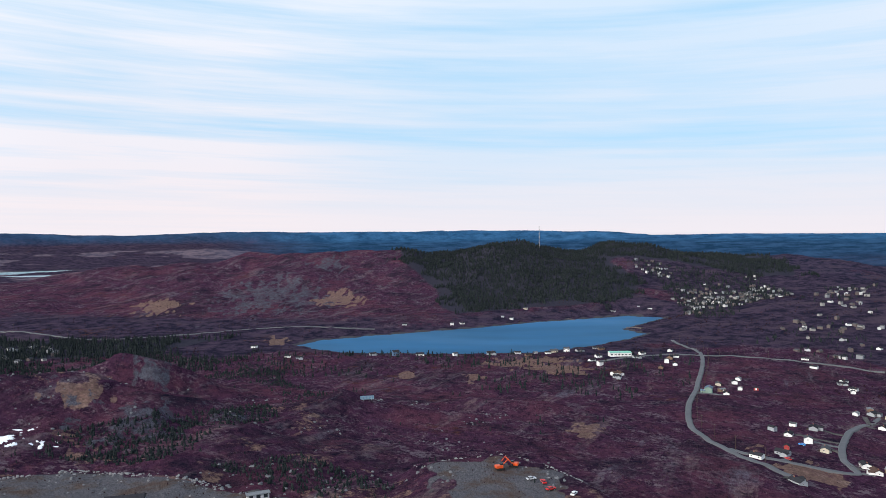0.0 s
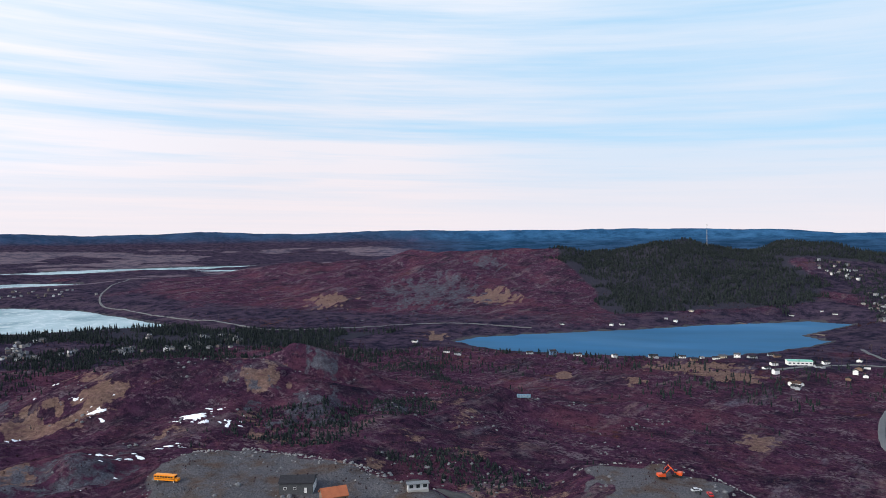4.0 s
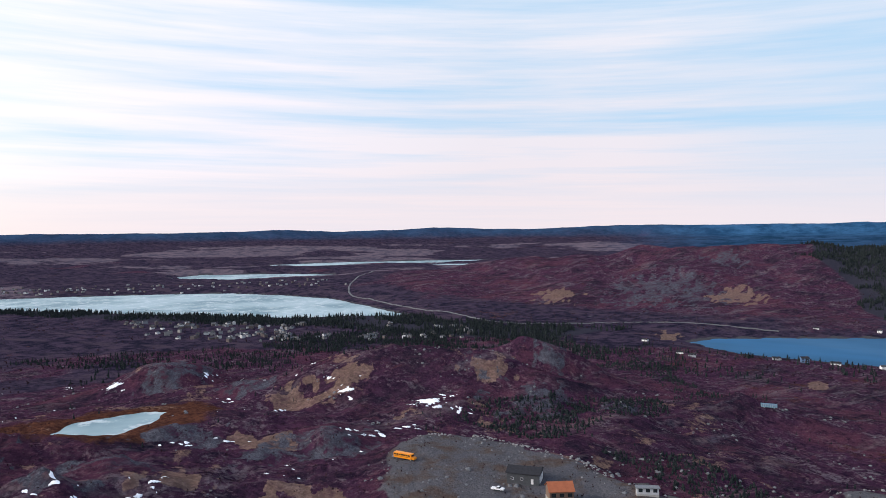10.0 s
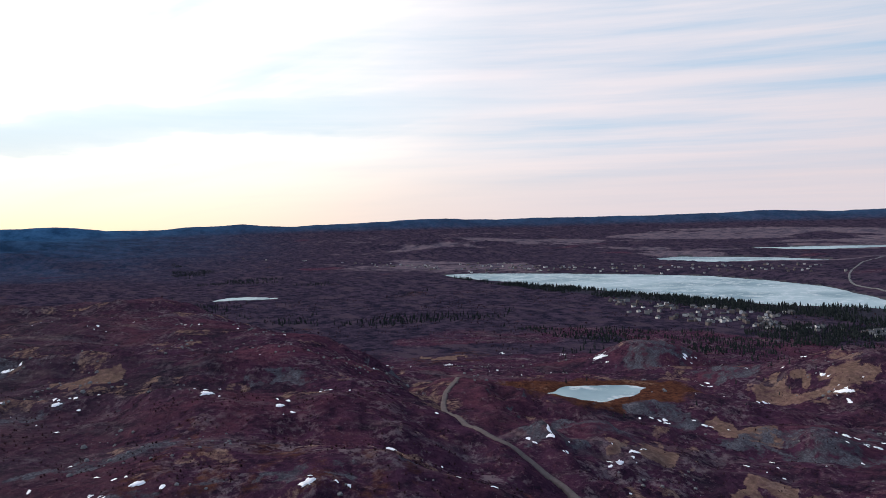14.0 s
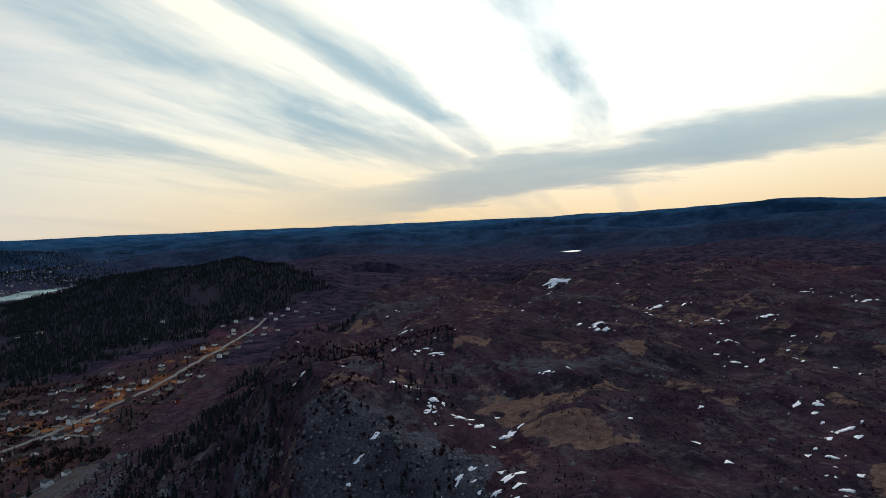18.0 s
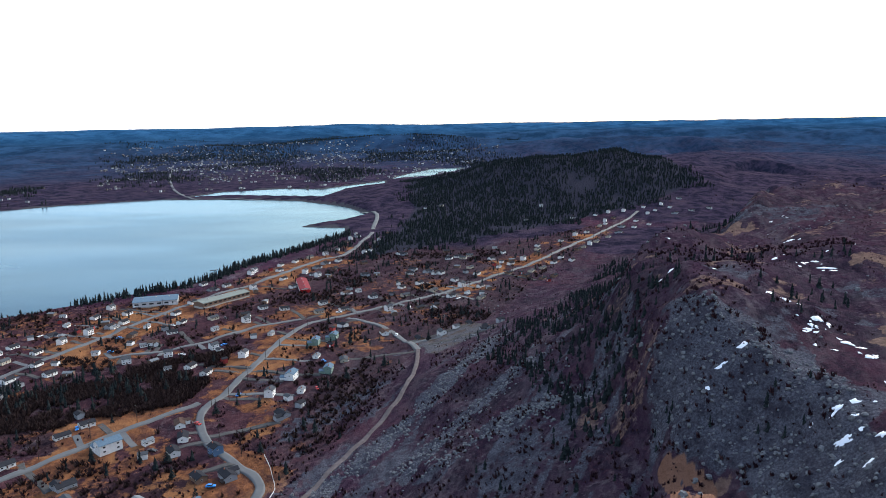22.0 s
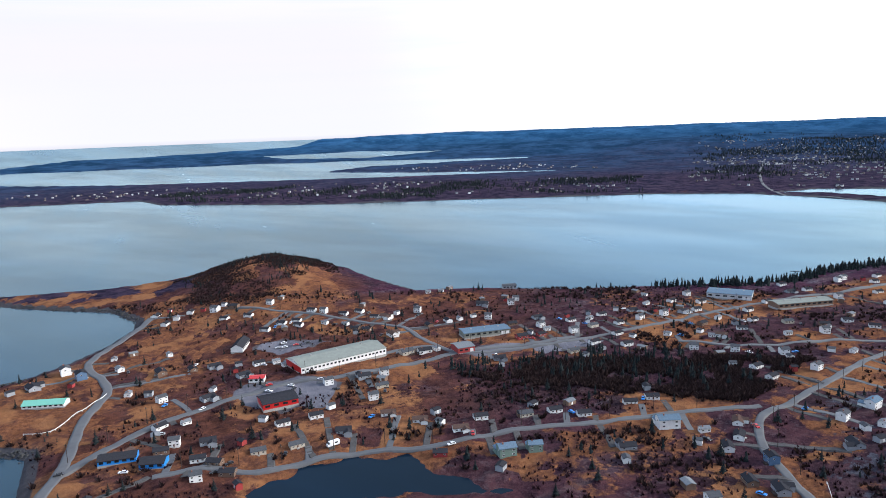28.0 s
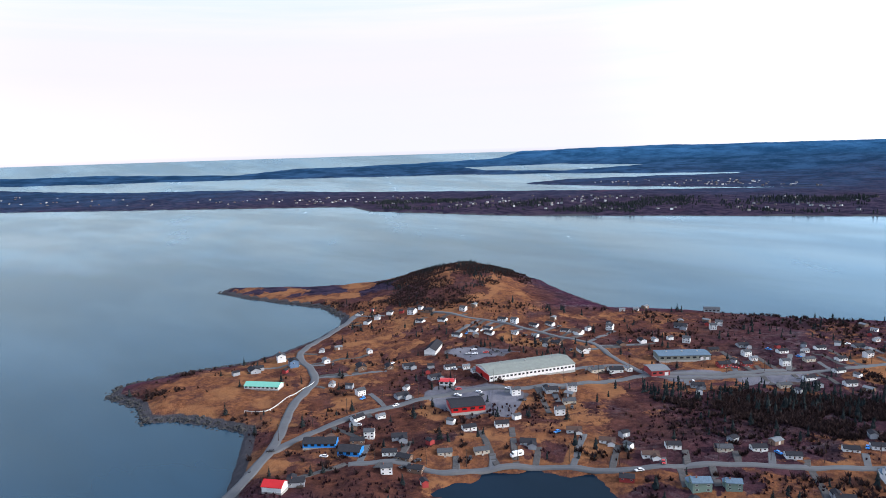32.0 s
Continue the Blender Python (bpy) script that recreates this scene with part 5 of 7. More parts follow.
# ---- houses ----
def gable(w, d, h, over=0.5):
    """A solid gable roof on a body w by d with eaves at z = 0, ridge along x."""
    bm = bmesh.new()
    w2, d2, t = w / 2 + over, d / 2 + over, 0.22
    a = [bm.verts.new((sx * w2, y, z)) for sx in (-1, 1) for y, z in ((-d2, -over * h / d * 2 * 0.6), (0, h), (d2, -over * h / d * 2 * 0.6), (d2, -over * h / d * 1.2 + t), (0, h + t), (-d2, -over * h / d * 1.2 + t))]
    for i in range(6):
        j = (i + 1) % 6
        bm.faces.new((a[i], a[j], a[6 + j], a[6 + i]))
    bm.faces.new((a[0], a[5], a[4], a[1])), bm.faces.new((a[1], a[4], a[3], a[2]))
    bm.faces.new((a[6], a[7], a[10], a[11])), bm.faces.new((a[7], a[8], a[9], a[10]))
    bmesh.ops.recalc_face_normals(bm, faces=bm.faces[:])
    return bm


def house_body(w, d, h, rh):
    bm = bmesh.new()
    w2, d2 = w / 2, d / 2
    pts = [(-d2, -1.5), (d2, -1.5), (d2, h), (0, h + rh), (-d2, h)]
    l, r = [bm.verts.new((-w2, y, z)) for y, z in pts], [bm.verts.new((w2, y, z)) for y, z in pts]
    bm.faces.new(l), bm.faces.new(r[::-1])
    for i in range(5):
        j = (i + 1) % 5
        bm.faces.new((l[i], r[i], r[j], l[j]))
    bmesh.ops.recalc_face_normals(bm, faces=bm.faces[:])
    return bm


def window(parent, x, y, z, w, h, face):
    """A window on the wall y (face 'y') or x (face 'x'): a frame that stands proud, and its pane."""
    s = 1 if (y if face == "y" else x) > 0 else -1
    if face == "y":
        fr = part("window", boxes((x - w / 2, y - 0.02, z, x + w / 2, y + s * 0.07, z + h)), M_TRIM, parent)
        part("pane", boxes((x - w / 2 + 0.12, y, z + 0.12, x + w / 2 - 0.12, y + s * 0.09, z + h - 0.12)), M_PANE, fr)
    else:
        fr = part("window", boxes((x - 0.02, y - w / 2, z, x + s * 0.07, y + w / 2, z + h)), M_TRIM, parent)
        part("pane", boxes((x, y - w / 2 + 0.12, z + 0.12, x + s * 0.09, y + w / 2 - 0.12, z + h - 0.12)), M_PANE, fr)


def house(wall, roof, w=12, d=8, storeys=1, wing=False, porch=False, label="", plain_one=0):
    """plain_one: 0 near, with window frames, panes and steps; 1 farther, windows alone; 2 far off, windows on the front alone."""
    ob = new("house")
    h, rh = 2.9 * storeys, d * 0.24
    part("wall", house_body(w, d, h, rh), WALLS[wall], ob)
    rf = gable(w, d, rh)
    bmesh.ops.translate(rf, verts=rf.verts[:], vec=(0, 0, h))
    rf_ob = part("roof", rf, ROOFS[roof], ob)
    part("chimney", boxes((w * 0.2, 0.4, h + rh * 0.5, w * 0.2 + 0.8, 1.2, h + rh + 0.9)), M_BRICK, rf_ob)
    for s in (-1,) if plain_one == 2 else (-1, 1):
        for k in range(storeys):
            for x in (-w * 0.3, w * 0.3):
                if plain_one:
                    part("window", boxes((x - 0.8, s * d / 2 - 0.05, 0.95 + k * 2.8, x + 0.8, s * d / 2 + 0.06, 2.2 + k * 2.8)), M_PANE, ob)
                else:
                    window(ob, x, s * d / 2, 0.95 + k * 2.8, 1.7, 1.2, "y")
        if not plain_one:
            window(ob, s * w / 2, 0.6, 1.0 + (storeys - 1) * 2.8, 1.3, 1.2, "x")
    part("door", boxes((-0.55, -d / 2 - 0.08, 0.2, 0.5, -d / 2 + 0.05, 2.3)), M_DOOR, ob)
    None if plain_one else part("front_step", boxes((-1.0, -d / 2 - 1.6, -1.0, 1.0, -d / 2, 0.18)), M_CONCRETE, ob)
    if wing:
        wb = house_body(d * 0.7, d * 0.75, 2.7, d * 0.17)
        bmesh.ops.rotate(wb, verts=wb.verts[:], cent=(0, 0, 0), matrix=Matrix.Rotation(radians(90), 3, "Z"))
        bmesh.ops.translate(wb, verts=wb.verts[:], vec=(w * 0.28, -d / 2 - 1.6, 0))
        part("wing", wb, WALLS[wall], ob)
        wr = gable(d * 0.7, d * 0.75, d * 0.17, 0.35)
        bmesh.ops.rotate(wr, verts=wr.verts[:], cent=(0, 0, 0), matrix=Matrix.Rotation(radians(90), 3, "Z"))
        bmesh.ops.translate(wr, verts=wr.verts[:], vec=(w * 0.28, -d / 2 - 1.6, 2.7))
        part("wing_roof", wr, ROOFS[roof], ob)
    if porch:
        part("deck", boxes((-w * 0.45, d / 2, -0.5, -w * 0.05, d / 2 + 2.6, 0.5)), M_BARK, ob)
    return tagged(ob, label, "house", "houses of the villages")


def kinds(plain_one):
    return [
        house("white", "black", 12, 8, 1, False, False, "white clapboard bungalow with a black shingle roof", plain_one),
        house("white", "charcoal", 9, 8, 2, False, False, "white two-storey wooden house with a dark roof", plain_one),
        house("white", "brown", 13, 8, 1, True, False, "white bungalow with a brown roof and a front wing", plain_one),
        house("grey", "black", 13, 9, 1, True, True, "grey clapboard bungalow with a black roof and wing", plain_one),
        house("cream", "charcoal", 12, 8, 1, False, True, "cream wooden bungalow with a charcoal roof and deck", plain_one),
        house("blue", "black", 10, 8, 2, False, True, "dark blue two-storey wooden house with a deck", plain_one),
        house("brown", "black", 12, 8, 1, False, False, "brown wooden bungalow with a black roof", plain_one),
        house("white", "grey", 8, 6, 1, False, False, "small white wooden cottage with a grey roof", plain_one),
        house("green", "bluegrey", 11, 8, 2, True, False, "pale green two-storey house with a blue-grey roof", plain_one),
        house("red", "black", 11, 8, 1, False, False, "dark red wooden house with a black roof", plain_one),
        house("white", "bluegrey", 14, 9, 2, True, False, "large white house with a blue-grey roof and wing", plain_one),
    ]


ALL_KINDS = [kinds(0), kinds(1), kinds(2)]
USED, placed = [], set()
rng = random.Random(4)


def place(kind, x, y, turn):
    far_off = (math.hypot(x, y) > 560) + (math.hypot(x, y) > 740)
    k = ALL_KINDS[far_off][kind]
    c, s = math.cos(radians(turn)), math.sin(radians(turn))
    la, lb = np.array([0, -5, 5, 5, -5.0]), np.array([0, -3, -3, 3, 3.0])
    z = float(height(x + la * c - lb * s, y + la * s + lb * c).min())
    USED.append((x, y, 11.0))
    m = pose(x, y, z + 0.7, 0, 0, turn) @ Matrix.Scale(0.80, 4)
    if (kind, far_off) not in placed:
        placed.add((kind, far_off))
        k.matrix_basis = m
        return
    copy_thing(k, m)


for homes in HOMES:
    for kind, hx, hy, turn in homes:
        place(kind, hx, hy, turn + rng.uniform(-6, 6))
BIG = [(350, -336, 44), (285, -400, 20), (296, -446, 32), (322, -258, 24), (448, -180, 24), (436, -318, 26), (365, -277, 18), (164, -658, 34), (104, -650, 40), (32, -690, 40), (364, -596, 20)]
# more homes along the streets of the far end of the village
for nm, pts, step, off_ in (("low", LOW_ROAD, 25, 15), ("church", CHURCH_ROAD, 24, 15), ("lane", HEADLAND_LANE, 22, 14), ("coast", COAST_ROAD, 26, 17), ("hill", HILL_ROAD[:7], 23, 16), ("main", MAIN_STREET[6:], 26, 17), ("bay", BAY_ROAD, 24, 16)):
    c = curve_points(pts, 4.0)
    t_ = np.gradient(c, axis=0)
    t_ /= np.linalg.norm(t_, axis=1)[:, None] + 1e-9
    for k in range(3, len(c) - 3, max(1, int(step / 4))):
        for s_ in (-1, 1):
            hx, hy = c[k] + np.array([-t_[k][1], t_[k][0]]) * s_ * rng.uniform(off_, off_ + 9)
            if math.hypot(hx, hy) < 400 or rng.random() < 0.22 or len(USED) > 395 or min((hx - u) ** 2 + (hy - v) ** 2 for u, v, _ in USED) < 380 or any((hx - u) ** 2 + (hy - v) ** 2 < w * w for u, v, w in BIG) or ground_z(hx, hy) < 2.2:
                continue
            if min(float(np.min(np.hypot(q[:, 0] - hx, q[:, 1] - hy))) for q in ROADS.values()) < 11:
                continue
            place(rng.choice((0, 0, 1, 1, 3, 4, 6, 7, 7)), hx, hy, math.degrees(math.atan2(t_[k][1], t_[k][0])) + rng.uniform(-10, 10))
cluster = np.random.default_rng(17).uniform((40, -660), (330, -470), (260, 2)).tolist() + np.random.default_rng(18).uniform((-230, -800), (20, -590), (160, 2)).tolist()
for hx, hy in cluster:
    if len(USED) > 430 or float(inside(TOWN, np.array([hx]), np.array([hy]))[0]) < 12 or min((hx - u) ** 2 + (hy - v) ** 2 for u, v, _ in USED) < 480:
        continue
    near = min(((float(d.min()), c[int(d.argmin())] - c[max(0, int(d.argmin()) - 2)]) for c in ROADS.values() for d in [np.hypot(c[:, 0] - hx, c[:, 1] - hy)]), key=lambda e: e[0])
    if not 12 < near[0] < 60 or any((hx - u) ** 2 + (hy - v) ** 2 < w * w for u, v, w in BIG) or ground_z(hx, hy) < 2.2:
        continue
    place(rng.choice((0, 0, 1, 1, 3, 4, 6, 7, 7)), hx, hy, math.degrees(math.atan2(near[1][1], near[1][0])) + rng.uniform(-8, 8))
for far_off, group in enumerate(ALL_KINDS):
    for i, k in enumerate(group):
        if (i, far_off) not in placed:
            for o in (*k.children_recursive, k):
                bpy.data.objects.remove(o)


def nearest_road(x, y):
    best = (1e9, None)
    for nm, c in ROADS.items():
        d = np.hypot(c[:, 0] - x, c[:, 1] - y)
        k = int(d.argmin())
        if d[k] < best[0]:
            best = (d[k], c[k])
    return best


# gravel drives from the houses to the road, and a shed behind every second house
def shed(wall, roof, w, d, label):
    ob = new("shed")
    part("wall", house_body(w, d, 2.2, 0.8), WALLS[wall], ob)
    rf = gable(w, d, 0.8, 0.25)
    bmesh.ops.translate(rf, verts=rf.verts[:], vec=(0, 0, 2.2))
    part("roof", rf, ROOFS[roof], ob)
    part("door", boxes((-0.6, -d / 2 - 0.06, 0.1, 0.6, -d / 2 + 0.03, 1.9)), M_TRIM, ob)
    return tagged(ob, label, "shed", "garden sheds")


SHEDS = [shed("white", "charcoal", 4.5, 3.6, "small white garden shed with a dark roof"), shed("grey", "black", 5, 4, "grey garden shed with a black roof"), shed("red", "black", 4, 3.2, "small dark red shed behind a house"), shed("brown", "grey", 6, 4.5, "brown wooden shed with a grey roof")]
shed_n = 0
for i, (hx, hy, _) in enumerate(list(USED)):
    gap, at = nearest_road(hx, hy)
    to = np.array([at[0] - hx, at[1] - hy]) / (gap + 1e-6)
    if 9 < gap < 55 and math.hypot(hx, hy) < 700:
        t = np.linspace(0, 1, max(4, int(gap / 2.5)))
        line_ = np.array([hx, hy]) + to * 3 + np.outer(t, to * (gap - 3)) + np.outer(np.ones(len(t)), [-to[1], to[0]]) * 5.5 * (1 - t[:, None] * 0.6)
        nrm = np.array([-to[1], to[0]])
        z1 = np.maximum(height(*(line_ + nrm * 1.6).T), height(*(line_ - nrm * 1.6).T)) + 0.14
        v = np.concatenate([np.column_stack([line_ + nrm * 2.3, z1 - 0.9]), np.column_stack([line_ + nrm * 1.6, z1]), np.column_stack([line_ - nrm * 1.6, z1]), np.column_stack([line_ - nrm * 2.3, z1 - 0.9])])
        m_ = len(t)
        f_ = np.array([(k * m_ + j, k * m_ + j + 1, (k + 1) * m_ + j + 1, (k + 1) * m_ + j) for k in range(3) for j in range(m_ - 1)])
        tagged(new("driveway", raw_mesh("driveway", v, f_, M_DRIVE if i % 3 else M_ASPHALT)), "gravel drive from the road to a house", "driveway", kind="structure")
    if i % 2 == 0 and math.hypot(hx, hy) < 800:
        a = math.atan2(to[1], to[0]) + math.pi + rng.uniform(-0.9, 0.9)
        sx, sy = hx + 14 * math.cos(a), hy + 14 * math.sin(a)
        if all((sx - u) ** 2 + (sy - v_) ** 2 > 90 for u, v_, _ in USED) and nearest_road(sx, sy)[0] > 8:
            s0 = SHEDS[shed_n] if shed_n < 4 else copy_thing(SHEDS[rng.randrange(4)], Matrix())
            s0.matrix_basis = pose(sx, sy, ground_z(sx, sy) + 0.3, 0, 0, math.degrees(a) + rng.uniform(-20, 20))
            USED.append((sx, sy, 4.0))
            shed_n += 1


# ---- larger buildings ----
def hall(x, y, turn, w, d, h, wall, roof, label, category, pitch=0.12, bays=0, end=None, doors=0, name="hall"):
    """A long building, base centre at (x, y): low gable roof, a row of window bays, wide doors, and maybe one painted gable end."""
    z = ground_z(x, y) + 0.25
    ob = new(name)
    ob.matrix_basis = pose(x, y, z, 0, 0, turn)
    rh = d * pitch
    part("wall", house_body(w, d, h, rh), wall, ob)
    rf = gable(w, d, rh, 0.4)
    bmesh.ops.translate(rf, verts=rf.verts[:], vec=(0, 0, h + 0.03))
    rp = part("roof", rf, roof, ob)
    for k in range(3 if w > 35 else 0):
        part("roof_vent", boxes((w * (-0.3 + 0.3 * k) - 0.5, -0.5, h + rh, w * (-0.3 + 0.3 * k) + 0.5, 0.5, h + rh + 0.9)), M_CONCRETE, rp)
    part("plinth", boxes((-w / 2 - 0.06, -d / 2 - 0.06, -1.5, w / 2 + 0.06, d / 2 + 0.06, 0.35)), M_CONCRETE, ob)
    for k in range(bays):
        xx = -w / 2 + w * (k + 0.5) / bays
        part("window", boxes((xx - w / bays * 0.28, -d / 2 - 0.05, h * 0.45, xx + w / bays * 0.28, -d / 2 + 0.03, h * 0.45 + 1.3)), M_PANE, ob)
    for k in range(doors):
        xx = w / 2 - 2.4 - k * 3.8
        part("loading_door", boxes((xx - 1.3, -d / 2 - 0.08, 0.3, xx + 1.3, -d / 2 + 0.03, min(h - 1.2, 3.2))), M_TRIM, ob)
    if end:
        part("gable_panel", boxes((-w / 2 - 0.10, -d / 2 + 0.1, 0.36, -w / 2 - 0.02, d / 2 - 0.1, h)), end, ob)
    USED.append((x, y, max(w, d) * 0.55))
    return tagged(ob, label, category)


def axis(ax, ay, bx, by):
    return math.degrees(math.atan2(by - ay, bx - ax))


hall(350, -336, axis(347, -297, 326, -359), 66, 26, 4.6, WALLS["white"], M_METAL, "long white fish plant with a pale metal roof and red end", "factory", 0.10, 22, PAINTS["red"], 0, "fish_plant")
hall(285, -400, axis(276, -390, 270, -400), 13, 14, 4.2, WALLS["red"], ROOFS["grey"], "red wooden works building beside a paved yard", "workshop", 0.08, 3, None, 1, "workshop")
hall(296, -446, axis(296, -428, 274, -456), 38, 15, 3.8, M_METAL, ROOFS["bluegrey"], "long works hall with a blue-grey flat roof", "workshop", 0.05, 8, None, 2, "workshop")
hall(322, -258, axis(310, -240, 303, -254), 21, 16, 3.6, PAINTS["red"], ROOFS["black"], "low store with bright red front and black roof", "shop", 0.10, 4, None, 0, "store")
hall(333, -164, axis(326, -151, 312, -168), 18, 9, 2.6, PAINTS["blue"], ROOFS["black"], "long low bright blue building with a black roof", "shop", 0.18, 5, None, 0, "store")
hall(314, -172, axis(311, -157, 302, -165), 12, 9, 2.8, PAINTS["blue"], ROOFS["black"], "bright blue shed with a black roof by the parking lot", "shed", 0.18, 3, None, 0, "shed")
hall(448, -180, axis(452, -167, 432, -185), 25, 9, 2.1, WALLS["white"], PAINTS["green"], "long hall with a mint green metal roof on dry grass", "hall", 0.22, 8)
hall(436, -318, axis(424, -307, 446, -334), 24, 9, 3.4, WALLS["white"], ROOFS["black"], "long white church hall with a black gable roof", "hall", 0.3, 7)
hall(365, -277, axis(362, -269, 355, -275), 10, 7, 3.0, WALLS["white"], PAINTS["red"], "filling station with a red roof beside the paved lot", "shop", 0.08, 3, None, 0, "filling_station")
hall(164, -658, axis(179, -637, 144, -642), 38, 22, 4.8, PAINTS["silver"], ROOFS["bluegrey"], "large blue-grey metal warehouse near the bay", "warehouse", 0.06, 6, None, 2, "warehouse")
hall(104, -650, axis(118, -619, 77, -662), 52, 14, 3.8, WALLS["brown"], M_METAL, "long low warehouse with a pale roof", "warehouse", 0.08, 10, None, 0, "warehouse")
hall(32, -690, axis(28, -659, 35, -717), 50, 10, 3.8, WALLS["white"], plain("faded_red_roof", (0.22, 0.055, 0.06), 0.95, 0.2, 0.5), "long narrow white building with a faded red roof", "warehouse", 0.14, 10, PAINTS["red"], 0, "warehouse")
hall(364, -596, axis(376, -585, 358, -600), 14, 9, 3.8, WALLS["grey"], ROOFS["charcoal"], "grey boxy building on the shore of the bay", "shed", 0.04, 4, None, 0, "boathouse")
def garage(x, y, turn):
    ob = new("garage")
    ob.matrix_basis = pose(x, y, ground_z(x, y) + 0.25, 0, 0, turn)
    part("wall", house_body(13, 9, 4.0, 1.6), ROOFS["charcoal"], ob)
    rf = gable(13, 9, 1.6, 0.4)
    bmesh.ops.translate(rf, verts=rf.verts[:], vec=(0, 0, 4.03))
    part("roof", rf, ROOFS["black"], ob)
    for k in range(3):
        part("garage_door", boxes((6.46, -3.9 + k * 2.7, 0.2, 6.56, -1.7 + k * 2.7, 3.0)), M_TRIM, ob, "white garage door")
    for xx in (-4.2, -0.5):
        window(ob, xx, -4.5, 1.5, 1.2, 1.0, "y")
    part("door", boxes((3.2, -4.58, 0.2, 4.2, -4.45, 2.2)), M_TRIM, ob, "white entrance door")
    USED.append((x, y, 9.0))
    return tagged(ob, "dark grey garage with three white doors on the gravel lot", "garage")


garage(-117, 252, 14)
hall(-97, 239, 35, 9, 7, 3.6, WALLS["brown"], M_RUST, "house with a rusty orange roof at the gravel lot", "house", 0.35, 3, None, 0, "lodge")
hall(216, 853, 0, 26, 12, 5, WALLS["white"], PAINTS["green"], "long store with a teal roof near the lake", "shop", 0.1, 6, None, 0, "store")
hall(299, -122, 40, 10, 7, 2.9, WALLS["white"], PAINTS["red"], "house with a bright red metal roof by the shore road", "house", 0.3, 3, None, 0, "lodge")
hall(-70, 258, 25, 8, 2.6, 2.6, PAINTS["silver"], ROOFS["grey"], "grey site trailer on the gravel lot", "trailer", 0.05, 3, None, 0, "trailer")

# ---- vehicles ----
def wheel(parent, x, y, r, w=0.24):
    bm = bmesh.new()
    bmesh.ops.create_cone(bm, cap_ends=True, segments=12, radius1=r, radius2=r, depth=w, matrix=pose(x, y, r, 90))
    t = part("wheel", bm, M_TYRE, parent)
    bm = bmesh.new()
    bmesh.ops.create_cone(bm, cap_ends=True, segments=10, radius1=r * 0.55, radius2=r * 0.5, depth=w + 0.04, matrix=pose(x, y, r, 90))
    part("hub", bm, PAINTS["silver"], t)


def tapered(x0, x1, y, z0, z1, fx0, fx1, fy):
    """A cabin that narrows upwards."""
    bm = bmesh.new()
    lo = [bm.verts.new(c) for c in ((x0, -y, z0), (x1, -y, z0), (x1, y, z0), (x0, y, z0))]
    hi = [bm.verts.new(c) for c in ((x0 + fx0, -y + fy, z1), (x1 - fx1, -y + fy, z1), (x1 - fx1, y - fy, z1), (x0 + fx0, y - fy, z1))]
    bm.faces.new(lo[::-1]), bm.faces.new(hi)
    for i in range(4):
        bm.faces.new((lo[i], lo[(i + 1) % 4], hi[(i + 1) % 4], hi[i]))
    return bm


def car(paint, label, pickup=False):
    ob = new("pickup" if pickup else "car")
    L = 5.2 if pickup else 4.5
    bm = boxes((-L / 2, -0.9, 0.35, L / 2, 0.9, 0.95))
    bmesh.ops.bevel(bm, geom=bm.edges[:], offset=0.12, segments=1, affect="EDGES")
    part("body", bm, PAINTS[paint], ob)
    x0, x1 = (-0.6, 1.2) if pickup else (-1.7, 1.0)
    part("window_band", tapered(x0, x1, 0.82, 0.9, 1.4, 0.35, 0.5, 0.14), M_PANE, ob)
    part("cabin_roof", tapered(x0 + 0.34, x1 - 0.48, 0.70, 1.38, 1.5, 0.1, 0.1, 0.06), PAINTS[paint], ob)
    for sx in (-1.35, 1.4):
        for sy in (-0.82, 0.82):
            wheel(ob, sx, sy, 0.34)
    for sy in (-0.62, 0.62):
        part("headlight", boxes((L / 2 - 0.03, sy - 0.18, 0.62, L / 2 + 0.03, sy + 0.18, 0.80)), M_TRIM, ob)
    return tagged(ob, label, "car", "parked cars")


def on_ground(ob, x, y, turn):
    ob.matrix_basis = pose(x, y, ground_z(x, y) + 0.25, 0, 0, turn)
    return ob


CARS = [car("white", "white car parked beside a house"), car("red", "red car parked beside a house"), car("black", "black car parked beside a house"), car("silver", "silver car parked beside a house"), car("blue", "blue car parked beside a house"), car("white", "white pickup truck parked on gravel", True), car("black", "black pickup truck parked on gravel", True)]
spots = [(0, 318, -158, 40), (5, 345, -270, 20), (1, 352, -276, 70), (0, 340, -284, 15), (2, 333, -280, 95), (3, 338, -262, 40), (4, 328, -272, 60), (6, 310, -295, 30), (0, 405, -335, 60), (3, 409, -332, 60), (1, 400, -342, 60),
         (2, 396, -350, 60), (0, 412, -340, 60), (5, -121.9, 237.6, 10), (1, 46, 301, 30), (0, 55, 295, 60), (1, 44, 309, 100), (3, 39, 313, 20), (6, 330, -122, 55), (2, 343, -139, 60), (0, 358, -230, 95), (4, 60, -405, 70)]
taken = set()
for k, cx, cy, turn in spots:
    on_ground(CARS[k] if k not in taken else copy_thing(CARS[k], Matrix()), cx, cy, turn)
    taken.add(k)
# a car or two on the drive of every second house near by
for i, (hx, hy, hr) in enumerate(list(USED)):
    if hr == 11.0 and i % 3 == 0 and math.hypot(hx, hy) < 620:
        a = rng.uniform(0, 6.28)
        on_ground(copy_thing(CARS[rng.randrange(7)], Matrix()), hx + 9.5 * math.cos(a), hy + 9.5 * math.sin(a), rng.uniform(0, 180))


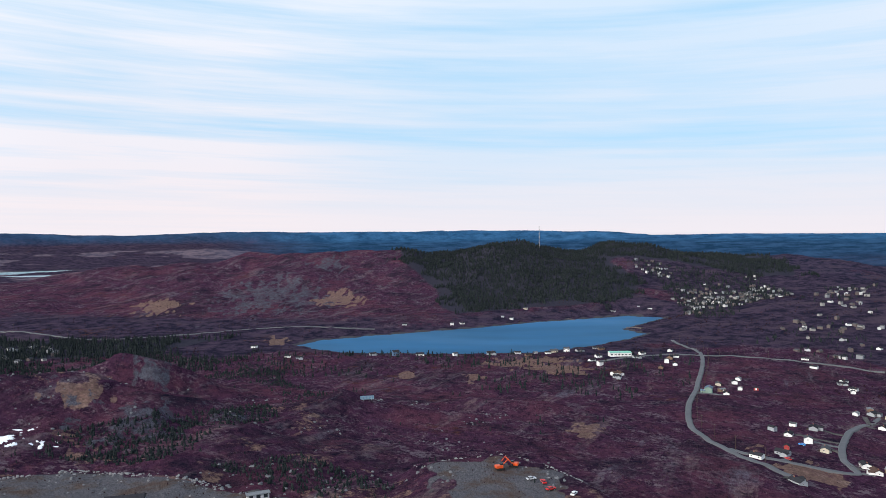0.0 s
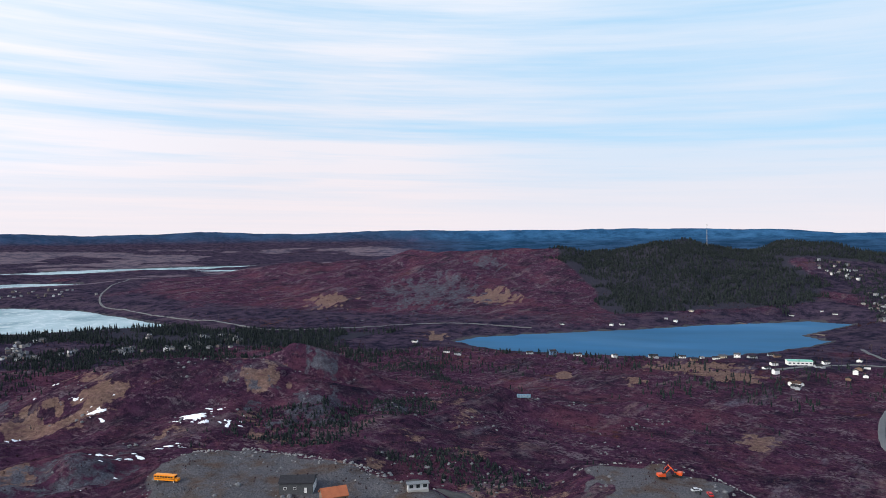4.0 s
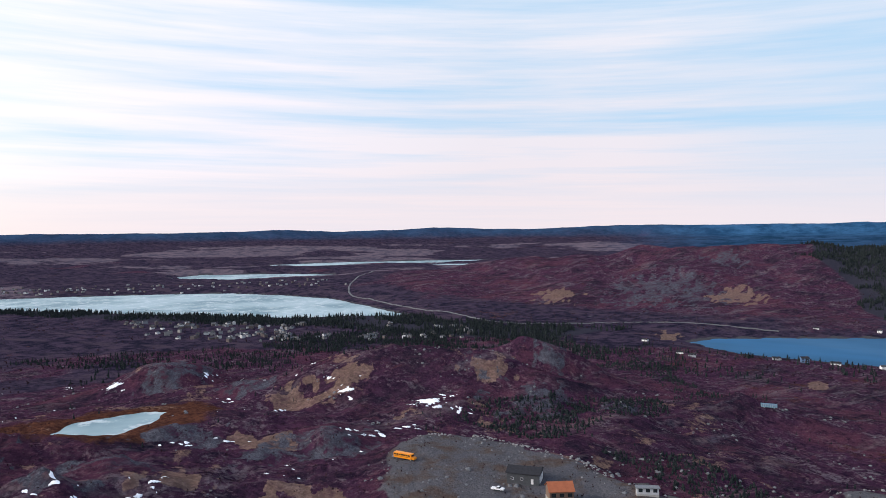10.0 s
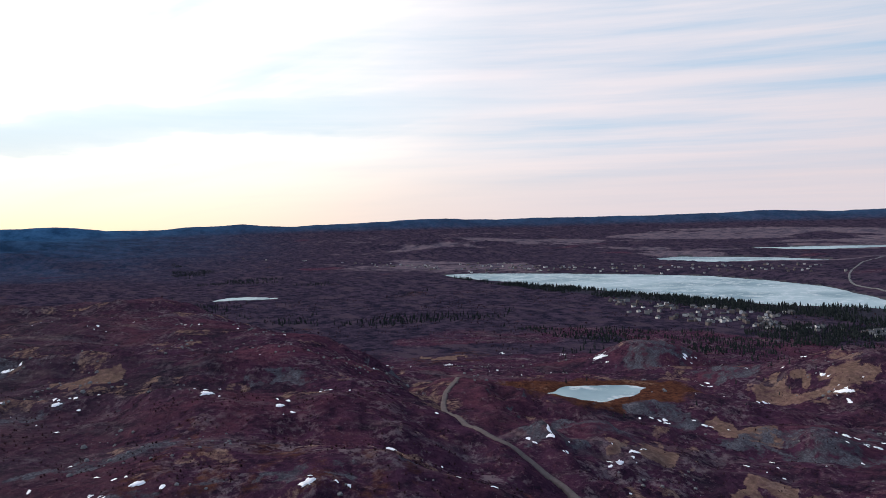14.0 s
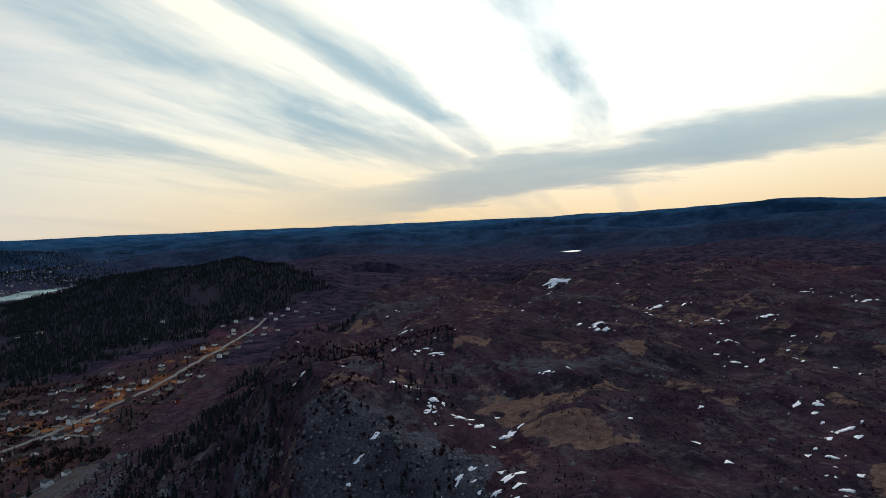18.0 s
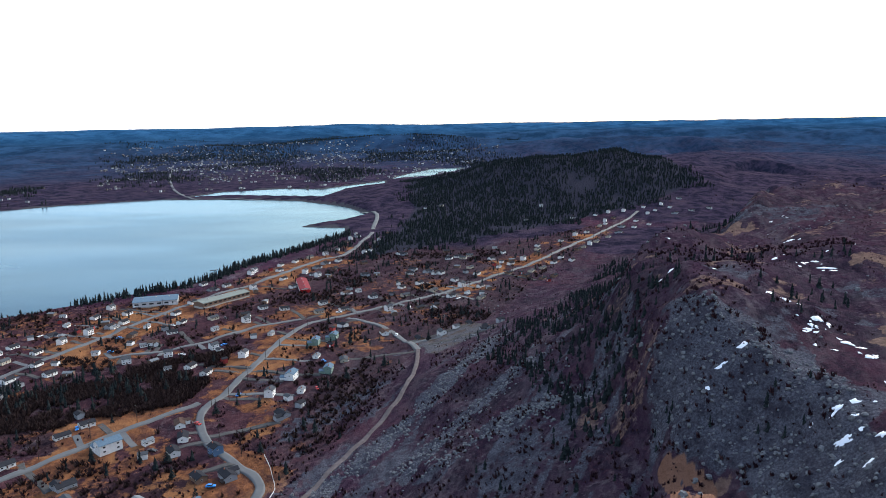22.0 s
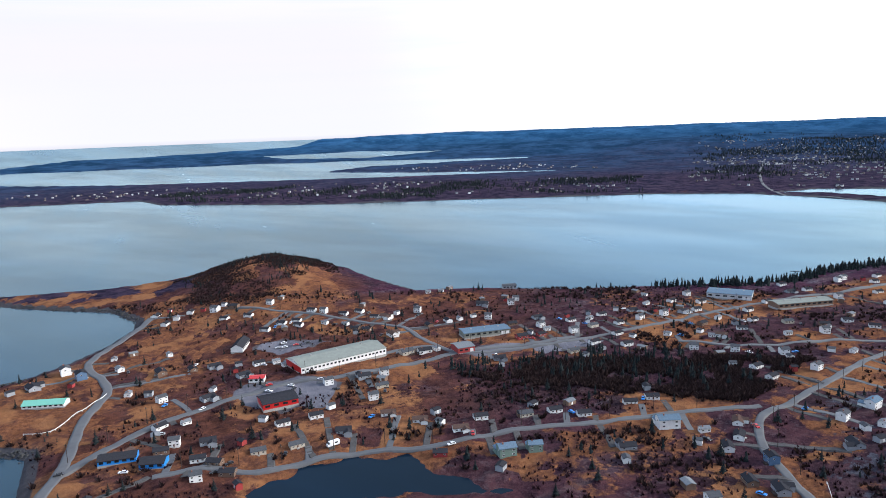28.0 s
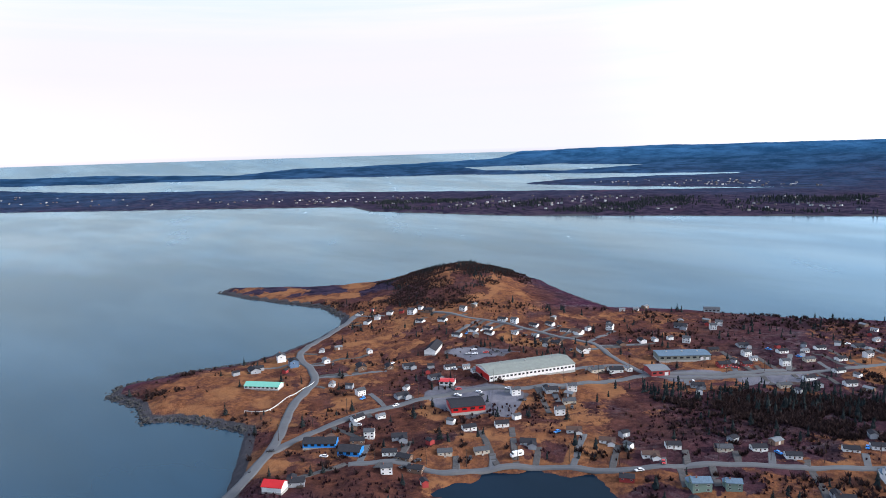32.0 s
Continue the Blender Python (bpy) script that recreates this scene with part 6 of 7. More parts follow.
def school_bus():
    ob = new("bus")
    bm = boxes((-5.2, -1.2, 0.7, 4.2, 1.2, 3.0), (4.15, -1.05, 0.7, 5.6, 1.05, 1.75))
    bmesh.ops.bevel(bm, geom=bm.edges[:], offset=0.15, segments=2, affect="EDGES")
    part("body", bm, PAINTS["orange"], ob)
    for s in (-1, 1):
        for k in range(7):
            part("window", boxes((-4.8 + k * 1.22, s * 1.19, 1.95, -3.85 + k * 1.22, s * 1.23, 2.6)), M_PANE, ob)
        part("stripe", boxes((-5.1, s * 1.19, 1.45, 4.1, s * 1.225, 1.57)), PAINTS["black"], ob)
        for x in (-3.3, 3.9):
            wheel(ob, x, s * 1.0, 0.5, 0.35)
    part("windscreen", boxes((4.19, -1.0, 1.9, 4.24, 1.0, 2.7)), M_PANE, ob)
    return tagged(ob, "old orange-yellow school bus parked on the gravel lot", "bus")


on_ground(school_bus(), -174, 250, axis(-180, 249.7, -167, 249) + 4)


def camper():
    ob = new("camper")
    bm = boxes((-3.6, -1.15, 0.6, 2.4, 1.15, 3.0), (2.35, -1.1, 0.6, 3.6, 1.1, 2.0))
    bmesh.ops.bevel(bm, geom=bm.edges[:], offset=0.12, segments=2, affect="EDGES")
    part("body", bm, PAINTS["white"], ob)
    part("windscreen", tapered(2.4, 3.2, 1.0, 1.95, 2.6, 0.0, 0.5, 0.1), M_PANE, ob)
    for s in (-1, 1):
        part("window", boxes((-2.2, s * 1.14, 1.7, -0.6, s * 1.18, 2.4)), M_PANE, ob)
        for x in (-2.2, 2.5):
            wheel(ob, x, s * 0.95, 0.42, 0.28)
    return tagged(ob, "white motor camper parked beside the pond road", "camper")


on_ground(camper(), 254, -237, 75)


def box_trailer():
    """A long pale blue trailer on blocks, standing alone on the heath."""
    ob = new("box_trailer")
    bm = boxes((-6, -1.25, 0.9, 6, 1.25, 3.7))
    bmesh.ops.bevel(bm, geom=bm.edges[:], offset=0.1, segments=1, affect="EDGES")
    part("body", bm, plain("faded_blue_paint", (0.12, 0.21, 0.29), 0.6, 0.3, 0.6), ob)
    for k in range(9):
        for sy in (-1, 1):
            part("rib", boxes((-5.4 + k * 1.3, sy * 1.25 - 0.04, 1.0, -5.25 + k * 1.3, sy * 1.25 + 0.04, 3.6)), PAINTS["silver"], ob)
    for sx in (-4.2, -3.1, 3.6):
        for sy in (-1.0, 1.0):
            wheel(ob, sx, sy, 0.5, 0.3)
    part("drawbar", boxes((6, -0.1, 0.9, 7.8, 0.1, 1.1)), M_TYRE, ob)
    return tagged(ob, "faded pale blue box trailer standing on the heath", "trailer")


on_ground(box_trailer(), -57, 512, 8).scale = (0.85, 0.85, 0.85)


def radio_mast(h):
    ob = new("radio_mast")
    for k in range(3):
        a = k * 2.094
        bm = bmesh.new()
        bmesh.ops.create_cone(bm, cap_ends=True, segments=6, radius1=0.22, radius2=0.16, depth=h, matrix=pose(0.9 * math.cos(a), 0.9 * math.sin(a), h / 2 - 1))
        part("leg", bm, M_CONCRETE, ob)
    for k in range(int(h / 3)):
        bm = bmesh.new()
        bmesh.ops.create_cone(bm, cap_ends=True, segments=3, radius1=1.05, radius2=1.05, depth=0.2, matrix=pose(0, 0, 1.5 + k * 3))
        part("brace", bm, M_CONCRETE, ob)
    return tagged(ob, "slender grey lattice radio mast on the wooded hill", "mast")


on_ground(radio_mast(62), 266, 1925, 0)


def excavator(paint):
    ob = new("excavator")
    for s in (-1, 1):
        bm = boxes((-2.1, s * 1.2 - 0.35, 0, 2.1, s * 1.2 + 0.35, 0.9))
        bmesh.ops.bevel(bm, geom=bm.edges[:], offset=0.25, segments=2, affect="EDGES")
        part("track", bm, M_TYRE, ob)
    part("house_body", boxes((-2.2, -1.3, 1.0, 1.2, 1.3, 2.2)), PAINTS[paint], ob)
    part("cab", tapered(0.0, 1.7, 0.6, 1.0, 3.0, 0.1, 0.3, 0.08), M_PANE, ob)
    for nm, a, b, w in (("boom", (1.0, 1.8), (4.4, 4.6), 0.32), ("arm", (4.4, 4.6), (6.2, 2.0), 0.25)):
        d = Vector((b[0] - a[0], 0, b[1] - a[1]))
        bm = boxes((0, -w / 2, -w / 2, d.length, w / 2, w / 2))
        bmesh.ops.transform(bm, matrix=pose(a[0], 0, a[1], 0, -math.degrees(math.atan2(d.z, d.x)), 0), verts=bm.verts[:])
        part(nm, bm, PAINTS[paint], ob)
    part("bucket", tapered(5.7, 6.7, 0.6, 1.2, 2.1, 0.2, 0.3, 0.05), PAINTS["black"], ob)
    return tagged(ob, "bright red-orange excavator with its boom raised in the gravel pit", "excavator")


on_ground(excavator("vermilion"), 26, 327, 20)
on_ground(excavator("vermilion"), 33, 331, 160)


# ---- street furniture ----
def utility_pole():
    ob = new("utility_pole")
    bm = bmesh.new()
    bmesh.ops.create_cone(bm, cap_ends=True, segments=7, radius1=0.17, radius2=0.11, depth=10.5, matrix=pose(0, 0, 4.75))
    part("pole", bm, M_BARK, ob)
    part("crossarm", boxes((-1.2, -0.06, 9.0, 1.2, 0.06, 9.16)), M_BARK, ob)
    for x in (-1.05, 0.35, 1.05):
        bm = bmesh.new()
        bmesh.ops.create_cone(bm, cap_ends=True, segments=6, radius1=0.06, radius2=0.04, depth=0.2, matrix=pose(x, 0, 9.25))
        part("insulator", bm, M_CONCRETE, ob)
    return tagged(ob, "weathered wooden utility pole at the roadside", "utility pole", "utility poles")


first = None
for nm, every, side in (("road_hill", 9, 6.5), ("road_main_street", 8, 7.0), ("road_pond", 8, 5.5), ("road_low", 9, 6), ("road_headland_lane", 9, 5), ("road_east", 9, 6), ("road_north", 10, 6.5), ("road_lake", 14, 9)):
    c = ROADS[nm]
    for i in range(4, len(c) - 2, every):
        t = c[i + 1] - c[i]
        t /= np.hypot(*t)
        x, y = c[i][0] - t[1] * side, c[i][1] + t[0] * side
        p = first if first is None else copy_thing(first, Matrix())
        if p is None:
            p = first = utility_pole()
        on_ground(p, x, y, math.degrees(math.atan2(t[1], t[0])) + 90)


def guard_rail(pts):
    c = curve_points(pts, 4.0)
    ob = new("guard_rail")
    zs = height(c[:, 0], c[:, 1]) + 0.2
    for (a, za), (b, zb) in zip(zip(c, zs), zip(c[1:], zs[1:])):
        d = Vector((*(b - a), zb - za))
        bm = boxes((0, -0.06, 0.55, d.length + 0.05, 0.06, 0.95))
        bmesh.ops.transform(bm, matrix=Matrix.Translation((*a, za)) @ d.to_track_quat("X", "Z").to_matrix().to_4x4(), verts=bm.verts[:])
        part("rail", bm, M_TRIM, ob)
        part("post", boxes((a[0] - 0.1, a[1] - 0.1, za - 0.7, a[0] + 0.1, a[1] + 0.1, za + 0.6)), M_TRIM, ob)
    return tagged(ob, "white roadside guard rail on short posts", "guard rail")


guard_rail(RAIL)
guard_rail([(38, -325), (33, -306), (31, -290), (38, -272)])

# ---- woods, scrub, boulders and snow ----
CELL, HALF = 2.0, 1000
BUILT = np.zeros((2 * HALF, 2 * HALF), bool)   # ground taken by roads and buildings, in cells of 2 m


def take(x, y, rr):
    i, j, k = int(x / CELL) + HALF, int(y / CELL) + HALF, int(rr / CELL)
    if k < i < 2 * HALF - k and k < j < 2 * HALF - k:
        BUILT[i - k:i + k + 1, j - k:j + k + 1] = True


for c in ROADS.values():
    for x, y in c:
        take(x, y, 6.0)
for x, y, rr in USED:
    take(x, y, rr * 0.8)


def clear_of(x, y):
    i, j = (x / CELL).astype(int) + HALF, (y / CELL).astype(int) + HALF
    ok = (i >= 0) & (i < 2 * HALF) & (j >= 0) & (j < 2 * HALF)
    return ~ok | ~BUILT[np.clip(i, 0, 2 * HALF - 1), np.clip(j, 0, 2 * HALF - 1)]


def dry(x, y, gap=6.0):
    ok = np.ones(x.shape, bool)
    for p in SEAS + [q for q, _ in LAKES]:
        ok &= within(p, x, y, 20) < -gap
    return ok


def spread(poly, n, seed, clump=0.0, size=60.0, ragged_edge=False):
    """About n places within a polygon, off the roads, houses and water; clump thins them out in patches."""
    g = np.random.default_rng(seed)
    p = np.array(poly, float)
    lo, hi = p.min(0), p.max(0)
    q = g.uniform(lo, hi, (int(n * 4), 2))
    ragged = 0.05 * float((hi - lo).min()) if ragged_edge else 0.0
    q = q[inside(poly, q[:, 0], q[:, 1]) + ragged * fbm(q[:, 0] / 45, q[:, 1] / 45, 3, 7) > 0.6 * ragged]
    if clump:
        q = q[fbm(q[:, 0] / size, q[:, 1] / size, 3, seed) + g.uniform(-0.3, 0.3, len(q)) > clump]
    q = q[:n]
    return q[clear_of(q[:, 0], q[:, 1]) & dry(q[:, 0], q[:, 1])]


def conifers(name, pts, label, hmin=5, hmax=11, seed=1, tiers=5, sides=6, slim=1.0):
    g = np.random.default_rng(seed)
    n = len(pts)
    z = height(pts[:, 0], pts[:, 1]) - 0.4
    H = g.uniform(hmin, hmax, n) * g.uniform(0.75, 1.1, n)
    rad = H * g.uniform(0.16, 0.27, n) * slim
    V, F, base = [], [], 0
    for k in range(tiers):
        lo, hi = k / (tiers + 0.3) * 0.95, min(1.0, (k + 1.75) / (tiers + 0.3))
        rr = rad * (1 - 0.8 * k / tiers)
        a0 = g.uniform(0, 6.28, n)
        ang = a0[:, None] + np.arange(sides) / sides * 2 * np.pi + g.uniform(-0.3, 0.3, (n, sides))
        rj = rr[:, None] * g.uniform(0.5, 1.35, (n, sides))
        ring = np.stack([pts[:, :1] + np.cos(ang) * rj, pts[:, 1:2] + np.sin(ang) * rj, (z + H * (lo + 0.05))[:, None] + g.uniform(-0.06, 0.06, (n, sides)) * H[:, None]], -1)
        tip = np.stack([pts[:, 0] + g.uniform(-0.25, 0.25, n), pts[:, 1] + g.uniform(-0.25, 0.25, n), z + H * hi], -1)[:, None]
        V.append(np.concatenate([ring, tip], 1).reshape(-1, 3))
        i = np.arange(n)[:, None] * (sides + 1) + base
        s = np.arange(sides)[None]
        F.append(np.stack([i + s, i + (s + 1) % sides, np.broadcast_to(i + sides, (n, sides))], -1).reshape(-1, 3))
        base += n * (sides + 1)
    return tagged(new(name, raw_mesh(name, np.concatenate(V), np.concatenate(F), M_SPRUCE)), label, "trees", kind="stuff")


def scrub(name, pts, label, size=(1.0, 2.6), seed=1, blades=9, material=None, flat=0.6, thick=1.0):
    """Leafless thickets: fans of thin twigs about each place."""
    g = np.random.default_rng(seed)
    n = len(pts)
    z = height(pts[:, 0], pts[:, 1]) - 0.15
    S = g.uniform(*size, n)[:, None]
    a = g.uniform(0, 6.28, (n, blades))
    lean = g.uniform(0.15, 1.0, (n, blades)) * S * flat
    top = g.uniform(0.45, 1.0, (n, blades)) * S
    bx, by = pts[:, :1] + np.cos(a) * lean * 0.3, pts[:, 1:] + np.sin(a) * lean * 0.3
    wd = S * g.uniform(0.10, 0.24, (n, blades)) * thick
    p0 = np.stack([bx - np.sin(a) * wd, by + np.cos(a) * wd, np.broadcast_to(z[:, None], a.shape)], -1)
    p1 = np.stack([bx + np.sin(a) * wd, by - np.cos(a) * wd, z[:, None] + top * 0.35], -1)
    p2 = np.stack([pts[:, :1] + np.cos(a + 0.3) * lean, pts[:, 1:] + np.sin(a + 0.3) * lean, z[:, None] + top], -1)
    V = np.stack([p0, p1, p2], 2).reshape(-1, 3)
    return tagged(new(name, raw_mesh(name, V, np.arange(len(V)).reshape(-1, 3), material or M_SCRUB)), label, "bushes", kind="stuff")


def boulders(name, pts, label, size=(0.5, 1.8), seed=1, material=None):
    g = np.random.default_rng(seed)
    n, k = len(pts), 6
    z = height(pts[:, 0], pts[:, 1])
    S = g.uniform(*size, n) * g.uniform(0.5, 1.0, n)
    a = g.uniform(0, 6.28, n)[:, None] + np.arange(k) / k * 2 * np.pi
    rings = []
    for zz, q in ((-0.3, 1.0), (0.35, 0.95), (0.75, 0.5)):
        rj = S[:, None] * q * g.uniform(0.65, 1.3, (n, k))
        rings.append(np.stack([pts[:, :1] + np.cos(a) * rj, pts[:, 1:] + np.sin(a) * rj, z[:, None] + S[:, None] * (zz + g.uniform(-0.12, 0.12, (n, k)))], -1))
    V = np.concatenate(rings, 1).reshape(-1, 3)
    i, s = np.arange(n)[:, None] * 3 * k, np.arange(k)[None]
    s2 = (s + 1) % k
    F = [np.stack([i + r * k + s, i + r * k + s2, i + (r + 1) * k + s2, i + (r + 1) * k + s], -1).reshape(-1, 4) for r in (0, 1)]
    F.append((i + 2 * k + np.array([[0, 1, 2, 3]])).reshape(-1, 4)), F.append((i + 2 * k + np.array([[3, 4, 5, 0]])).reshape(-1, 4))
    return tagged(new(name, raw_mesh(name, V, np.concatenate(F), material or M_ROCK)), label, "rocks", kind="stuff")


def ring_area(r0, r1, a0, a1, n, seed, clump=-9.0, size=40.0, power=0.7):
    g = np.random.default_rng(seed)
    a, r = np.radians(g.uniform(a0, a1, n)), r0 + (r1 - r0) * g.uniform(0, 1, n) ** power
    q = np.stack([-np.sin(a) * r, np.cos(a) * r], 1)
    q = q[fbm(q[:, 0] / size, q[:, 1] / size, 3, seed) > clump]
    return q[dry(q[:, 0], q[:, 1], 3) & clear_of(q[:, 0], q[:, 1])]


conifers("hill_forest", spread(FOREST_HILL, 17000, 2, -0.85, 110, True), "dense dark spruce wood on the hill above the lake", 6, 11, 2, 4)
conifers("cliff_wood", spread(CLIFF_WOOD, 3200, 3, -0.15, 38, True), "dark spruces scattered down the steep rocky slope", 3.0, 7, 3)
conifers("coast_wood", spread(COAST_WOOD, 13500, 4, -0.75, 90, True), "dark spruce wood along the bay", 5, 9, 4, 4)
conifers("shore_wood", spread(SHORE_WOOD, 5000, 5, -0.3), "belt of dark spruces by the frozen lake", 5, 10, 5, 4)
conifers("village_wood", spread(SCRUB_STRIP, 210, 6, 0.1, 22), "dark spruces between the village streets", 4, 9, 6)
garden = spread(TOWN, 2300, 26, 0.26, 34)
garden = garden[blobs([(485, -286, 50, 36), (450, -150, 70, 60)], garden[:, 0], garden[:, 1], 87) < 0.1]
conifers("garden_spruces", garden, "dark spruces in clumps between the gardens", 3, 8, 26, 5)
conifers("peninsula_wood", spread(PENINSULA_WOOD, 6000, 7, 0.2, 130, True), "dark spruces among the houses across the bay", 6, 11, 7, 3, 5)
conifers("bayhead_wood", spread(BAYHEAD_WOOD, 11000, 8, 0.05, 260, True), "dark woods round the head of the bay", 6, 11, 8, 3, 5)
conifers("plain_wood", spread(PLAIN_WOOD, 5000, 9, 0.45, 160), "scattered dark spruces on the boggy plain", 4, 8, 9, 3, 5)
for nm_, poly_, count_, clump_, hi_, what_ in (("hollow_spruces", HOLLOW_A, 900, -0.35, 3.6, "dark wind-cut spruces in the hollow behind the snow"), ("lot_spruces", HOLLOW_B, 420, -0.1, 3.4, "dark low spruces beside the gravel lot"),
                                               ("heath_spruces", HOLLOW_C, 1500, -0.05, 4.2, "dark spruce thicket on the heath"), ("belt_wood", BELT_WOOD, 2400, -0.15, 8.0, "dark spruce belt below the village"),
                                               ("plain_spruces", HEATH_WOOD, 900, 0.1, 6.0, "dark spruces in strips on the plain"), ("north_spruces", VILLAGE_NORTH, 1700, 0.0, 9.0, "dark spruces among the houses below the hill"),
                                               ("east_spruces", VILLAGE_EAST, 900, 0.1, 8.0, "dark spruces among the scattered houses")):
    conifers(nm_, spread(poly_, count_, len(nm_) * 7, clump_, 40, True), what_, hi_ * 0.45, hi_, len(nm_), 4, 5, 1.7 if hi_ < 5 else 1.15)
line = curve_points(SHORE_TREES, 3.0)
gline = np.random.default_rng(12)
belt = np.concatenate([line + gline.normal(0, 5, line.shape) + np.array([-9.0, 14.0]) for _ in range(4)])
conifers("shore_trees", belt[dry(belt[:, 0], belt[:, 1], 2) & clear_of(belt[:, 0], belt[:, 1])], "row of dark spruces along the shore", 5, 10, 12)
conifers("lake_edge_spruces", ring_area(620, 900, -20, 60, 2600, 14, 0.2, 50), "scattered spruces above the blue lake", 4, 8, 14, 4, 5)
conifers("quarry_spruces", ring_area(300, 560, -15, 60, 700, 15, 0.5, 40), "low dark spruces in the hollows of the heath", 2.0, 4.5, 15, 4, 5)
conifers("headland_wood", spread([(540, -420), (600, -380), (700, -440), (680, -530), (600, -560), (540, -500)], 420, 13, 0.1, 30), "dark stunted spruces on the headland hill", 2.5, 5, 13)
conifers("slope_spruces", ring_area(200, 480, 140, 175, 1000, 16, 0.2, 34), "stunted spruces on the scree slope", 2.5, 5.5, 16)
scrub("heath_scrub", ring_area(120, 800, -38, 172, 46000, 21, -0.2, 26, 0.8), "low leafless reddish heath and blueberry scrub", (0.4, 1.2), 21, 6)
scrub("slope_scrub", ring_area(150, 420, 140, 268, 12000, 22, -0.1, 25), "leafless alder scrub on the slope above the village", (0.9, 2.4), 22, 9)
town_scrub = spread(TOWN, 6500, 23, 0.12, 28)
lawns = [(px_, py_, a * 1.2, b * 1.2) for px_, py_, a, b in STRAW if py_ < -140 and px_ > -20] + [(450, -150, 62, 50)]
town_scrub = town_scrub[blobs(lawns, town_scrub[:, 0], town_scrub[:, 1], 87) < 0.3]
alders = spread(TOWN, 14000, 27, 0.28, 44)
alders = alders[blobs(lawns, alders[:, 0], alders[:, 1], 87) < 0.2]
M_ALDER = foliage("dark_alder", (0.030, 0.020, 0.021), (0.078, 0.050, 0.046))
scrub("alder_clumps", alders, "tall dark leafless alders between the gardens", (1.6, 4.0), 27, 20, M_ALDER, 0.8, 0.45)
HEADLAND_SLOPE = [(520, -395), (560, -372), (640, -380), (700, -430), (700, -520), (640, -570), (560, -560), (510, -480)]
scrub("headland_scrub", spread(HEADLAND_SLOPE, 5500, 28, 0.22, 46), "dark purple thickets on the headland hill", (1.0, 2.6), 28, 10, M_ALDER, 0.9, 0.6)
scrub("village_scrub", town_scrub, "bare alder and birch thickets among the houses", (1.0, 3.0), 23, 12, foliage("brown_thicket", (0.030, 0.018, 0.016), (0.088, 0.052, 0.042)))
scrub("street_thicket", spread(SCRUB_WIDE, 5500, 24, -0.2, 24), "purple-brown leafless thicket between the streets", (1.5, 4.2), 24, 16, M_ALDER, 0.7, 0.5)
scrub("plain_scrub", ring_area(700, 1500, -38, 150, 16000, 25, -0.1, 70), "dark leafless scrub on the plain", (1.2, 3.2), 25, 6)
boulders("hill_boulders", ring_area(90, 620, -10, 172, 9000, 31, 0.42, 26), "grey lichened boulders and broken rock on the barrens", (0.3, 1.3), 31)
scree_pts = np.concatenate([(lambda c: c + np.random.default_rng(len(c)).normal(0, 4.5, c.shape))(np.repeat(curve_points(c, 1.5), 7, axis=0)) for c in (SCREE_A, SCREE_B, SCREE_C, SCREE_D)] + [spread(CLIFF, 700, 35)])
boulders("scree", scree_pts, "scree of grey angular stones down the slope", (0.25, 1.0), 32)
beach = np.concatenate([curve_points(SHORE_NEAR[3:13], 1.2), curve_points(SHORE_NEAR[16:22], 1.5)] * 3)
beach = beach + np.random.default_rng(33).normal(0, 2.6, beach.shape)
boulders("shore_rocks", beach, "dark wet shore rocks at the water's edge", (0.5, 1.7), 33, plain("dark_shore_rock", (0.035, 0.034, 0.034), 0.7, 0.4, 0.6))
rim = np.concatenate([curve_points(QUARRY[1:6], 1.0), curve_points(LOT_TRACK[:3], 1.5), curve_points(PIT[:4], 1.2)])
rim = rim[fbm(rim[:, 0] / 9, rim[:, 1] / 9, 3, 36) > -0.1]
boulders("quarry_spoil", np.concatenate([(rim + np.random.default_rng(34 + k).normal(0, 1.6 + 2.2 * k, rim.shape))[::k + 1] for k in range(5)]), "heaps of pale blasted stone round the gravel lot", (0.2, 0.9), 34, plain("pale_stone", (0.24, 0.235, 0.235), 0.95, 0.4, 0.7))


def snow_patch(x, y, a, b, k):
    g = random.Random(k)
    r = math.hypot(x, y)
    ux, uy = x / r, y / r
    seg, rings = 26, 4
    P_ = []
    lob = [g.uniform(0.15, 1.5) for _ in range(seg)]
    lob = [(lob[i - 1] + 4 * lob[i] + lob[(i + 1) % seg]) / 6 for i in range(seg)]
    sk = g.uniform(-0.7, 0.7)
    for q in range(1, rings + 1):
        for i in range(seg):
            t = i / seg * 2 * math.pi
            u, v = math.cos(t) * a * lob[i] * q / rings, math.sin(t) * b * lob[i] * q / rings
            u += sk * v
            P_.append((x + u * uy + v * ux, y - u * ux + v * uy))
    P_.insert(0, (x, y))
    P_ = np.array(P_)
    z = height(P_[:, 0], P_[:, 1]) + 0.35
    z[-seg:] -= 0.45
    bm = bmesh.new()
    v = [bm.verts.new((p[0], p[1], h)) for p, h in zip(P_, z)]
    for i in range(seg):
        j = (i + 1) % seg
        bm.faces.new((v[0], v[1 + i], v[1 + j]))
        for q in range(rings - 1):
            o = 1 + q * seg
            bm.faces.new((v[o + i], v[o + seg + i], v[o + seg + j], v[o + j]))
    bmesh.ops.recalc_face_normals(bm, faces=bm.faces[:])
    for fc in bm.faces:
        fc.smooth = True
    tagged(part("snow_patch", bm, M_SNOW), "ragged patch of old white snow lying on the heath", "snow", "snow patches")


for k, (x, y, a, b) in enumerate(SNOW):
    snow_patch(x, y, max(1.1, a * 0.62), max(0.8, b * 0.4), k)


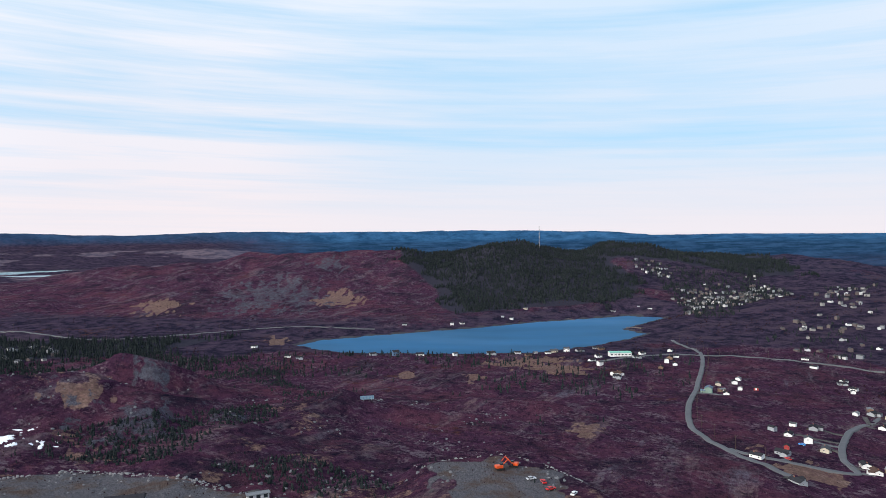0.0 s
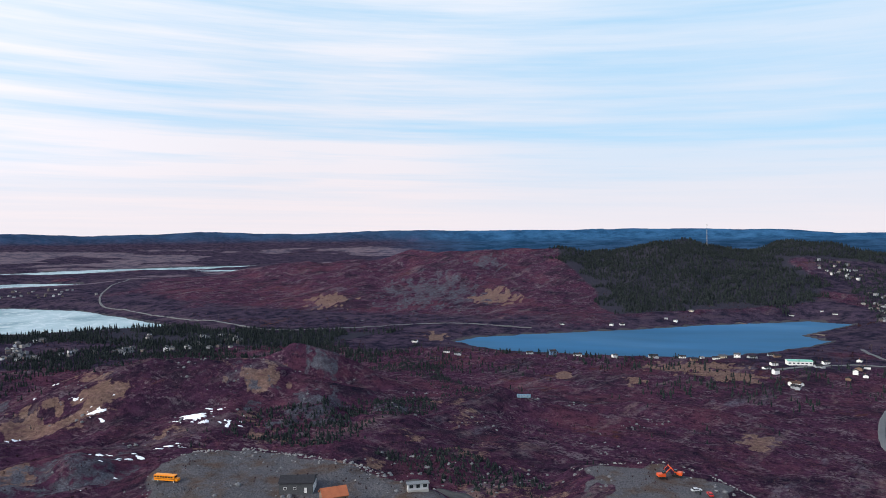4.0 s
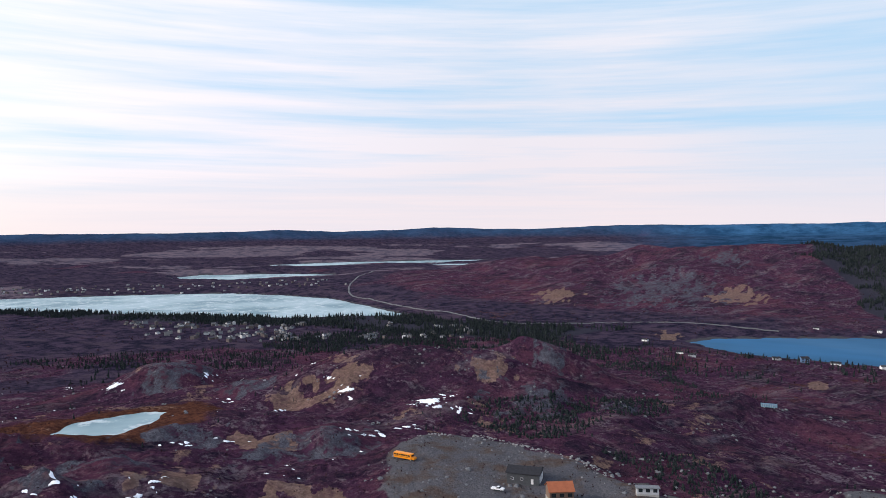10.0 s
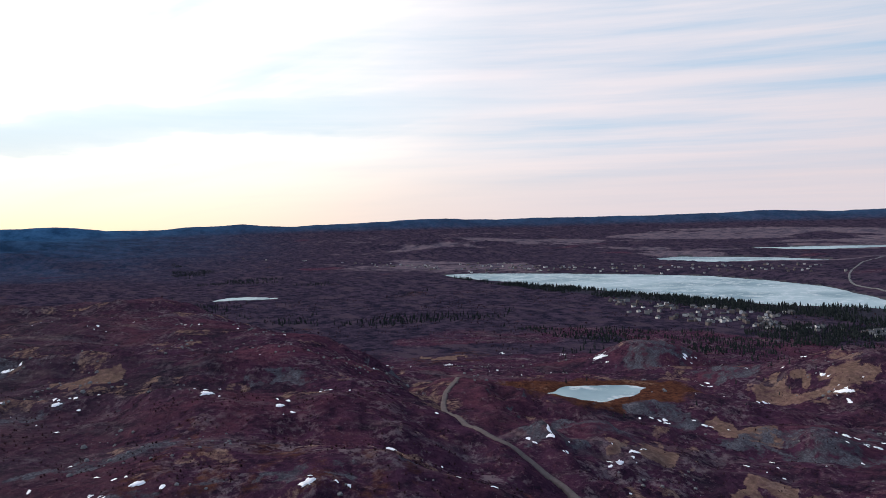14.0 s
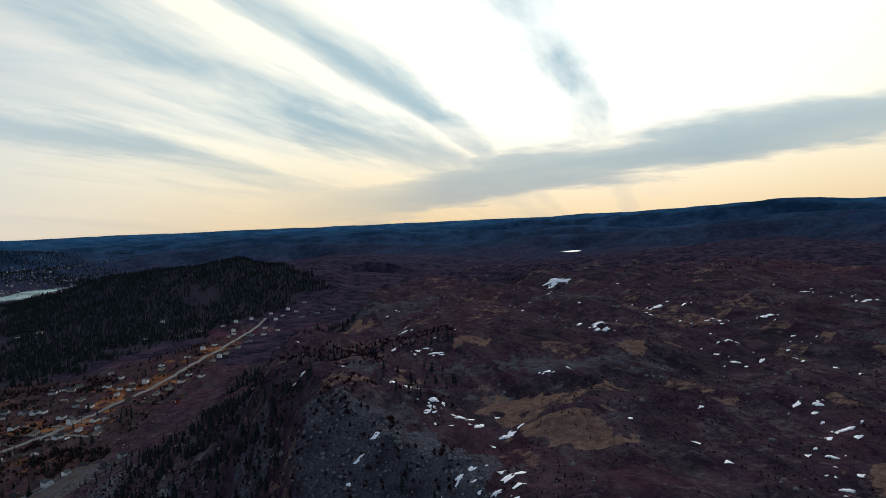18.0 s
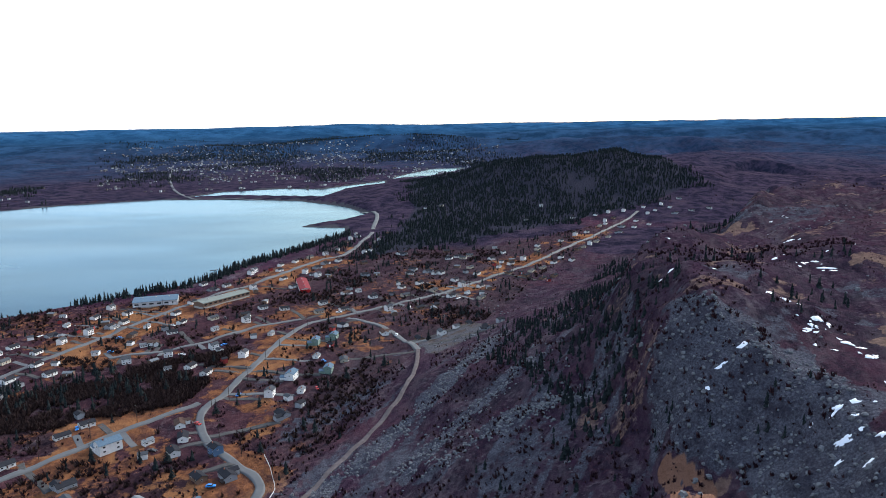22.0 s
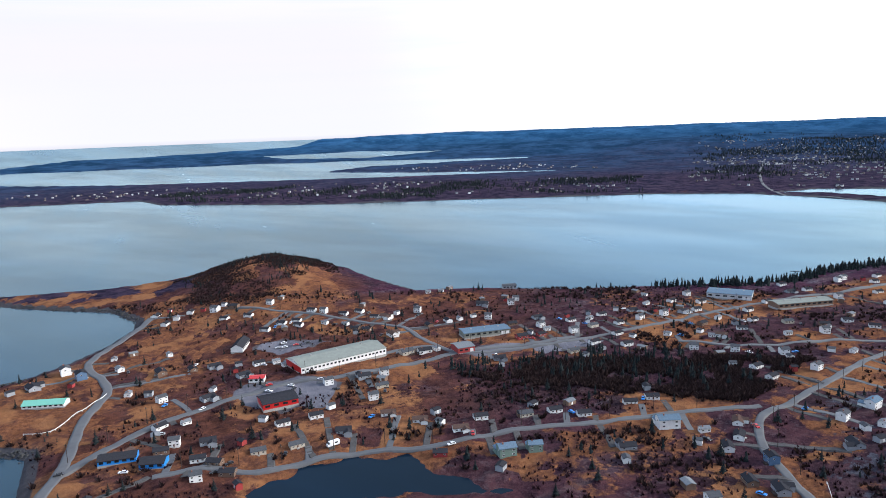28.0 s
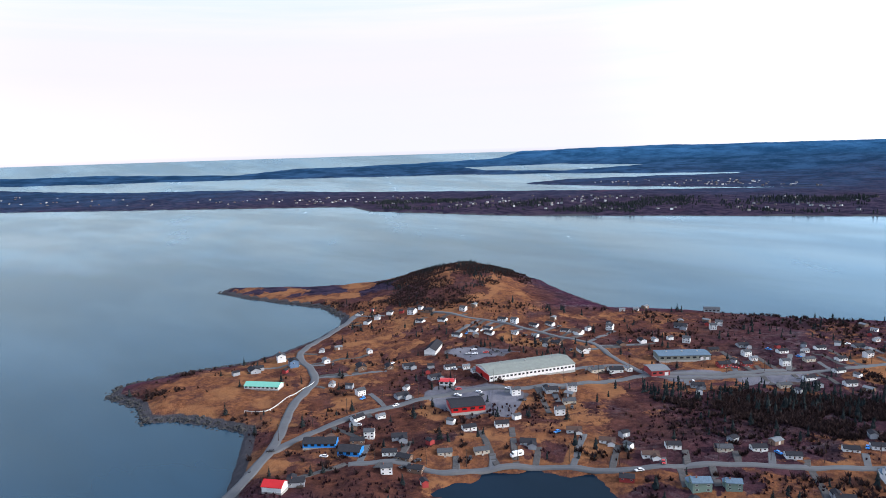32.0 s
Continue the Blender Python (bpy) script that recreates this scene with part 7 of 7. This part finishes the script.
def snow_scraps(pts, seed):
    g = np.random.default_rng(seed)
    n, k = len(pts), 8
    a = np.arange(k) / k * 2 * np.pi + g.uniform(0, 6.28, (n, 1))
    rad = g.uniform(0.3, 1.5, (n, 1)) * g.uniform(0.3, 1.3, (n, k))
    x, y = pts[:, :1] + np.cos(a) * rad * g.uniform(0.8, 2.2, (n, 1)), pts[:, 1:] + np.sin(a) * rad
    z = height(x.ravel(), y.ravel()).reshape(n, k) + 0.12
    mid = np.stack([pts[:, 0], pts[:, 1], height(pts[:, 0], pts[:, 1]) + 0.4], -1)[:, None]
    V = np.concatenate([np.stack([x, y, z], -1), mid], 1).reshape(-1, 3)
    i, s_ = np.arange(n)[:, None] * (k + 1), np.arange(k)[None]
    F = np.stack([i + s_, i + (s_ + 1) % k, np.broadcast_to(i + k, (n, k))], -1).reshape(-1, 3)
    tagged(new("snow_scraps", raw_mesh("snow_scraps", V, F, M_SNOW, True)), "small scraps of old snow in the gullies", "snow", kind="stuff")


snow_scraps(np.concatenate([ring_area(130, 640, 35, 155, 900, 41, 0.3, 30), np.concatenate([np.array([(x, y)]) + np.random.default_rng(k).normal(0, 5, (4, 2)) for k, (x, y, _, _) in enumerate(SNOW)])]), 41)


# ---- far villages: whole clusters, too small to tell part from part ----
def village_material(name, cut):
    n = Nodes(name, 0.6)
    isl = n.t.nodes.new("ShaderNodeNewGeometry").outputs["Random Per Island"]
    # wall colours kept dull, standing in for haze over the distance
    r = n.ramp(isl, (0.0, (0.48, 0.48, 0.48)), (cut, (0.24, 0.23, 0.225)), (cut + 0.2, (0.20, 0.21, 0.23)), (cut + 0.38, (0.10, 0.08, 0.08)), (0.93, (0.56, 0.56, 0.58)))
    r.node.color_ramp.interpolation = "CONSTANT"
    return n.done(r)


M_VILLAGE, M_HAMLET = village_material("far_house_paint", 0.28), village_material("hazed_house_paint", 0.14)


def village(name, poly, n, label, seed, clump=-0.1, paint=None):
    g = np.random.default_rng(seed)
    q = spread(poly, n, seed, clump, 120, True)
    n = len(q)
    z = height(q[:, 0], q[:, 1])
    w, d, h = g.uniform(3.5, 6.5, n), g.uniform(2.8, 4.2, n), g.choice([3.0, 3.3, 5.6], n)
    small = np.where(np.hypot(q[:, 0], q[:, 1]) > 1900, 0.62, 0.66)
    w, d, h = w * small, d * small, h * small
    t = g.uniform(0, 3.14, n)
    loc = []
    for sx, sy, zz in ((-1, -1, -1.5), (1, -1, -1.5), (1, 1, -1.5), (-1, 1, -1.5), (-1, -1, 0), (1, -1, 0), (1, 1, 0), (-1, 1, 0)):
        loc.append((sx * w, sy * d, zz + 0.4 + (h if zz == 0 else 0)))
    for sx in (-1, 1):
        loc.append((sx * w, 0 * d, h + 0.4 + d * 0.5))
    pts = np.stack([np.stack([q[:, 0] + a * np.cos(t) - b * np.sin(t), q[:, 1] + a * np.sin(t) + b * np.cos(t), z + c], -1) for a, b, c in loc], 1)
    walls = np.array([(0, 1, 5), (0, 5, 4), (2, 3, 7), (2, 7, 6), (1, 2, 6), (1, 6, 5), (3, 0, 4), (3, 4, 7), (5, 6, 9), (7, 4, 8)])
    ob = tagged(new(name, raw_mesh(name, pts.reshape(-1, 3), (np.arange(n)[:, None, None] * 10 + walls).reshape(-1, 3), paint or M_VILLAGE)), label, "houses", kind="stuff")
    rp = pts[:, 4:].copy()
    rp[:, :, 2] += 0.15
    roofs = np.array([(0, 1, 5), (0, 5, 4), (2, 3, 4), (2, 4, 5)])
    part_ob = new("roof", raw_mesh("roof", rp.reshape(-1, 3), (np.arange(n)[:, None, None] * 6 + roofs).reshape(-1, 3), ROOFS["charcoal"]))
    part_ob.parent = ob
    part_ob["kind"] = "stuff"


FAR = "far village of small pale wooden houses"
village("far_village", VILLAGE_NORTH, 200, FAR + " below the hill", 51, -0.3, M_HAMLET)
village("far_village", VILLAGE_EAST, 150, FAR + " among scrub", 52, -0.1, M_HAMLET)
village("far_village", VILLAGE_ICE, 800, FAR + " along the frozen lake", 53, -0.6, M_HAMLET)
village("far_village", VILLAGE_BELT, 170, FAR + " in the belt of spruces", 54, -0.3, M_HAMLET)
village("far_village", VILLAGE_PENINSULA, 800, FAR + " across the bay", 55, -0.1, M_HAMLET)
village("far_village", VILLAGE_BAYHEAD, 1400, FAR + " round the head of the bay", 56, -0.2, M_HAMLET)
village("far_village", VILLAGE_SPIT, 90, FAR + " on a low spit", 57)


# ---- single trees among the houses ----
def spruce(h, seed):
    g = random.Random(seed)
    ob = new("spruce_tree")
    bm = bmesh.new()
    bmesh.ops.create_cone(bm, cap_ends=True, segments=6, radius1=0.22, radius2=0.05, depth=h, matrix=pose(0, 0, h / 2 - 0.3))
    part("trunk", bm, M_BARK, ob)
    bm = bmesh.new()
    for k in range(90):
        f_ = (k + g.random()) / 90
        z0 = h * (0.08 + 0.9 * f_)
        ln = h * 0.25 * (1 - f_ * 0.93) * g.uniform(0.6, 1.2)
        a = k * 2.4 + g.uniform(-0.4, 0.4)
        c, s, wd = math.cos(a), math.sin(a), ln * 0.34
        v0, v3 = bm.verts.new((0, 0, z0 + ln * 0.3)), bm.verts.new((c * ln, s * ln, z0 - ln * 0.15))
        v1, v2 = bm.verts.new((c * ln * 0.6 - s * wd, s * ln * 0.6 + c * wd, z0 - ln * 0.1)), bm.verts.new((c * ln * 0.6 + s * wd, s * ln * 0.6 - c * wd, z0 - ln * 0.1))
        bm.faces.new((v0, v1, v3)), bm.faces.new((v0, v3, v2))
    part("crown", bm, M_SPRUCE, ob)
    return tagged(ob, "dark spruce tree standing among the houses", "tree", "spruces in the village")


TREES = [spruce(7, 1), spruce(9, 2), spruce(5.5, 3)]
spot = np.concatenate([spread(TOWN, 330, 61)])
for i, (x, y) in enumerate(spot[:230]):
    t = TREES[i] if i < 3 else copy_thing(TREES[i % 3], Matrix())
    t.matrix_basis = pose(x, y, ground_z(x, y), 0, 0, rng.uniform(0, 360)) @ Matrix.Scale(1 if i < 3 else rng.uniform(0.7, 1.15), 4)
